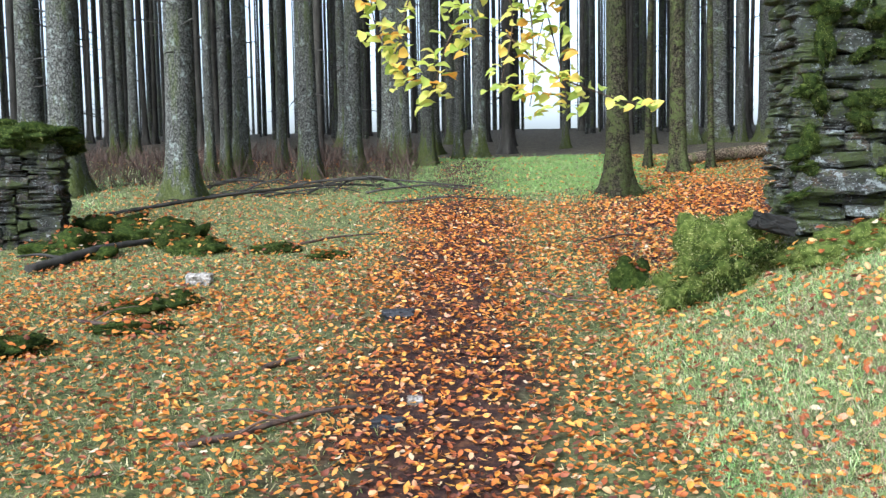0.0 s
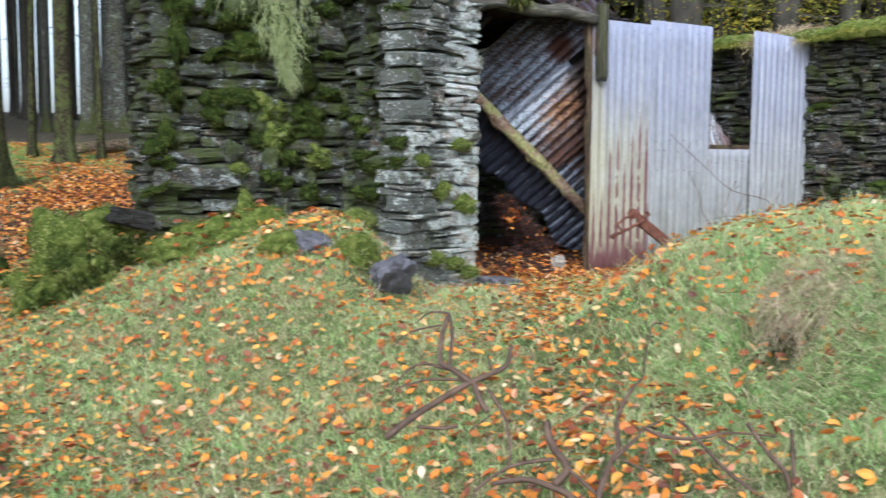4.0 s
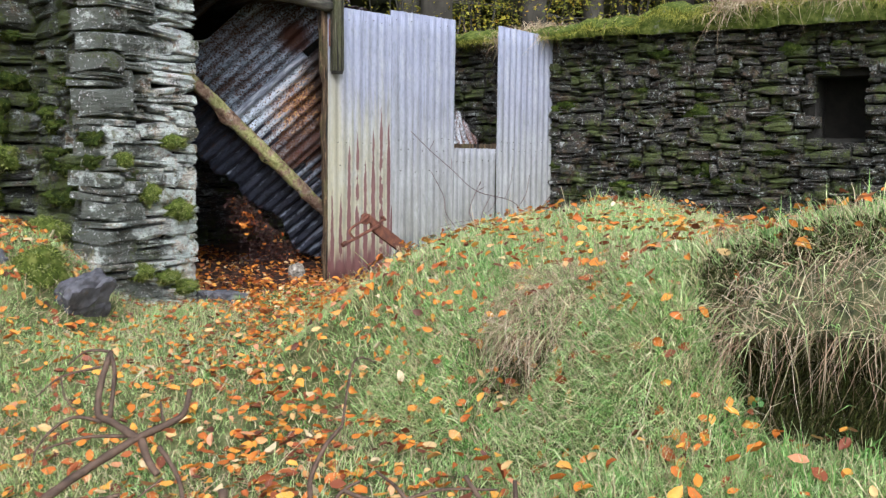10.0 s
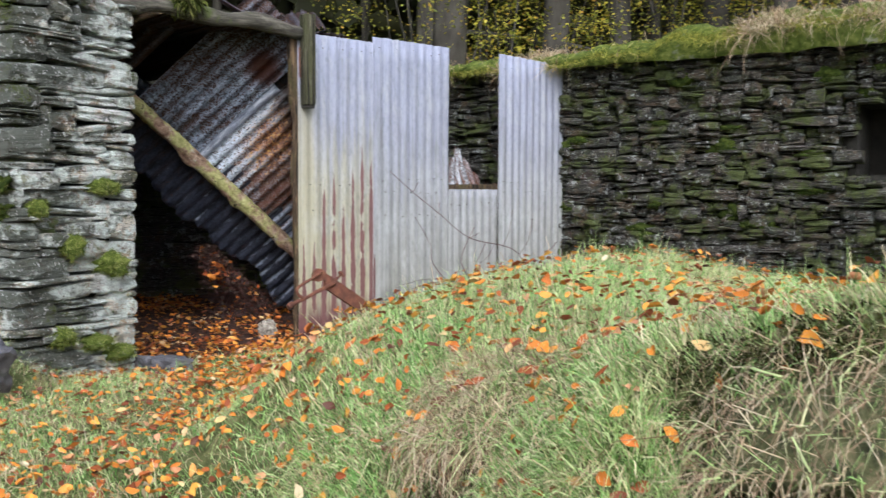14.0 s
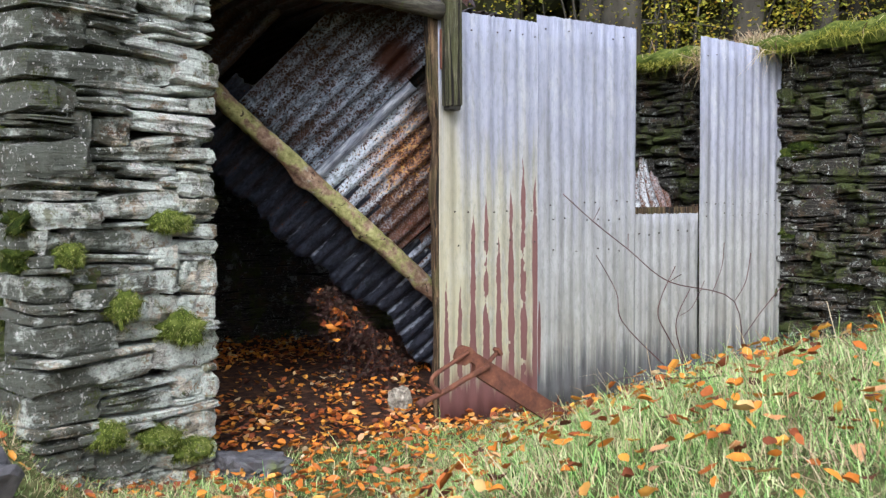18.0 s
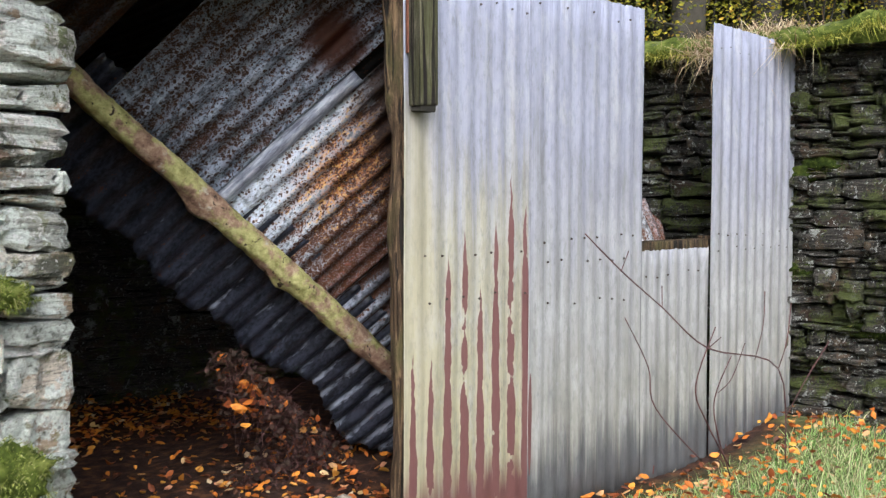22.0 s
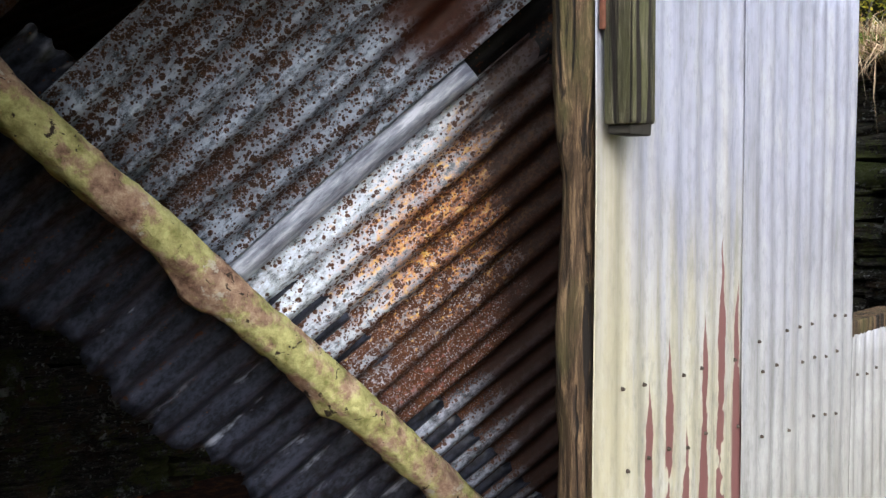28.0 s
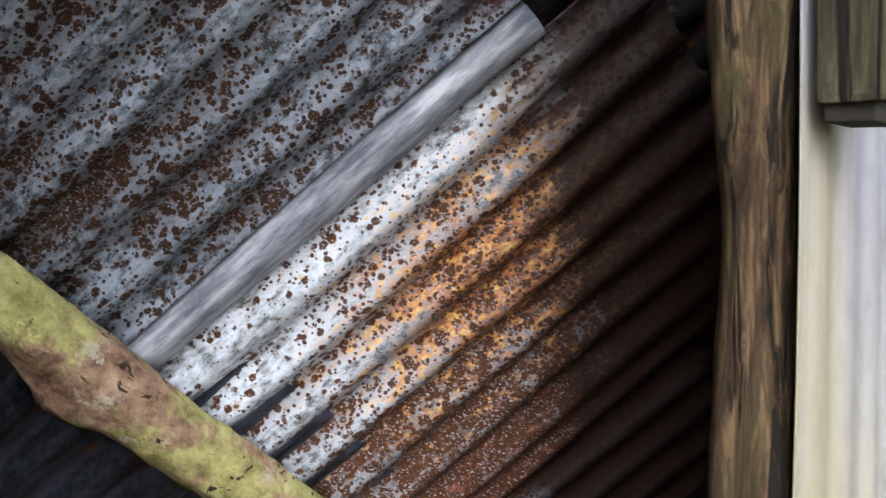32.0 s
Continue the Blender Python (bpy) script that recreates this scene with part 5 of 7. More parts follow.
green = part_mesh("bright_grass", blades(B, slope_normals(x, y) + g_.normal(0, 0.5, (len(x), 3)), g_.gamma(5, 0.008, len(x)), g_.uniform(0.002, 0.004, len(x)), g_.uniform(0.1, 1.0, len(x)), 3), island("fresh_grass", [(0, (0.16, 0.36, 0.07)), (0.6, (0.34, 0.58, 0.16)), (1, (0.52, 0.66, 0.28))], 0.6, 0.35))
tagged(green, "bright fresh green grass at the edge of the wood", "grass", kind="stuff")

# coarse grass behind the walk and out to the sides
x, y = g_.uniform(-16, 9, 150000), g_.uniform(-16, 12, 150000)
ok = ((y < -5.0) | (x < -9.6) | (x > 3.6)) & ~bare(x, y) & (g_.random(len(x)) > 0.8 * path_near(x, y)) & ~((x > 1.5) & (x < 4.6) & (y < 3.2) & (y > -4.6))
x, y = x[ok], y[ok]
B = np.stack([x, y, ground_z(x, y) - 0.005], 1)
rough = part_mesh("rough_grass", blades(B, slope_normals(x, y) + g_.normal(0, 0.45, (len(x), 3)), g_.gamma(6, 0.014, len(x)), g_.uniform(0.002, 0.004, len(x)), g_.uniform(0.1, 1.1, len(x)), 23), GRASSM)
tagged(rough, "rough green grass around the ruin", "grass", kind="stuff")

# leaf litter
def leaf_share(x, y):
    d = np.where(x > -3.6, np.where(x < -1.9, 0.42, np.where(x < -0.4, 0.38, 0.24)), 0.56) + 0.6 * path_near(x, y) + 0.25 * (x < -3.9) * (y < 6)
    d = np.where((x > -4.3) & (x < 0.5) & (y > 2.0) & (y < 8.3), 0.9, d)
    far_lawn = smooth(-5.7, -6.6, x + 0.3 * wavy(x, y)) * smooth(1.2, 3.4, y + 0.6 * wavy(x * 0.7, y * 0.7))
    d = d * (1 - far_lawn) + 0.26 * far_lawn
    green_ = smooth(5.2, 7.0, y + 0.5 * wavy(x, y)) * smooth(-2.6, -3.2, x) * smooth(-7.4, -6.4, x)
    d = d * (1 - green_) + 0.05 * green_
    d = d + 0.55 * door_trough(x, y)
    d = d + 0.75 * np.exp(-(((x + 2.35) / 0.4) ** 2) - (((y + 0.15) / 0.5) ** 2))
    d = np.where((x > -1.15) & (x < 0.3) & (y > -0.5) & (y < 1.8), np.clip(1.2 - 0.75 * np.abs(y), 0.12, 1), d)
    d = np.where((x > 0.4) & (x < 2.5) & (y > -0.4) & (y < 0), 0.6, d)
    return np.where(((x > -3.15) & (x < -1.75) & (y > 0.5) & (y < 1.3)) | ((x > 0.6) & (y > 0.1) & (y < 3)), 0, d)


x, y = scatter(165000, -10, 3.0, -6.3, 11.0, lambda x, y: leaf_share(x, y) * (0.3 + 0.7 * smooth(-6.0, -4.6, y + 0.3 * wavy(x, y))) * smooth(-10.0, -9.0, x) * smooth(3.0, 2.4, x), g_)
x2, y2 = scatter(130000, -15, 8.0, -15, 12.0, lambda x, y: np.where((y < -5.9) | (x < -9.6) | (x > 3.9), 0.22 + 0.5 * path_near(x, y), 0.0), g_)
x, y = np.concatenate([x, x2]), np.concatenate([y, y2])
N = slope_normals(x, y) + g_.normal(0, 0.33, (len(x), 3))
lift = np.where((edge_distance(x, y) > -0.2) & (y < -0.2), g_.uniform(0.025, 0.095, len(x)), g_.uniform(0.006, 0.04, len(x)))
litter = part_mesh("leaf_litter", leaf_mesh(np.stack([x, y, ground_z(x, y) + lift], 1), N, g_.uniform(0.03, 0.064, len(x)) * np.where((y > -0.15) & (x > -1.3), 0.68, np.where(x > -1.95, 0.68, np.where(x > -3.6, 0.78, 0.68))), 4), LEAFM)
tagged(litter, "orange and brown fallen beech leaves on the ground", "fallen leaves", kind="stuff")

# turf lips overhanging the hollows, with dry straw hanging from their edges
LIPTURF = simple("root_matted_turf", [(0.3, (0.03, 0.035, 0.015)), (0.5, (0.11, 0.12, 0.05)), (0.7, (0.26, 0.22, 0.12))], 30, 0.95, 0, 1.0, 0.015)
hang_b, tops = [], []
for y0, y1, xin, xout, drop in ((-4.85, -3.72, -1.4, -1.86, 0.16), (-3.46, -3.02, -1.42, -1.78, 0.1)):
    lip = thing("turf_overhang", "overhanging lip of matted turf above a hollow", "turf", "turf lips on the bank")
    V, nu, nv = [], 8, 22
    for side in (0, 1):
        for b in range(nv + 1):
            v = b / nv
            y = y0 + (y1 - y0) * v
            reach = (math.sin(math.pi * v) ** 0.45 if 0 < v < 1 else 0.0) * (1 + 0.25 * noise.noise((y * 6, 3.0, 0)))
            zin = gz(xin, y) + 0.012
            for a in range(nu + 1):
                u = a / nu
                x = xin + (xout - xin) * u * max(reach, 0.05)
                z = zin - drop * u * u * 1.6 + 0.015 * noise.noise((x * 9, y * 9, side))
                V.append((x, y, z - side * (0.03 + 0.07 * (1 - u))))
                if side == 0:
                    tops.append((x, y, z))
                    if a >= nu - 1:
                        hang_b.append((x, y, z - 0.01))
    n1 = (nu + 1) * (nv + 1)
    at_ = lambda a, b, side: side * n1 + b * (nu + 1) + a
    F = []
    for b in range(nv):
        for a in range(nu):
            F += [(at_(a, b, 0), at_(a, b + 1, 0), at_(a + 1, b + 1, 0), at_(a + 1, b, 0)), (at_(a + 1, b, 1), at_(a + 1, b + 1, 1), at_(a, b + 1, 1), at_(a, b, 1))]
        F.append((at_(nu, b, 0), at_(nu, b + 1, 0), at_(nu, b + 1, 1), at_(nu, b, 1)))
        F.append((at_(0, b + 1, 0), at_(0, b, 0), at_(0, b, 1), at_(0, b + 1, 1)))
    for b in (0, nv):
        F += [(at_(a, b, 0), at_(a + 1, b, 0), at_(a + 1, b, 1), at_(a, b, 1)) for a in range(nu)]
    part_mesh("turf", raw("turf", V, F, True), LIPTURF, lip)
tops = np.array(tops)
n = 4200
B = tops[g_.integers(0, len(tops), n)] + g_.normal(0, 1, (n, 3)) * (0.025, 0.02, 0.003)
lipgrass = part_mesh("lip_grass", blades(B, np.array([-0.6, -0.1, 0.5]) + g_.normal(0, 0.5, (n, 3)), g_.uniform(0.04, 0.15, n), g_.uniform(0.0008, 0.002, n), g_.uniform(0.4, 1.8, n), 18), GRASSM)
n = 6500
B = tops[g_.integers(0, len(tops), n)] + g_.normal(0, 1, (n, 3)) * (0.03, 0.03, 0.004)
ob = part_mesh("matted_straw", blades(B, np.array([-0.5, 0.0, 0.25]) + g_.normal(0, 0.6, (n, 3)), g_.uniform(0.06, 0.2, n), g_.uniform(0.0006, 0.0014, n), g_.uniform(0.5, 2.2, n), 48), STRAW)
tagged(ob, "matted dry straw over the edge of the bank", "dry grass", kind="stuff")
tagged(lipgrass, "bent grass on the overhanging turf", "grass", kind="stuff")
P1 = tops[g_.integers(0, len(tops), 26)] + (0, 0, 0.05)
ob = part_mesh("leaves_on_turf", leaf_mesh(P1, np.array([-0.4, -0.2, 1.0]) + g_.normal(0, 0.3, (26, 3)), g_.uniform(0.03, 0.052, 26), 93), LEAFM)
tagged(ob, "few orange leaves caught in the straw of the bank", "fallen leaves", kind="stuff")
hang_b = np.array(hang_b)
n = 1000
B = hang_b[g_.integers(0, len(hang_b), n)] + g_.normal(0, 1, (n, 3)) * (0.05, 0.02, 0.015)
way = np.array([-0.3, 0.0, -0.3]) + g_.normal(0, 0.5, (n, 3))
straw = part_mesh("dry_straw", blades(B, way, g_.gamma(3, 0.042, n), g_.uniform(0.0005, 0.0013, n), g_.uniform(0.2, 2.0, n), 5), STRAW)
tagged(straw, "dry straw and roots hanging over the hollow bank", "dry grass", kind="stuff")
n = 2400
clump = np.stack([g_.uniform(-1.9, -1.5, 30), g_.uniform(-4.3, -2.6, 30)], 1)
xy = clump[g_.integers(0, 30, n)] + g_.normal(0, 1, (n, 2)) * (0.05, 0.06)
B = np.stack([xy[:, 0], xy[:, 1], ground_z(xy[:, 0], xy[:, 1])], 1)
tuft = part_mesh("straw_tuft", blades(B, np.array([-0.5, 0.0, 0.15]) + g_.normal(0, 0.5, (n, 3)), g_.gamma(4, 0.03, n), g_.uniform(0.0005, 0.0013, n), g_.uniform(0.3, 2.2, n), 6), STRAW)
tagged(tuft, "pale straw tufts between the hollows", "dry grass", kind="stuff")

# withered stalks among the green blades of the mound
n = 26000
clump = np.stack([g_.uniform(-3.9, 1.4, 420), g_.uniform(-4.9, -0.4, 420)], 1)
xy = clump[g_.integers(0, 420, n)] + g_.normal(0, 0.09, (n, 2))
xy = xy[~bare(xy[:, 0], xy[:, 1]) & (g_.random(n) > 0.7 * door_trough(xy[:, 0], xy[:, 1]))]
n = len(xy)
B = np.stack([xy[:, 0], xy[:, 1], ground_z(xy[:, 0], xy[:, 1])], 1)
dry = part_mesh("withered_stalks", blades(B, np.array([-0.2, -0.1, 0.6]) + g_.normal(0, 0.5, (n, 3)), g_.gamma(6, 0.02, n), g_.uniform(0.0006, 0.0014, n), g_.uniform(0.5, 1.8, n), 61), STRAW)
tagged(dry, "withered straw-coloured stalks among the green grass", "dry grass", kind="stuff")
# fresh grass at the foot of the hollow
x, y = g_.uniform(-2.15, -1.74, 9000), g_.uniform(-5.0, -3.6, 9000)
B = np.stack([x, y, ground_z(x, y)], 1)
foot = part_mesh("foot_grass", blades(B, np.array([-0.2, -0.1, 0.9]) + g_.normal(0, 0.35, (9000, 3)), g_.gamma(6, 0.016, 9000), g_.uniform(0.0008, 0.002, 9000), g_.uniform(0.2, 1.3, 9000), 62), GRASSM)
tagged(foot, "fresh green grass at the foot of the hollow bank", "grass", kind="stuff")

# moss and short turf on the steep faces of the bank
x, y = g_.uniform(-2.05, -1.2, 190000), g_.uniform(-5.0, -2.6, 190000)
N = slope_normals(x, y)
steep = np.sqrt(1 - N[:, 2] ** 2) / np.maximum(N[:, 2], 0.08)
ok = g_.random(len(x)) < np.clip(steep / 7, 0, 1)
x, y, N = x[ok], y[ok], N[ok]
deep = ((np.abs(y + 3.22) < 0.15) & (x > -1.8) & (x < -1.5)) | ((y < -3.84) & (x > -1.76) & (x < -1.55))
xf, yf, Nf = x[~deep], y[~deep], N[~deep]
face = part_mesh("bank_grass", blades(np.stack([xf, yf, ground_z(xf, yf)], 1), Nf * 0.7 + g_.normal(0, 0.4, (len(xf), 3)) + (0, 0, 0.5), g_.uniform(0.05, 0.14, len(xf)), g_.uniform(0.0008, 0.002, len(xf)), g_.uniform(0.3, 1.8, len(xf)), 19), GRASSM)
tagged(face, "green and straw-coloured grass on the steep bank", "grass", kind="stuff")
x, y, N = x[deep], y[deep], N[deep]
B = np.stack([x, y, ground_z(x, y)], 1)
# moss of the hollows, its colour lowered for the shade inside them
wet = part_mesh("bank_moss", blades(B, N + g_.normal(0, 0.5, (len(x), 3)) + (0, 0, 0.15), g_.uniform(0.02, 0.065, len(x)), g_.uniform(0.0012, 0.003, len(x)), g_.uniform(0.4, 1.6, len(x)), 17), island("shaded_bank_moss", [(0, (0.008, 0.012, 0.003)), (0.5, (0.03, 0.045, 0.009)), (0.85, (0.08, 0.1, 0.022)), (1, (0.2, 0.17, 0.08))], 0.85, 0.25, 0.1))
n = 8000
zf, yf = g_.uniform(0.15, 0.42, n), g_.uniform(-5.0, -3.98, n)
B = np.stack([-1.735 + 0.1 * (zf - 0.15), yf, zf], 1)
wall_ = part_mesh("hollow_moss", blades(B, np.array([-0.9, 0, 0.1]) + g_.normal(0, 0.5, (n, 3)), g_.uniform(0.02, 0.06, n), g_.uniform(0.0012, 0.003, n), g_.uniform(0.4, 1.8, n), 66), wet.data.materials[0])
tagged(wall_, "dark moss on the back of the hollow in the bank, shade in its colour", "moss", kind="stuff")
tagged(wet, "dark green moss and short grass in the hollow bank face, shade in its colour", "moss", kind="stuff")

# ---- moss ----
LYING = []
BRIGHTMOSS = simple("bright_boulder_moss", [(0.3, (0.02, 0.032, 0.006)), (0.5, (0.075, 0.1, 0.018)), (0.72, (0.2, 0.21, 0.06))], 22, 0.95, 0, 1.0, 0.012, spots=[((0.2, 0.2, 0.17), 5, 0.62)], spec=0.1)
BRIGHTFROND = island("bright_moss_fronds", [(0.0, (0.02, 0.04, 0.006)), (0.4, (0.12, 0.18, 0.025)), (0.8, (0.4, 0.47, 0.11)), (1.0, (0.56, 0.53, 0.28))], 0.85, 0.3, 0.1)


def cushion(name, at, rx, ry, rz, label, seed, fuzz=500, long=0.02, group="", lump=0.18, category="moss", mats=None):
    """A lumpy moss cushion on an Empty at its foot, with its fronds."""
    g = np.random.default_rng(seed)
    fuzz = int(fuzz * 2.2)
    bm = bmesh.new()
    bmesh.ops.create_icosphere(bm, subdivisions=4 if max(rx, ry) > 0.16 else 3, radius=1)
    off = Vector((seed * 3.7, seed * 1.3, 0))
    for v in bm.verts:
        n = v.co.normalized()
        k = 1 + lump * noise.noise(n * 1.7 + off) * 2 + lump * 1.1 * noise.noise(n * 4.5 + off) + lump * 0.7 * noise.noise(n * 10 + off)
        v.co = Vector((n.x * rx * k, n.y * ry * k, n.z * rz * k))
    for f in bm.faces:
        f.smooth = True
    vs = np.array([v.co[:] for v in bm.verts])
    bm.normal_update()
    ns = np.array([v.normal[:] for v in bm.verts])
    t = thing(name, label, category, group, at=at)
    if rz < 0.4 * rx + 0.12 and ry > 0.12:
        for q in g.integers(0, len(vs), int(260 * rx * ry / 0.09) + 2):
            if ns[q][2] > 0.45:
                LYING.append(at @ Vector(vs[q] + ns[q] * 0.02))
    part("cushion", bm, mats[0] if mats else MOSS, t)
    i = g.integers(0, len(vs), fuzz)
    fuzz_way = ns[i] + g.normal(0, 0.5, (fuzz, 3))
    B = vs[i] + g.normal(0, 1, (fuzz, 3)) * np.array([rx, ry, rz]) * 0.08
    f = part_mesh("fronds", blades(B, fuzz_way, g.uniform(0.4, 1.3, fuzz) * long, np.full(fuzz, long * 0.09), g.uniform(0.2, 1.2, fuzz), seed, "fronds"), mats[1] if mats else MOSSF, t)
    f["kind"] = "stuff"
    return t


k = 0
mr = random.Random(5)
# over the ruined wall: heavier in the middle and on the ledges
for x, z, rx, rz, br in [(-2.6, 1.28, 0.15, 0.06, 0), (-2.42, 1.22, 0.12, 0.08, 1), (-2.72, 1.16, 0.1, 0.05, 0), (-2.36, 1.05, 0.09, 0.1, 1), (-2.12, 1.2, 0.1, 0.08, 0), (-2.2, 1.42, 0.12, 0.1, 0), (-2.5, 1.62, 0.14, 0.09, 0), (-2.66, 1.78, 0.12, 0.07, 0),
                         (-2.35, 1.75, 0.14, 0.12, 0), (-2.2, 1.62, 0.09, 0.1, 0), (-2.06, 0.92, 0.09, 0.07, 1), (-2.62, 0.82, 0.07, 0.05, 1), (-2.98, 1.62, 0.06, 0.14, 0), (-3.02, 1.35, 0.06, 0.12, 0), (-3.05, 1.05, 0.05, 0.1, 0), (-2.95, 1.85, 0.08, 0.1, 0)]:
    k += 1
    p = rf @ Vector(((x + 3.12), -0.01, z))
    cushion("moss_cushion", pose(p.x, p.y, p.z, 0, mr.uniform(-30, 30), 0), rx, 0.08, rz, "soft green moss cushion on the ruined slate wall", 100 + k, 900, 0.016, "moss on the ruined wall", 0.4, mats=(BRIGHTMOSS, BRIGHTFROND) if br else None)
for _ in range(44):
    k += 1
    x, z = mr.uniform(-3.1, -1.95), mr.uniform(0.65, 2.15)
    p = rf @ Vector(((x + 3.12), -0.02, z))
    cushion("moss_cushion", pose(p.x, p.y, p.z, 0, mr.uniform(-35, 35), 0), mr.uniform(0.03, 0.1), 0.06, mr.uniform(0.02, 0.06), "olive-green moss tuft on the ruined slate wall", 600 + k, 320, 0.016, "moss on the ruined wall", 0.45)
for _ in range(14):
    k += 1
    p = pf3 @ Vector((mr.uniform(0.05, pl3 - 0.1), -0.02, mr.uniform(0.5, 1.85)))
    cushion("moss_cushion", pose(p.x, p.y, p.z, 0, 0, -90), mr.uniform(0.04, 0.12), 0.05, mr.uniform(0.02, 0.05), "dark green moss on the shaded side of the pillar", 800 + k, 300, 0.016, "moss on the pillar", 0.45)
# pillar
for x, z, rx, rz in [(-1.3, 0.62, 0.08, 0.055), (-1.35, 1.0, 0.075, 0.03), (-1.55, 0.72, 0.06, 0.05), (-1.62, 0.3, 0.06, 0.04), (-1.42, 0.25, 0.07, 0.04), (-1.75, 0.9, 0.05, 0.04), (-1.27, 0.18, 0.08, 0.04)]:
    k += 1
    p = pf @ Vector(((x + 1.86), -0.01, z))
    cushion("moss_cushion", pose(p.x, p.y, p.z), rx, 0.05, rz, "bright green moss on the lichened slate pillar", 100 + k, 1300, 0.012, "moss on the pillar", 0.26, mats=(BRIGHTMOSS, BRIGHTFROND))
# foot of the ruin and the mossy boulder
for x, y, rx, ry, rz in [(-2.85, 0.2, 0.24, 0.2, 0.14), (-2.55, 0.2, 0.16, 0.15, 0.13), (-3.05, 0.15, 0.2, 0.18, 0.1), (-2.62, -0.45, 0.16, 0.12, 0.07), (-2.3, -0.66, 0.13, 0.09, 0.11), (-2.1, -0.22, 0.12, 0.1, 0.07), (-2.6, 0.3, 0.11, 0.1, 0.2)]:
    k += 1
    cushion("moss_cushion", pose(x, y, gz(x, y) + 0.02), rx, ry, rz, "soft green moss mound at the foot of the ruin", 100 + k, 1800, 0.018, "moss mounds by the ruin", 0.22, mats=(BRIGHTMOSS, BRIGHTFROND))
for x, y, dz, rx, ry, rz, sd in ((-3.64, 0.58, 0.15, 0.2, 0.2, 0.22, 201), (-3.4, 0.55, 0.12, 0.27, 0.2, 0.17, 203), (-3.79, 0.5, 0.06, 0.14, 0.14, 0.15, 204), (-3.55, 0.42, 0.06, 0.2, 0.14, 0.14, 206)):
    cushion("mossy_boulder", pose(x, y, gz(x, y) + dz, 0, 0, 20), rx, ry, rz, "boulder wrapped in thick green moss beside the path", sd, 5200, 0.024, "mossy boulders by the path", 0.45, "boulder", (BRIGHTMOSS, BRIGHTFROND))
for x, y, dz, rx, rz, sd in ((-3.8, 0.42, 0.1, 0.07, 0.09, 211), (-3.68, 0.38, 0.2, 0.09, 0.06, 212), (-3.55, 0.32, 0.1, 0.08, 0.1, 213), (-3.4, 0.36, 0.16, 0.09, 0.05, 214), (-3.72, 0.36, 0.04, 0.09, 0.07, 215)):
    cushion("moss_cushion", pose(x, y, gz(x, y) + dz), rx, 0.07, rz, "dark green moss tuft on the shaded side of the boulder", sd, 500, 0.026, "moss tufts on the boulder", 0.4)
cushion("mossy_boulder", pose(-4.0, 1.45, gz(-4.0, 1.45) + 0.05), 0.13, 0.14, 0.17, "small grey boulder with moss on top", 202, 500, 0.025, "", 0.28, "boulder")
for x, y, rx, ry, rz in [(-8.35, 4.2, 0.42, 0.34, 0.18), (-7.95, 3.8, 0.3, 0.26, 0.16), (-7.7, 3.4, 0.26, 0.2, 0.12), (-7.5, 1.2, 0.3, 0.2, 0.08), (-7.3, 1.35, 0.18, 0.14, 0.07), (-7.35, 0.6, 0.22, 0.14, 0.05), (-8.0, 0.1, 0.3, 0.25, 0.1), (-8.9, 4.4, 0.5, 0.4, 0.2), (-7.0, 3.4, 0.2, 0.16, 0.07), (-8.9, 3.4, 0.4, 0.35, 0.16), (-6.4, 3.0, 0.2, 0.15, 0.05)]:
    k += 1
    cushion("moss_cushion", pose(x, y, gz(x, y)), rx, ry, rz, "dark green moss hummock on the woodland floor", 100 + k, 900, 0.025, "moss hummocks", 0.3)

# pale moss and needles draping from the top of the ruin
n = 1500
u = g_.random(n)
x = -2.42 + g_.normal(0, 0.16, n) * (1.1 - u)
B = np.stack([x + u * 0.12, 0.34 - 0.02 * u + g_.normal(0, 0.02, n), 2.15 - 0.75 * u], 1)
drape = part_mesh("hanging_moss", blades(B, np.array([0, -0.8, -0.6]) + g_.normal(0, 0.4, (n, 3)), g_.uniform(0.05, 0.1, n), np.full(n, 0.0028), g_.uniform(0.5, 1.5, n), 9), island("pale_moss", [(0, (0.2, 0.26, 0.09)), (1, (0.5, 0.55, 0.28))], 0.9, 0.3))
tagged(drape, "pale green moss hanging down the ruined wall", "moss", kind="stuff")

# ---- rocks ----
PATHROCK = simple("dark_wet_rock", [(0.3, (0.012, 0.012, 0.013)), (0.55, (0.03, 0.03, 0.032)), (0.8, (0.07, 0.068, 0.072))], 16, 0.75, 0, 0.7, 0.01, None, 0.15)
ROCK = simple("grey_rock", [(0.3, (0.03, 0.03, 0.034)), (0.55, (0.085, 0.083, 0.095)), (0.8, (0.17, 0.165, 0.18))], 16, 0.7, 0, 0.7, 0.01, None, 0.15, spots=[((0.09, 0.11, 0.03), 3, 0.6)])
QUARTZ = simple("pale_quartz", [(0.35, (0.06, 0.05, 0.04)), (0.5, (0.26, 0.23, 0.19)), (0.7, (0.55, 0.52, 0.46))], 26, 0.6, 0, 0.8, 0.01, None, 0.1, spots=[((0.1, 0.08, 0.06), 9, 0.62)])


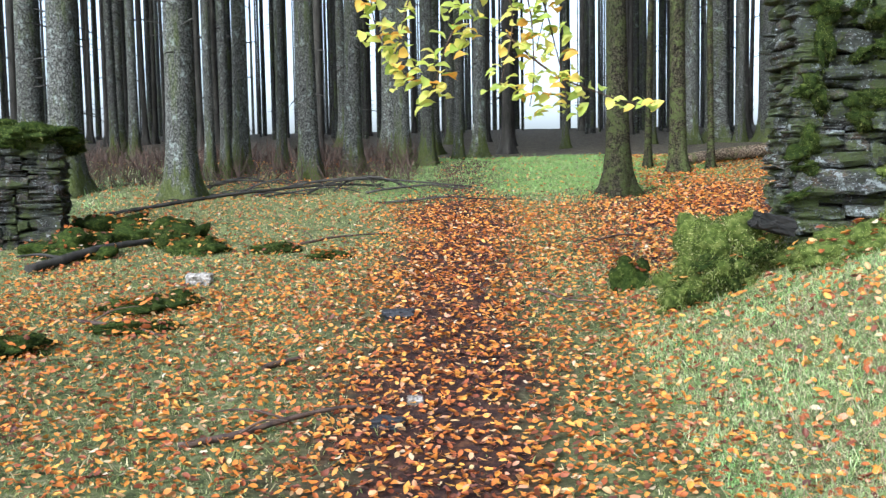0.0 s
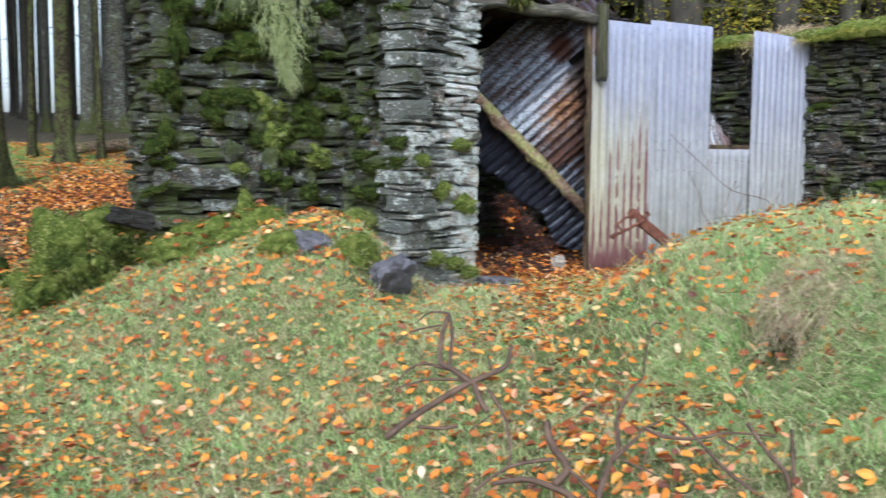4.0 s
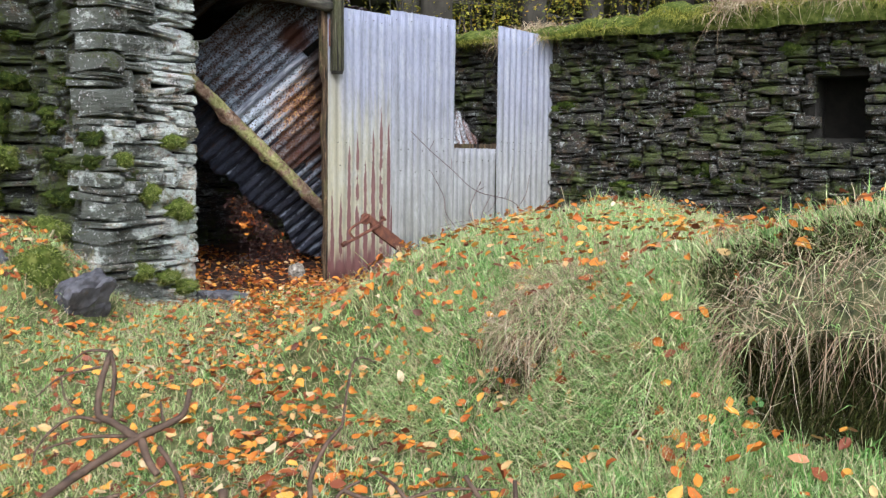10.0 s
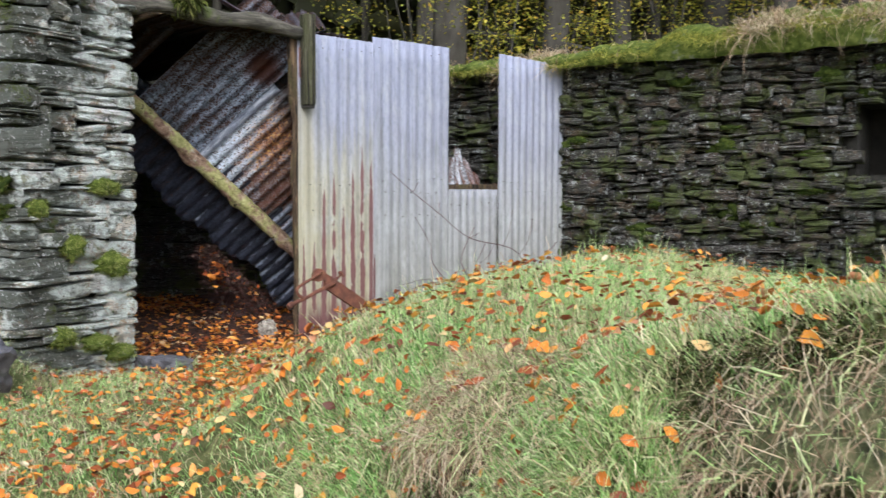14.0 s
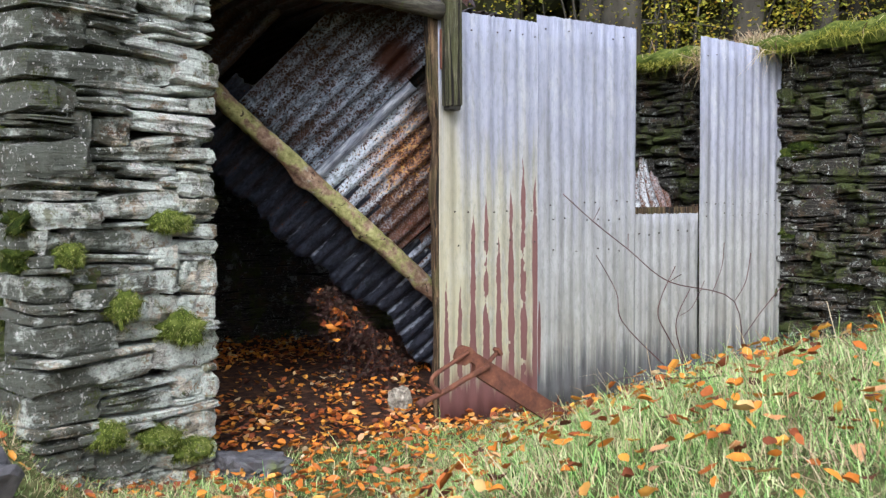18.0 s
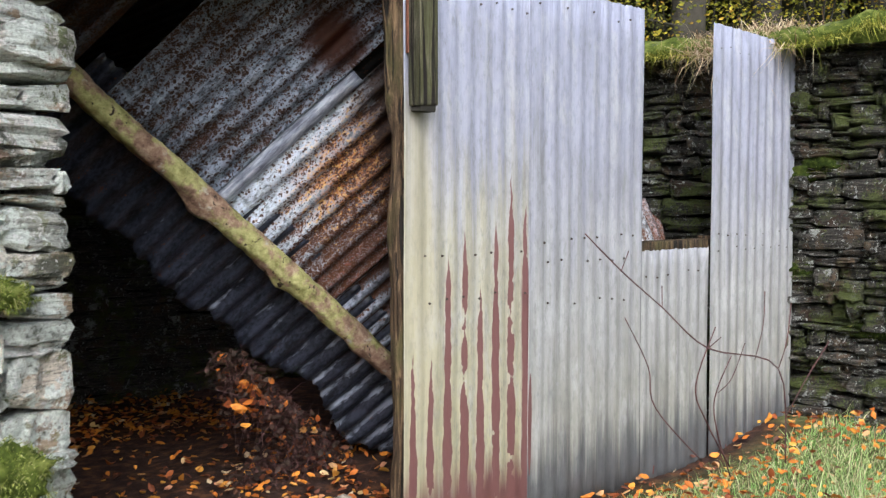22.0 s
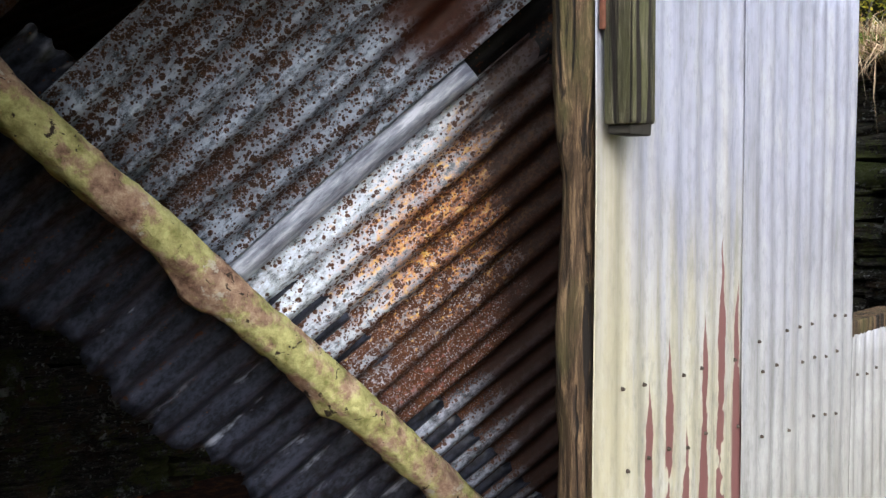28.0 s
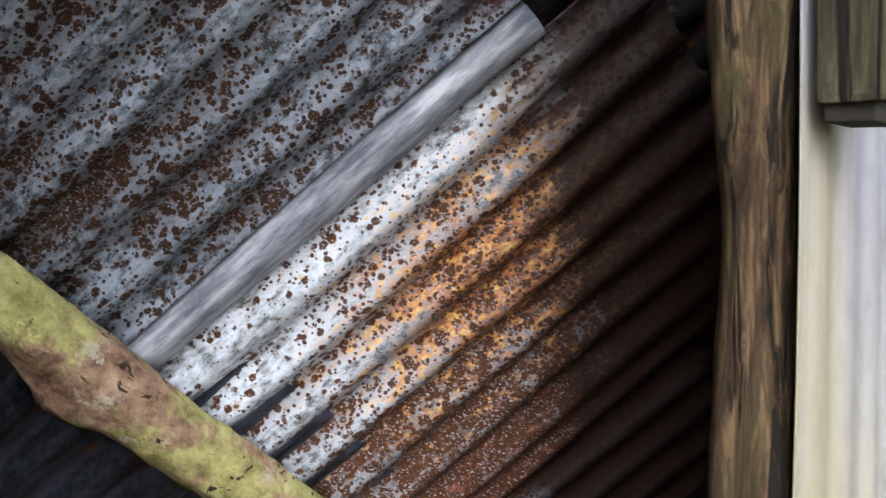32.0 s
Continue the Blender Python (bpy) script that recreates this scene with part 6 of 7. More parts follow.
def rock(name, at, sx, sy, sz, mat_, label, seed, boxy=0.85, group=""):
    bm = bmesh.new()
    bmesh.ops.create_icosphere(bm, subdivisions=4, radius=1)
    off = Vector((seed * 2.3, seed, seed * 0.7))
    for v in bm.verts:
        n = v.co.normalized()
        c = max(abs(n.x), abs(n.y), abs(n.z)) ** (-boxy)
        q = c * (1 + 0.22 * noise.noise(n * 1.6 + off) + 0.14 * noise.noise(n * 4 + off) + 0.06 * noise.noise(n * 9 + off) + 0.03 * noise.noise(n * 21 + off))
        v.co = Vector((n.x * sx * q, n.y * sy * q, n.z * sz * q))
    for f in bm.faces:
        f.smooth = False
    ob = part(name, bm, mat_)
    ob.matrix_basis = at
    return tagged(ob, label, "rock", group)


rock("rock", pose(-2.12, -0.72, gz(-2.12, -0.72) + 0.05, 32, -10, 12), 0.13, 0.06, 0.14, ROCK, "grey slab of rock leaning against the mossy mound", 1)
rock("rock", pose(-2.52, -0.55, gz(-2.52, -0.55) + 0.02, 24, 8, 20), 0.11, 0.07, 0.05, ROCK, "grey slab lying in moss and leaves", 2)
rock("rock", pose(-0.08, 0.36, gz(-0.08, 0.36) + 0.045, 0, 0, 30), 0.06, 0.06, 0.068, QUARTZ, "lumpy white quartz stone in the doorway", 3, 0.2)
rock("rock", pose(-0.75, 1.5, gz(-0.75, 1.5) + 0.04), 0.06, 0.06, 0.05, QUARTZ, "pale stone on the dark shed floor", 4, 0.2)
rock("rock", pose(-1.1, -0.32, gz(-1.1, -0.32) + 0.02, 0, 5, 0), 0.12, 0.1, 0.06, ROCK, "flat slate threshold stone beside the pillar", 5)
rock("rock", pose(-5.41, -0.89, gz(-5.41, -0.89) + 0.01), 0.04, 0.03, 0.025, QUARTZ, "small white stone on the path", 6)
rock("rock", pose(-5.52, -1.2, gz(-5.52, -1.2) + 0.005), 0.08, 0.06, 0.03, PATHROCK, "dark flat stone set in the path", 7)
rock("rock", pose(-5.63, 0.8, gz(-5.63, 0.8) + 0.01), 0.1, 0.08, 0.045, PATHROCK, "dark stone half buried in the path", 8)
rock("rock", pose(-7.3, 2.0, gz(-7.3, 2.0) + 0.03), 0.1, 0.06, 0.05, QUARTZ, "small white stone among moss", 9)
rock("rock", pose(-3.3, 0.36, 0.54, 0, 14, 10), 0.13, 0.06, 0.05, MORTAR, "black rotten log end on the mossy boulder", 10)

# ---- turf cap and moss on the side wall ----
L_ = sl
turf_bm = bmesh.new()


def cap_height(v):
    return 0.55 + 0.75 * min(1.0, max(0.0, (v - 3.0) / 1.7)) + 0.45 * noise.noise((v * 1.7, 1.0, 0)) + 0.35 * noise.noise((v * 4.7, 4.0, 0))


segs, prof = 90, [(-0.14, -0.02), (-0.19, 0.08), (-0.06, 0.2), (0.3, 0.26), (0.62, 0.14), (0.66, -0.02)]
rings = []
for k in range(segs + 1):
    x = L_ * k / segs
    hgt = cap_height(x) + 0.25 * noise.noise((x * 11, 7.0, 0))
    rings.append([turf_bm.verts.new(sf @ Vector((x, a + 0.06 * noise.noise((x * 2.1, a * 3, 0)), 1.92 + max(0.0, c) * hgt + 0.02 * noise.noise((x * 5, a * 7, 2))))) for a, c in prof])
for a, b in zip(rings, rings[1:]):
    for j in range(5):
        f = turf_bm.faces.new((a[j], b[j], b[j + 1], a[j + 1]))
        f.smooth = True
turf_bm.faces.new(rings[0])
turf_bm.faces.new(rings[-1][::-1])
bmesh.ops.recalc_face_normals(turf_bm, faces=turf_bm.faces)
cap = thing("wall_turf", "mossy turf growing along the top of the dark wall", "turf")
part("turf", turf_bm, BRIGHTMOSS, cap)
CAPMOSS = island("golden_turf_moss", [(0.0, (0.06, 0.09, 0.01)), (0.5, (0.26, 0.29, 0.04)), (1.0, (0.58, 0.54, 0.13))], 0.85, 0.3, 0.1)
x, a = g_.uniform(1.5, L_, 46000), g_.uniform(-0.24, 0.5, 46000)
top = np.array([1.93 + 0.2 * cap_height(v) for v in x]) - 0.45 * np.clip(-a, 0, 1) - 0.02
M3 = np.array(sf.to_3x3())
B = np.stack([x, a, top], 1) @ M3.T + np.array(sf.translation)
dry = np.sin(x * 2.9) + 0.8 * np.sin(x * 7.1 + 1) + g_.normal(0, 0.6, len(x)) > 0.95
way = np.stack([0 * x, -0.5 - 0 * x, 0.5 + 0 * x], 1) @ M3.T + g_.normal(0, 0.5, (len(x), 3))
for sel, mat_, nm, lo, hi in ((dry, STRAW, "dry_grass", 0.06, 0.24), (~dry, CAPMOSS, "moss_fronds", 0.03, 0.09)):
    ob = part_mesh(nm, blades(B[sel], way[sel], g_.uniform(lo, hi, sel.sum()), g_.uniform(0.0012, 0.0026, sel.sum()), g_.uniform(0.3, 2.0, sel.sum()), 31), mat_, cap)
    ob["kind"] = "stuff"
for k in range(34):
    xx, zz = mr.uniform(2.9, 6.4), mr.choice((mr.uniform(0.6, 1.0), mr.uniform(1.2, 1.85), mr.uniform(0.7, 1.8)))
    if niche(xx - 0.1, xx + 0.1, zz - 0.08, zz + 0.08):
        continue
    p = sf @ Vector((xx, 0.02, zz))
    cushion("moss_cushion", pose(p.x, p.y, p.z, 0, 0, -75), mr.uniform(0.05, 0.14), 0.04, mr.uniform(0.02, 0.06), "thin olive moss on the dark slate wall", 300 + k, 260, 0.014, "moss on the dark wall", 0.35)
nm_ = sf @ Matrix.Translation(((n0 + n1) / 2, 0.06, 0))
for nm, k, x, z, sz, dp in (("lintel", 3, 0.0, 1.585, (0.62, 0.3, 0.075), 0.06), ("lintel", 7, 0.08, 1.64, (0.4, 0.26, 0.04), 0.08), ("niche_sill", 11, -0.02, 1.085, (0.58, 0.4, 0.05), 0.1), ("jamb_stone", 5, -0.235, 1.2, (0.12, 0.3, 0.1), 0.1), ("jamb_stone", 9, -0.225, 1.33, (0.14, 0.3, 0.12), 0.1), ("jamb_stone", 14, -0.235, 1.46, (0.12, 0.3, 0.1), 0.1), ("jamb_stone", 17, 0.235, 1.24, (0.13, 0.3, 0.14), 0.1), ("jamb_stone", 20, 0.235, 1.42, (0.12, 0.3, 0.16), 0.1)):
    ob = new(nm, DSLATES[k])
    ob.parent = wr
    ob.matrix_basis = nm_ @ pose(x, dp, z, 0, mr.uniform(-3, 3), 0) @ Matrix.Diagonal((*sz, 1))

# ---- remains of the shed roof ----
old = thing("shed_roof", "old rusty corrugated roof remains over the dark shed, plus an unseen added sheet", "roof")
# flat sheets shut out the sky; the last, unseen, is added for that
for x0, w, z, ry, sd in ((-1.95, 0.8, 1.96, 0, 41), (-1.22, 0.8, 1.98, 0, 42), (-0.5, 0.85, 1.965, 0, 43), (0.3, 0.8, 1.915, 0, 47)):
    sheet_part("sheet", sheet_mesh("sheet", w, 3.5, seed=sd, jag=0.01, amp=0.01, thick=0.003), pose(x0, 0.1 if x0 < 0 else 0.14, z, -91, ry, 0), OLDRUST, old)
sheet_part("hanging_sheet", sheet_mesh("sheet", 0.55, 0.95, seed=44, jag=0.012, amp=0.011), ROOF @ pose(-1.25, 0.0, -0.03), OLDRUST, old, "black and red rusted sheet hanging beside the gap")
sheet_part("torn_sheet", sheet_mesh("sheet", 0.3, 0.32, seed=45, jag=0.03), pose(-0.42, 0.0, 2.0, -60, 12, 30), OLDRUST, old, "torn red-rusted sheet end")
sheet_part("torn_sheet", sheet_mesh("sheet", 0.2, 0.26, seed=46, jag=0.03), pose(0.02, 0.2, 1.98, -60, -8, -20), OLDRUST, old)
for x, y0, y1, z in ((-0.95, 0.0, 2.9, 1.96), (-1.6, 0.0, 2.9, 1.96)):
    part("rafter", tube([(x, y0, z), (x + 0.02, (y0 + y1) / 2, z - 0.02), (x, y1, z)], [0.035, 0.04, 0.035], 8, 0.08, 4), TIMBER, old)
scrap = part_mesh("crumpled_sheet", sheet_mesh("scrap", 0.36, 0.34, seed=48, jag=0.02, amp=0.013, dents=0.03, top=lambda x: 0.2 + 0.18 * math.sin(math.pi * min(1, x / 0.36))), rust_mat("red_and_white_scrap", (0.5, 0.53, 0.58), 0.5, (0.0, 0.0), None, 0.22))
scrap.matrix_basis = pose(1.49, 0.4, 1.0, -14, 14, 12)
tagged(scrap, "crumpled white and rust-red corrugated scrap behind the opening", "scrap metal")

def spline(pts, per=5):
    p = [Vector(v) for v in pts]
    out = []
    for k in range(len(p) - 1):
        a, b, c, d_ = p[max(k - 1, 0)], p[k], p[k + 1], p[min(k + 2, len(p) - 1)]
        for i in range(per):
            t = i / per
            out.append(0.5 * ((2 * b) + (c - a) * t + (2 * a - 5 * b + 4 * c - d_) * t * t + (3 * b - a - 3 * c + d_) * t**3))
    return out + [p[-1]]


# ---- rusty iron lever by the screen ----
lever = thing("iron_lever", "rusty iron drawbar with hooked rods lying on the bank", "ironwork")
bm = bmesh.new()
# flat bar with a notched, rounded head
prof = [(0.0, 0.012), (0.012, 0.03), (0.035, 0.036), (0.06, 0.03), (0.075, 0.031), (0.2, 0.031), (0.51, 0.03), (0.51, -0.03), (0.2, -0.031), (0.09, -0.03), (0.08, -0.004), (0.06, 0.0), (0.045, -0.022), (0.02, -0.03), (0.004, -0.014)]
for y in (-0.011, 0.011):
    bm.faces.new([bm.verts.new((a, y, c)) for a, c in (prof if y < 0 else prof[::-1])])
bm.verts.ensure_lookup_table()
k = len(prof)
for i in range(k):
    bm.faces.new((bm.verts[i], bm.verts[k + (k - 1 - i)], bm.verts[k + (k - 1 - (i + 1) % k)], bm.verts[(i + 1) % k]))
bmesh.ops.recalc_face_normals(bm, faces=bm.faces)
bm.transform(Matrix.Translation((-0.825, -1.27, 0.612)) @ Matrix.Rotation(math.atan2(0.25, 0.4), 4, "Y"))
part("bar", bm, RUSTIRON, lever)
rod = part("rod", tube([(-0.97, -1.3, 0.475), (-0.88, -1.3, 0.505), (-0.8, -1.295, 0.535), (-0.715, -1.285, 0.56)], [0.0095, 0.009, 0.009, 0.009], 8, 0.08), RUSTIRON, lever)
part("hook", tube(spline([(-0.79, -1.285, 0.612), (-0.86, -1.3, 0.585), (-0.915, -1.305, 0.562), (-0.935, -1.305, 0.542), (-0.925, -1.305, 0.52), (-0.905, -1.305, 0.505)]), [0.007] * 26, 8, 0.06), RUSTIRON, lever)
bolt = part("bolt", tube([(-0.69, -1.25, 0.565), (-0.665, -1.24, 0.58), (-0.645, -1.235, 0.592)], [0.007] * 3, 8), RUSTIRON, lever)
bm = box(-0.014, 0.014, -0.014, 0.014, -0.006, 0.006, 0.003)
bm.transform(pose(-0.643, -1.234, 0.594, 0, 50, 0))
part("bolt_head", bm, RUSTIRON, bolt)
part("rod_eye", tube([(-0.98, -1.3, 0.47), (-0.955, -1.3, 0.482)], [0.014, 0.014], 8), RUSTIRON, rod)
bm = tube([(0.018 * math.cos(a * math.pi / 6), 0, 0.018 * math.sin(a * math.pi / 6)) for a in range(13)], [0.005] * 13, 6)
bm.transform(Matrix.Translation((-0.5, -1.285, 0.335)))
part("ring", bm, RUSTIRON, lever)


# ---- dead branches and stems ----
def limb(name, pts, r0, r1, parent, mat_=TWIG, sides=7, seed=1):
    q = spline(pts)
    return part(name, tube(q, [r0 + (r1 - r0) * k / (len(q) - 1) for k in range(len(q))], sides, 0.14, seed), mat_, parent)


root = thing("dead_branch", "twisted dead brown branch lying in the grass", "branch")
for k, (pts, r0, r1) in enumerate([
    ([(-3.17, -2.68, -0.05), (-3.08, -2.71, 0.02), (-2.98, -2.74, 0.08), (-2.89, -2.79, 0.14), (-2.82, -2.82, 0.17), (-2.77, -2.84, 0.20), (-2.74, -2.82, 0.26)], 0.014, 0.008),
    ([(-2.89, -2.79, 0.14), (-2.93, -2.72, 0.18), (-2.95, -2.68, 0.20), (-2.92, -2.64, 0.28), (-2.88, -2.62, 0.36)], 0.012, 0.009),
    ([(-2.88, -2.62, 0.36), (-2.89, -2.66, 0.30), (-2.93, -2.71, 0.19)], 0.006, 0.007),
    ([(-2.95, -2.70, 0.18), (-3.00, -2.64, 0.19), (-3.05, -2.61, 0.16), (-3.10, -2.61, 0.11), (-3.12, -2.63, 0.07)], 0.006, 0.002),
    ([(-2.89, -2.77, 0.14), (-2.98, -2.69, 0.14), (-3.06, -2.64, 0.12), (-3.10, -2.62, 0.10)], 0.006, 0.002),
    ([(-2.88, -2.62, 0.36), (-2.93, -2.57, 0.36), (-2.98, -2.55, 0.32)], 0.005, 0.002),
    ([(-2.91, -2.62, 0.32), (-3.00, -2.55, 0.29), (-3.07, -2.54, 0.24)], 0.004, 0.002),
    ([(-2.88, -2.79, 0.14), (-2.88, -2.84, 0.08), (-2.87, -2.87, 0.05)], 0.013, 0.01),
    ([(-2.85, -2.84, 0.12), (-2.83, -2.91, 0.04), (-2.85, -2.98, -0.05), (-2.87, -3.00, -0.11)], 0.008, 0.005),
    ([(-2.82, -2.81, 0.18), (-2.81, -2.78, 0.23)], 0.005, 0.003),
    ([(-3.07, -2.73, -0.01), (-3.01, -2.79, -0.01), (-2.96, -2.82, 0.00)], 0.006, 0.007),
    ([(-3.00, -2.55, 0.29), (-3.01, -2.60, 0.24), (-2.99, -2.65, 0.19)], 0.003, 0.002),
    ([(-2.86, -2.88, 0.04), (-2.91, -2.87, 0.01), (-2.95, -2.86, -0.02)], 0.004, 0.002),
]):
    limb("limb", pts, r0, r1, root, seed=k)
brush = thing("dead_branch", "spiky dead twigs sprawling over the grass", "branch")
for k, (pts, r0, r1) in enumerate([
    ([(-2.88, -3.45, -0.19), (-2.83, -3.42, -0.09), (-2.77, -3.40, -0.00), (-2.74, -3.40, 0.05), (-2.71, -3.36, 0.12), (-2.66, -3.35, 0.19), (-2.61, -3.36, 0.24)], 0.011, 0.005),
    ([(-2.61, -3.36, 0.24), (-2.53, -3.31, 0.39), (-2.49, -3.35, 0.39)], 0.004, 0.002),
    ([(-2.77, -3.40, -0.00), (-2.70, -3.42, 0.06), (-2.66, -3.43, 0.10), (-2.62, -3.45, 0.12)], 0.008, 0.003),
    ([(-2.66, -3.43, 0.10), (-2.62, -3.48, 0.08), (-2.55, -3.54, 0.08), (-2.48, -3.59, 0.10), (-2.37, -3.69, 0.10)], 0.007, 0.003),
    ([(-2.42, -3.62, 0.13), (-2.41, -3.69, 0.06), (-2.39, -3.75, 0.00), (-2.41, -3.80, -0.09), (-2.42, -3.86, -0.18)], 0.006, 0.01),
    ([(-2.38, -3.77, -0.01), (-2.33, -3.71, 0.12)], 0.008, 0.006),
    ([(-2.56, -3.51, 0.11), (-2.54, -3.58, 0.05), (-2.51, -3.65, -0.01), (-2.44, -3.77, -0.09), (-2.40, -3.85, -0.14)], 0.005, 0.007),
    ([(-3.12, -3.17, -0.12), (-3.10, -3.17, -0.09), (-3.02, -3.21, -0.03), (-2.94, -3.25, -0.01), (-2.90, -3.29, 0.00)], 0.005, 0.007),
    ([(-3.07, -3.19, -0.08), (-2.99, -3.25, -0.06), (-2.94, -3.30, -0.07), (-2.90, -3.36, -0.09), (-2.88, -3.42, -0.14)], 0.008, 0.013),
    ([(-2.88, -3.22, 0.10), (-2.89, -3.25, 0.05), (-2.89, -3.29, 0.02), (-2.88, -3.33, -0.02), (-2.92, -3.32, -0.07)], 0.012, 0.014),
    ([(-2.88, -3.33, -0.02), (-2.85, -3.38, -0.06), (-2.83, -3.42, -0.09)], 0.007, 0.006),
    ([(-2.67, -3.46, 0.05), (-2.70, -3.47, -0.00), (-2.73, -3.48, -0.05)], 0.004, 0.002),
    ([(-2.50, -3.58, 0.09), (-2.47, -3.63, 0.06)], 0.004, 0.002),
    ([(-2.58, -3.46, 0.14), (-2.56, -3.51, 0.11)], 0.003, 0.005),
    ([(-2.74, -3.42, 0.01), (-2.70, -3.47, -0.01), (-2.67, -3.51, -0.03)], 0.004, 0.002),
]):
    limb("limb", pts, r0, r1, brush, seed=20 + k)


def fallen(x0, y0, x1, y1, r, label, bend=0.05, lift=0.01, mat_=TWIG, twigs=2, seed=0, name="fallen_branch"):
    rr = random.Random(seed)
    t = thing(name, label, "branch", "fallen branches")
    pts = []
    for k in range(5):
        u = k / 4
        x, y = x0 + (x1 - x0) * u + rr.uniform(-bend, bend), y0 + (y1 - y0) * u + rr.uniform(-bend, bend)
        pts.append((x, y, gz(x, y) + r * 0.6 + lift * math.sin(math.pi * u)))
    limb("stem", pts, r, r * 0.45, t, mat_, 8, seed)
    for k in range(twigs):
        p = Vector(pts[1 + k % 3])
        q = p + Vector((rr.uniform(-0.3, 0.3), rr.uniform(-0.3, 0.3), 0)) * (1 + 8 * r)
        q.z = gz(q.x, q.y) + 0.03 + rr.uniform(0, 0.1)
        limb("twig", [p, (p + q) / 2 + Vector((0, 0, 0.03)), q], r * 0.45, r * 0.15, t, mat_, 5, seed + k)
    return t


fallen(-6.38, -1.54, -5.58, -0.93, 0.018, "dark fallen stick across the leafy path", 0.03, 0.03, seed=1)
fallen(-6.3, -0.3, -6.1, -0.05, 0.022, "short dark stick among leaves", 0.01, 0.01, twigs=0, seed=2)
fallen(-7.9, 0.9, -7.0, 0.35, 0.015, "thin fallen stick in the moss", 0.04, 0.02, seed=3)
fallen(-9.3, 5.6, -6.4, 7.4, 0.026, "long grey fallen branch at the edge of the wood", 0.12, 0.08, DARKBARK, 6, 4)
for k in range(9):
    bx0, by0 = mr.uniform(-9.0, -6.0), mr.uniform(6.0, 7.6)
    fallen(bx0, by0, bx0 + mr.uniform(0.8, 1.8), by0 + mr.uniform(-0.3, 0.5), mr.uniform(0.008, 0.016), "thin grey dead branch at the edge of the wood", 0.12, mr.uniform(0.05, 0.2), DARKBARK, 5, 40 + k)
fallen(-8.0, 6.7, -5.3, 7.2, 0.02, "brushy grey fallen branch on the lawn", 0.15, 0.15, DARKBARK, 8, 5)
fallen(-6.9, 3.6, -6.0, 4.3, 0.014, "thin fallen twig on the lawn", 0.05, 0.03, seed=6)
fallen(-4.2, 3.4, -3.3, 4.0, 0.014, "thin twig lying on orange leaves", 0.05, 0.05, seed=7)
fallen(-4.7, 1.6, -4.2, 0.9, 0.01, "thin twig beside the path", 0.04, 0.03, seed=8)
fallen(-8.9, 2.5, -8.2, 3.9, 0.05, "rotting log against the ruined wall", 0.03, 0.05, DARKBARK, 1, 9)
fallen(-0.7, -2.1, -0.35, -1.9, 0.004, "thin curled twig on the grassy mound", 0.03, 0.04, seed=10)
LOGWOOD = bark_mat("fallen_log_bark", (0.04, 0.028, 0.018), (0.16, 0.115, 0.075), (0.34, 0.27, 0.19), (0.15, 0.16, 0.05), 0.54)
log = thing("fallen_log", "mossy fallen tree trunk lying at the wood's edge", "log")
limb("stem", [(-2.0, 9.15, gz(-2.0, 9.15) + 0.08), (-1.2, 9.6, gz(-1.2, 9.6) + 0.1), (-0.4, 10.0, gz(-0.4, 10.0) + 0.12), (1.5, 11.0, gz(1.5, 11.0) + 0.14)], 0.085, 0.12, log, LOGWOOD, 12, 3)

bramble = thing("bramble_stems", "thin reddish bare bramble stems in front of the screen", "bramble")
BRAM = simple("bramble_bark", [(0.3, (0.03, 0.012, 0.013)), (0.7, (0.1, 0.04, 0.036))], 30, 0.6, 0, 0.2)
for k, (pts, r0) in enumerate([([(0.27, -0.45, 1.1), (0.44, -0.45, 0.98), (0.65, -0.45, 0.85), (0.91, -0.45, 0.69), (1.36, -0.45, 0.57), (1.42, -0.45, 0.2)], 0.0022), ([(0.46, -0.45, 0.83), (0.58, -0.45, 0.66), (0.62, -0.45, 0.52), (0.88, -0.45, 0.3)], 0.002),
                               ([(1.42, -0.45, 0.38), (1.55, -0.45, 0.5), (1.73, -0.45, 0.64)], 0.002), ([(0.95, -0.45, 0.76), (0.84, -0.45, 0.57), (0.9, -0.45, 0.44), (1.05, -0.45, 0.25)], 0.0022)]):
    limb("stem", pts, r0, r0 * 1.4, bramble, BRAM, 5, k)
for k, (pts, r0) in enumerate([([(0.65, -0.45, 0.85), (0.66, -0.44, 0.92)], 0.0015), ([(0.91, -0.45, 0.69), (1.0, -0.44, 0.72)], 0.0015), ([(1.2, -0.45, 0.62), (1.3, -0.42, 0.74), (1.34, -0.4, 0.86)], 0.0015), ([(1.36, -0.45, 0.57), (1.5, -0.4, 0.66), (1.56, -0.38, 0.8)], 0.0018), ([(1.05, -0.45, 0.65), (0.98, -0.43, 0.5), (1.02, -0.42, 0.36), (1.1, -0.42, 0.2)], 0.0022), ([(1.0, -0.43, 0.52), (1.1, -0.42, 0.56), (1.18, -0.42, 0.68)], 0.0013), ([(0.44, -0.45, 0.98), (0.5, -0.43, 1.04)], 0.0012)]):
    limb("stem", pts, r0, r0 * 1.4, bramble, BRAM, 5, k)

CLOVER = simple("clover_leaf", [(0.3, (0.03, 0.09, 0.02)), (0.7, (0.09, 0.22, 0.05))], 30, 0.6, 0, 0.2)
cr = random.Random(21)
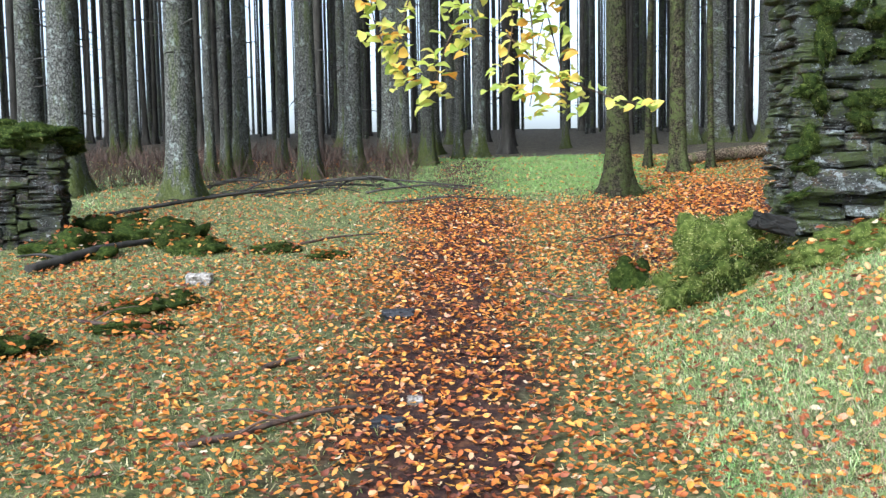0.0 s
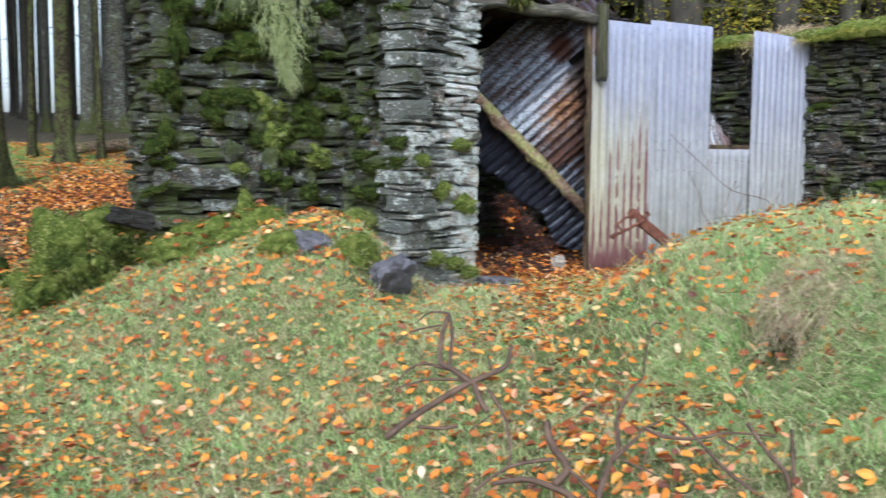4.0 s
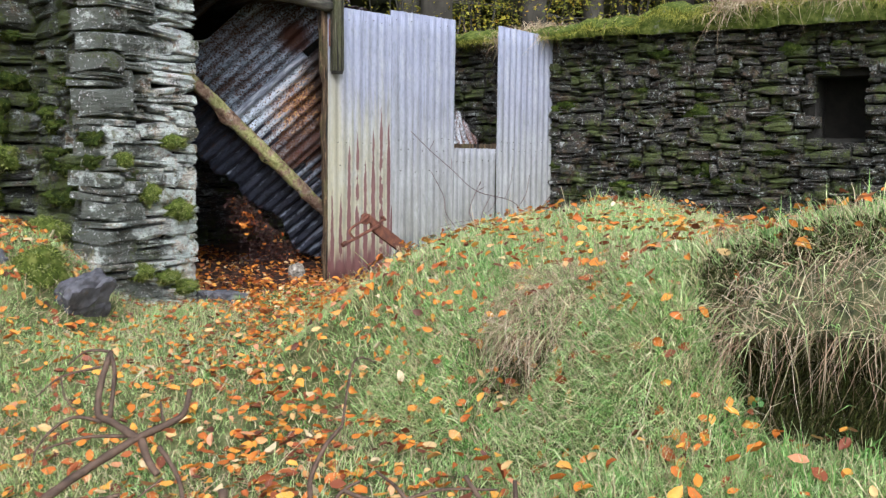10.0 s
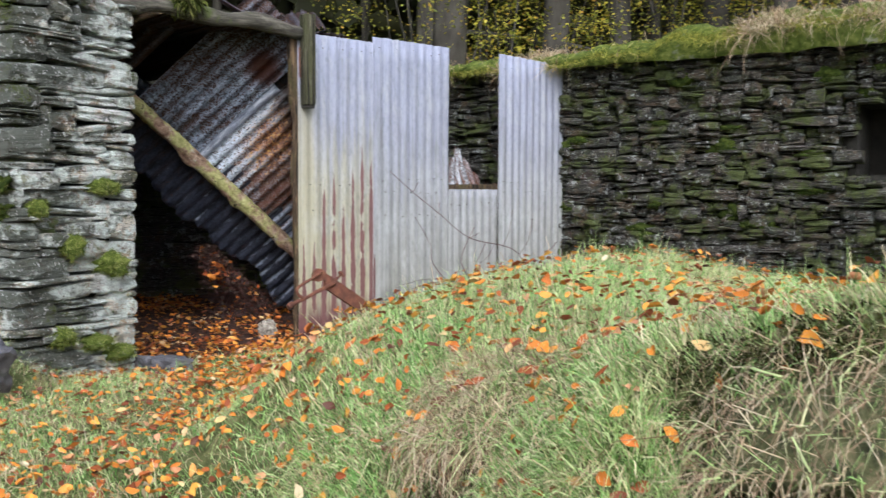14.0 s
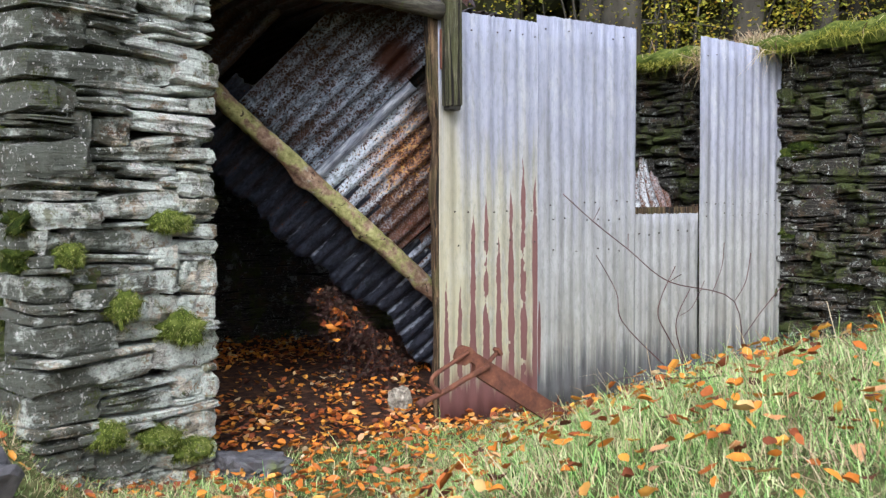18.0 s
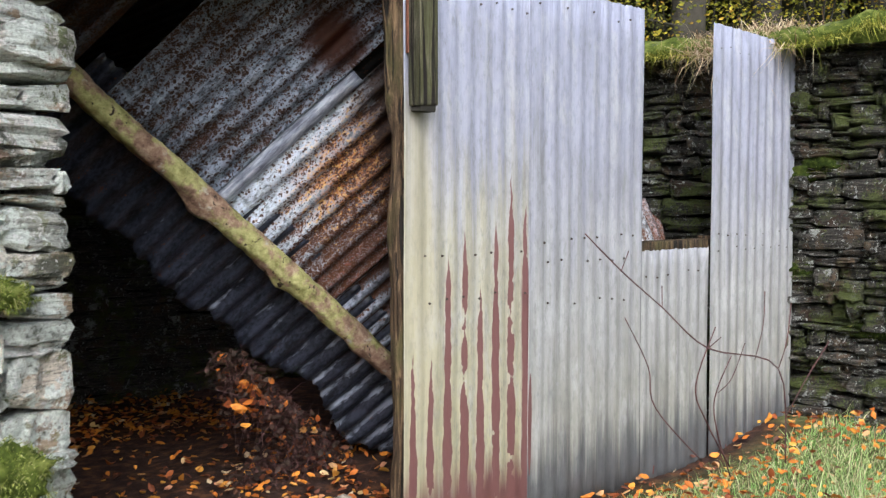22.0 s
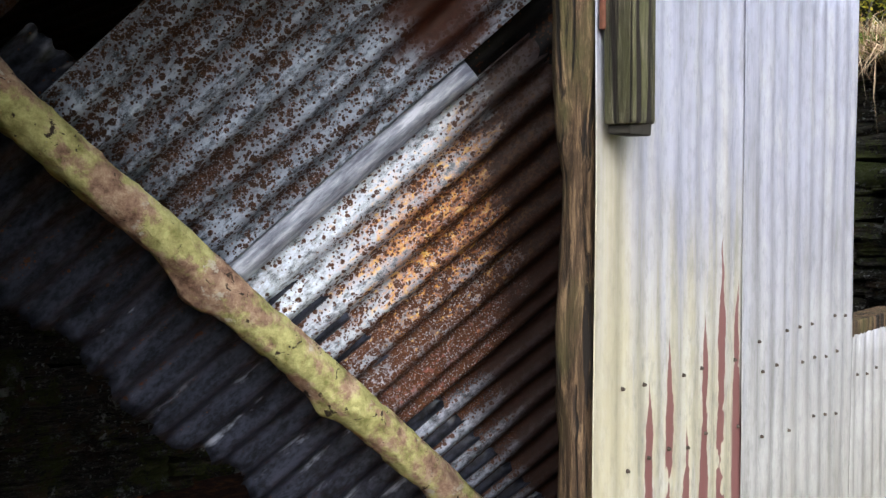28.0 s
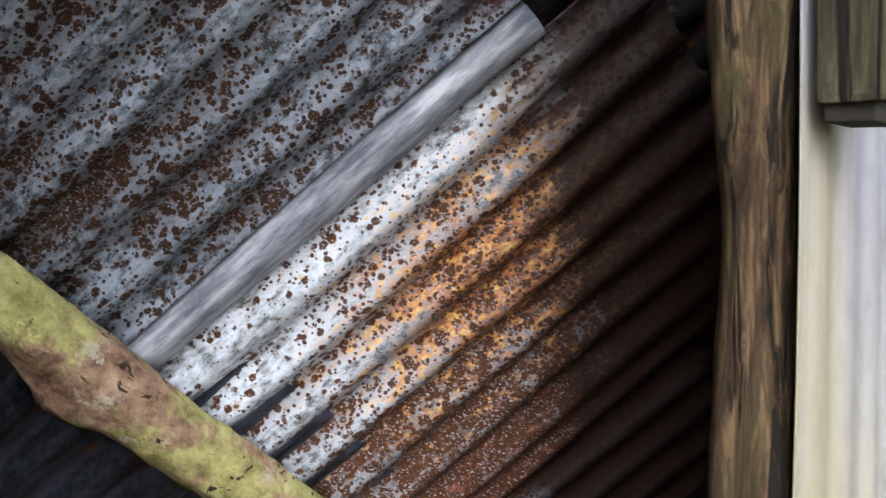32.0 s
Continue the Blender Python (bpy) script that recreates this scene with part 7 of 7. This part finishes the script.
for cx, cy, cz in ((-1.8, -3.98, 0.27), (-1.78, -4.03, 0.21), (-1.81, -3.94, 0.24), (-1.79, -4.08, 0.3)):
    cl = thing("clover_plant", "small bright green clover in the hollow of the bank", "plant", "clover in the hollow")
    limb("stem", [(cx + 0.12, cy, cz - 0.06), (cx + 0.05, cy, cz), (cx, cy, cz)], 0.0015, 0.001, cl, CLOVER, 5)
    for k in range(3):
        a = k * 2.094 + cr.uniform(0, 1)
        bm = bmesh.new()
        ring = [bm.verts.new((0.003 + 0.008 * (1 - math.cos(t)) * (1 - 0.18 * (abs(t - 3.14) < 0.1)), 0.0085 * math.sin(t), 0.003 * math.cos(t))) for t in (0, 0.8, 1.6, 2.4, 3.14, 3.9, 4.7, 5.5)]
        bm.faces.new(ring)
        bm.transform(Matrix.Translation((cx, cy, cz)) @ Matrix.Rotation(radians(-60), 4, "Y") @ Matrix.Rotation(a, 4, "Z"))
        part("leaflet", bm, CLOVER, cl)

# heap of dead leaves and twigs caught under the fallen roof
def heap_points(n):
    """Litter caught along the torn edge of the sheet, spilling down to the floor."""
    u, fall = g_.uniform(-0.05, 1.1, n), np.abs(g_.normal(0, 0.1, n))
    z = 0.63 - 0.4 * u - fall
    low = g_.random(n) < 0.3
    z = np.where(low, 0.06 + np.abs(g_.normal(0, 0.07, n)), z)
    return np.stack([-0.2 + 0.43 * u + g_.normal(0, 0.025, n) + np.where(low, 0.04, 0), 0.93 + g_.normal(0, 0.05, n), np.maximum(z, 0.07)], 1)


c = heap_points(1500)
heap = thing("leaf_heap", "tangled heap of dead leaves and twigs under the fallen sheet", "leaf heap")
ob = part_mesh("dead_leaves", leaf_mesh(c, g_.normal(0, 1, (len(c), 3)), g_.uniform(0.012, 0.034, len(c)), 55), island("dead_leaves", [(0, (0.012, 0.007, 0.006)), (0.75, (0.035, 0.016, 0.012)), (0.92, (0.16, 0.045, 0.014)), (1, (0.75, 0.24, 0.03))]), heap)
ob["kind"] = "stuff"
b0 = heap_points(1500)
ob = part_mesh("twig_tangle", blades(b0, g_.normal(0, 1, (1500, 3)), g_.uniform(0.04, 0.2, 1500), np.full(1500, 0.0012), g_.uniform(0, 1.6, 1500), 8), BRAM, heap)
ob["kind"] = "stuff"
c = np.concatenate([np.array([-0.15, 0.87, 0.44]) + g_.normal(0, 1, (34, 3)) * (0.05, 0.02, 0.035), np.array([0.13, 0.87, 0.3]) + g_.normal(0, 1, (9, 3)) * (0.025, 0.01, 0.03)])
ob = part_mesh("caught_leaves", leaf_mesh(c, g_.normal(0, 1, (len(c), 3)) + (0, -0.8, 0.3), g_.uniform(0.03, 0.05, len(c)), 57), LEAFM, heap, "bright orange beech leaves")
ob["kind"] = "stuff"

# green fern-like moss on the beam and the lintel stones
for mx, my, mz, rx in ((-0.86, -0.12, 2.0, 0.07), (-1.9, -0.18, 1.98, 0.1), (-1.5, -0.1, 2.0, 0.12)):
    cushion("moss_cushion", pose(mx, my, mz), rx, 0.06, 0.035, "fresh green moss tuft hanging over the beam", int(700 - mx * 10), 420, 0.06, "moss on the beam", 0.3)
if LYING:
    P1 = np.array([v[:] for v in LYING])
    P1 = P1[(P1[:, 2] < 1.0)]
    ly = part_mesh("leaves_on_moss", leaf_mesh(P1, np.array([0, 0, 1.0]) + g_.normal(0, 0.35, P1.shape), g_.uniform(0.03, 0.06, len(P1)), 91), LEAFM)
    tagged(ly, "orange fallen leaves lying on the moss mounds", "fallen leaves", kind="stuff")

# ---- broadleaved trees beside the path ----
for x, y, r0, sd in ((-3.38, 6.38, 0.145, 1), (-2.26, 8.37, 0.12, 2), (-2.6, 8.9, 0.05, 3), (-1.75, 8.6, 0.045, 4)):
    t = thing("young_beech", "mossy brown broadleaf trunk standing among fallen leaves", "tree", "broadleaf trees by the path")
    t.matrix_basis = pose(x, y, gz(x, y) - 0.02)
    part_mesh("trunk", trunk_mesh(11, r0, 0.03, 300 + sd, 1.7), MOSSBARK, t)
    rr = random.Random(sd)
    for k in range(5):
        a, z = rr.uniform(0, 6.28), rr.uniform(4.5, 8)
        dd = Vector((math.cos(a), math.sin(a), 0.5))
        limb("limb", [dd * 0.02 + Vector((0, 0, z)), dd * 1.0 + Vector((0, 0, z + 0.1)), dd * 2.2 + Vector((0, 0, z + 0.2))], 0.035, 0.008, t, MOSSBARK, 6, k)
    nn = 900
    cc = np.stack([g_.normal(0, 1.3, nn), g_.normal(0, 1.3, nn), g_.uniform(5, 11.5, nn)], 1)
    ob = part_mesh("crown", leaf_mesh(cc, g_.normal(0, 1, (nn, 3)) + (0, 0, 1), g_.uniform(0.06, 0.1, nn), 60 + sd), island("autumn_beech_leaves", [(0, (0.2, 0.25, 0.03)), (0.6, (0.5, 0.4, 0.05)), (1, (0.6, 0.25, 0.03))], 0.6, 0.4), t)
    ob["kind"] = "stuff"

# ---- the leafy beech spray that hangs over the path, and its tree ----
BLEAF = island("yellow_green_beech_leaf", [(0, (0.35, 0.45, 0.06)), (0.5, (0.6, 0.65, 0.12)), (0.85, (0.8, 0.7, 0.15)), (1, (0.75, 0.42, 0.06))], 0.5, 0.5)
m, nt, b, co, geo = base_mat("beech_leaf", 0.5, 0, 0.3)
lc = ramp(nt, nt.nodes.new("ShaderNodeObjectInfo").outputs["Random"], [(0, (0.32, 0.42, 0.06)), (0.45, (0.58, 0.64, 0.14)), (0.8, (0.85, 0.75, 0.18)), (0.95, (0.8, 0.42, 0.06))])
nt.links.new(lc, b.inputs["Base Color"])
tt, mm_ = nt.nodes.new("ShaderNodeBsdfTranslucent"), nt.nodes.new("ShaderNodeMixShader")
mm_.inputs[0].default_value = 0.5
nt.links.new(lc, tt.inputs["Color"])
nt.links.new(b.outputs[0], mm_.inputs[1])
nt.links.new(tt.outputs[0], mm_.inputs[2])
nt.links.new(mm_.outputs[0], nt.nodes["Material Output"].inputs["Surface"])
HANGLEAF = m
bt = thing("beech_tree", "beech tree with a drooping spray of yellow-green leaves over the path", "tree")
bx, by = -9.0, -2.4
tm = trunk_mesh(13, 0.24, 0.05, 400, 1.6)
ob = part_mesh("trunk", tm, MOSSBARK, bt)
ob.matrix_basis = pose(bx, by, gz(bx, by) - 0.03)
bough = [(bx, by, 3.6), (-7.6, -1.9, 4.0), (-6.2, -1.4, 3.6), (-5.3, -1.25, 2.7), (-5.15, -1.2, 2.1)]
limb("bough", bough, 0.06, 0.012, bt, MOSSBARK, 7, 2)
tw = [[(-5.15, -1.2, 2.1), (-5.25, -1.2, 1.75), (-5.4, -1.21, 1.4), (-5.45, -1.22, 1.2)], [(-5.17, -1.2, 2.0), (-5.1, -1.22, 1.6), (-5.15, -1.21, 1.25)], [(-5.15, -1.2, 2.1), (-5.0, -1.18, 1.7), (-4.9, -1.19, 1.4), (-4.85, -1.2, 1.15)],
      [(-5.3, -1.25, 2.7), (-5.5, -1.2, 1.9), (-5.6, -1.2, 1.45), (-5.58, -1.22, 1.3)], [(-4.95, -1.19, 1.5), (-4.75, -1.19, 1.33), (-4.55, -1.18, 1.24), (-4.32, -1.18, 1.17)], [(-5.2, -1.2, 2.2), (-5.35, -1.15, 1.75), (-5.3, -1.12, 1.45)],
      [(-5.1, -1.2, 2.1), (-4.95, -1.12, 1.75), (-4.98, -1.1, 1.42)], [(-5.3, -1.25, 2.7), (-5.7, -1.2, 2.0), (-5.72, -1.2, 1.6), (-5.66, -1.2, 1.42)], [(-5.15, -1.2, 2.1), (-5.05, -1.2, 1.7), (-5.0, -1.2, 1.35), (-5.02, -1.2, 1.15)]]
leaf_co = leaf_mesh(np.zeros((1, 3)), np.array([[0, 0, 1.0]]), np.ones(1), 3, "leaf")
leaf_co.materials.append(HANGLEAF)
lr = random.Random(4)
for k, pts in enumerate(tw):
    if k != 4:
        pts = [pts[0]] + [(x + 0.17, y, z + 0.03) for x, y, z in pts[1:]]
    twig = limb("twig", pts, 0.006, 0.002, bt, TWIG, 5, k)
    q = spline(pts, 6)
    for p in q[5:]:
        for _ in range(4 if k != 4 else 2):
            ob = new("leaf", leaf_co)
            ob.parent = twig
            s_ = lr.uniform(0.042, 0.066)
            o_ = Vector((lr.uniform(-0.08, 0.08), lr.uniform(-0.08, 0.08), lr.uniform(-0.06, 0.03)))
            ob.matrix_basis = Matrix.Translation(p + o_) @ Euler((lr.uniform(-0.2, 1.1), lr.uniform(-0.5, 0.5), lr.uniform(-1.2, 1.2))).to_matrix().to_4x4() @ Matrix.Diagonal((s_, s_ * 1.3, s_, 1))
nn = 2200
cc = np.stack([bx + g_.normal(0, 1.7, nn), by + g_.normal(0, 1.7, nn), g_.uniform(4.5, 13, nn)], 1)
ob = part_mesh("crown", leaf_mesh(cc, g_.normal(0, 1, (nn, 3)) + (0, 0, 1), g_.uniform(0.06, 0.1, nn), 71), BLEAF, bt)
ob["kind"] = "stuff"

# ---- undergrowth and yellow beeches behind the side wall ----
YLEAF = island("yellow_shrub_leaves", [(0, (0.08, 0.11, 0.012)), (0.4, (0.27, 0.29, 0.03)), (0.8, (0.56, 0.5, 0.05)), (1, (0.5, 0.28, 0.03))], 0.6, 0.4)
for k in range(22):
    a, d = radians(-40 - 46 * (k + 0.5 * mr.random()) / 22), mr.uniform(11.0, 16.0)
    x, y = -3.8 - math.sin(a) * d, -5.2 + math.cos(a) * d
    t = thing("beech_shrub", "yellow-leaved young beech behind the stone wall", "shrub", "yellow beeches")
    z0 = gz(x, y)
    t.matrix_basis = pose(x, y, z0 - 0.05)
    for j in range(5):
        b_ = mr.uniform(0, 6.28)
        e = Vector((math.cos(b_), math.sin(b_), 0)) * mr.uniform(0.4, 1.1)
        limb("stem", [(0, 0, 0), e * 0.35 + Vector((0, 0, 1.6)), e + Vector((0, 0, mr.uniform(3.0, 4.5)))], 0.03, 0.006, t, DARKBARK, 5, j)
    nn = 3600
    hub = np.stack([g_.normal(0, 0.7, 26), g_.normal(0, 0.7, 26), 0.9 + 4.0 * g_.random(26)], 1)
    cc = hub[g_.integers(0, 26, nn)] + g_.normal(0, 0.26, (nn, 3)) * (1, 1, 0.6)
    ob = part_mesh("foliage", leaf_mesh(cc, g_.normal(0, 1, (nn, 3)) + (0, 0, 0.6), g_.uniform(0.022, 0.042, nn), 500 + k), YLEAF, t)
    ob["kind"] = "stuff"
# dark trunks among them
for k in range(11):
    a, d = radians(-38 - 44 * (k + mr.random()) / 11), mr.uniform(11, 16)
    x, y = -3.8 - math.sin(a) * d, -5.2 + math.cos(a) * d
    plant(4, x, y, mr.uniform(0.7, 1.5))
# deep wood beyond: dark sprays of conifer, far off to the east
n = 16000
ang = np.radians(g_.uniform(-105, -28, n))
dist = g_.uniform(24, 46, n)
P0 = np.stack([-4 - np.sin(ang) * dist, -5 + np.cos(ang) * dist, g_.uniform(-1, 15, n)], 1)
far = part_mesh("far_woods", leaf_mesh(P0, g_.normal(0, 1, (n, 3)), g_.uniform(0.5, 1.5, n), 77), NEEDLE)
tagged(far, "dark conifer wood in the distance", "woods", kind="stuff")
# unseen spruces added behind the walk to cut some light from the sky
for k in range(24):
    a, d = radians(mr.uniform(70, 255)), mr.uniform(20, 40)
    x, y = -3.5 - math.sin(a) * d, -4.5 + math.cos(a) * d
    plant(mr.choice((0, 3, 4)), x, y, mr.uniform(0.8, 1.2))
# far trunks of the wood, beyond the ones that stand out singly
n = 1000
ang = np.radians(g_.uniform(-70, 62, n))
dist = g_.uniform(32, 75, n)
X0, Y0 = -5.1 - np.sin(ang) * dist, -5.6 + np.cos(ang) * dist
ok = np.abs((X0 + 3.55) - (Y0 - 8) * 0.045) > 0.8
X0, Y0 = X0[ok], Y0[ok]
n = len(X0)
rad = g_.uniform(0.05, 0.12, n)
ca = np.arange(5) * 2 * np.pi / 5
Z0 = ground_z(X0, Y0) - 0.3
low = np.stack([X0[:, None] + rad[:, None] * np.cos(ca), Y0[:, None] + rad[:, None] * np.sin(ca), np.repeat(Z0[:, None], 5, 1)], -1)
top = np.stack([X0[:, None] + 0.5 * rad[:, None] * np.cos(ca), Y0[:, None] + 0.5 * rad[:, None] * np.sin(ca), np.repeat(Z0[:, None] + 17, 5, 1)], -1)
co = np.concatenate([low, top], 1).reshape(-1, 3)
i = np.arange(n)[:, None] * 10
quads = np.concatenate([i + np.array([[s, (s + 1) % 5, 5 + (s + 1) % 5, 5 + s]]) for s in range(5)])
ft = part_mesh("far_trunks", tris_mesh("far_trunks", co, quads, True), FARBARK)
tagged(ft, "dark distant conifer trunks deep in the wood", "woods", kind="stuff")

# brown brush at the foot of the spruces
n = 5000
x, y = g_.uniform(-12.5, -6.0, n), g_.uniform(7.6, 11.5, n)
B = np.stack([x, y, ground_z(x, y)], 1)
scrub = part_mesh("dead_brush", blades(B, np.array([0, 0, 1.0]) + g_.normal(0, 0.5, (n, 3)), g_.uniform(0.2, 0.75, n), g_.uniform(0.003, 0.006, n), g_.uniform(0, 1, n), 12), island("dead_brush", [(0, (0.03, 0.018, 0.014)), (1, (0.11, 0.065, 0.045))]))
tagged(scrub, "brown dead brush under the spruces", "brush", kind="stuff")

# ---- ruined wall end across the path ----
wf = thing("wall_stub", "low ruined slate wall end with a thick moss cap", "wall", kind="structure")
ff, fl = face_along((-11.6, 3.1), (-9.15, 3.75))
core_box(wf, ff, 0, fl - 0.12, 0.12, 0.6, -0.2, 1.1)
pts = list(lay(ff, 0, fl, 0.0, lambda x: 1.2, 0.22, row=(0.04, 0.12), seed=31))
ff2, fl2 = face_along((-9.15, 3.75), (-9.32, 4.4))
pts += list(lay(ff2, 0, fl2, 0.05, lambda x: 1.2, 0.22, row=(0.04, 0.12), seed=32))
stone_parts(wf, pts, DSLATES, 300, 7)
for k, (x, y, z, rx, ry, rz) in enumerate([(-9.45, 3.9, 1.28, 0.4, 0.35, 0.12), (-9.9, 3.8, 1.3, 0.4, 0.35, 0.16), (-10.3, 3.7, 1.35, 0.4, 0.35, 0.2), (-10.9, 3.6, 1.32, 0.5, 0.4, 0.2), (-9.3, 4.2, 1.2, 0.2, 0.25, 0.1)]):
    cushion("moss_cushion", pose(x, y, z), rx, ry, rz, "thick moss cap on the low ruined wall", 400 + k, 900, 0.035, "moss on the low wall", 0.25)
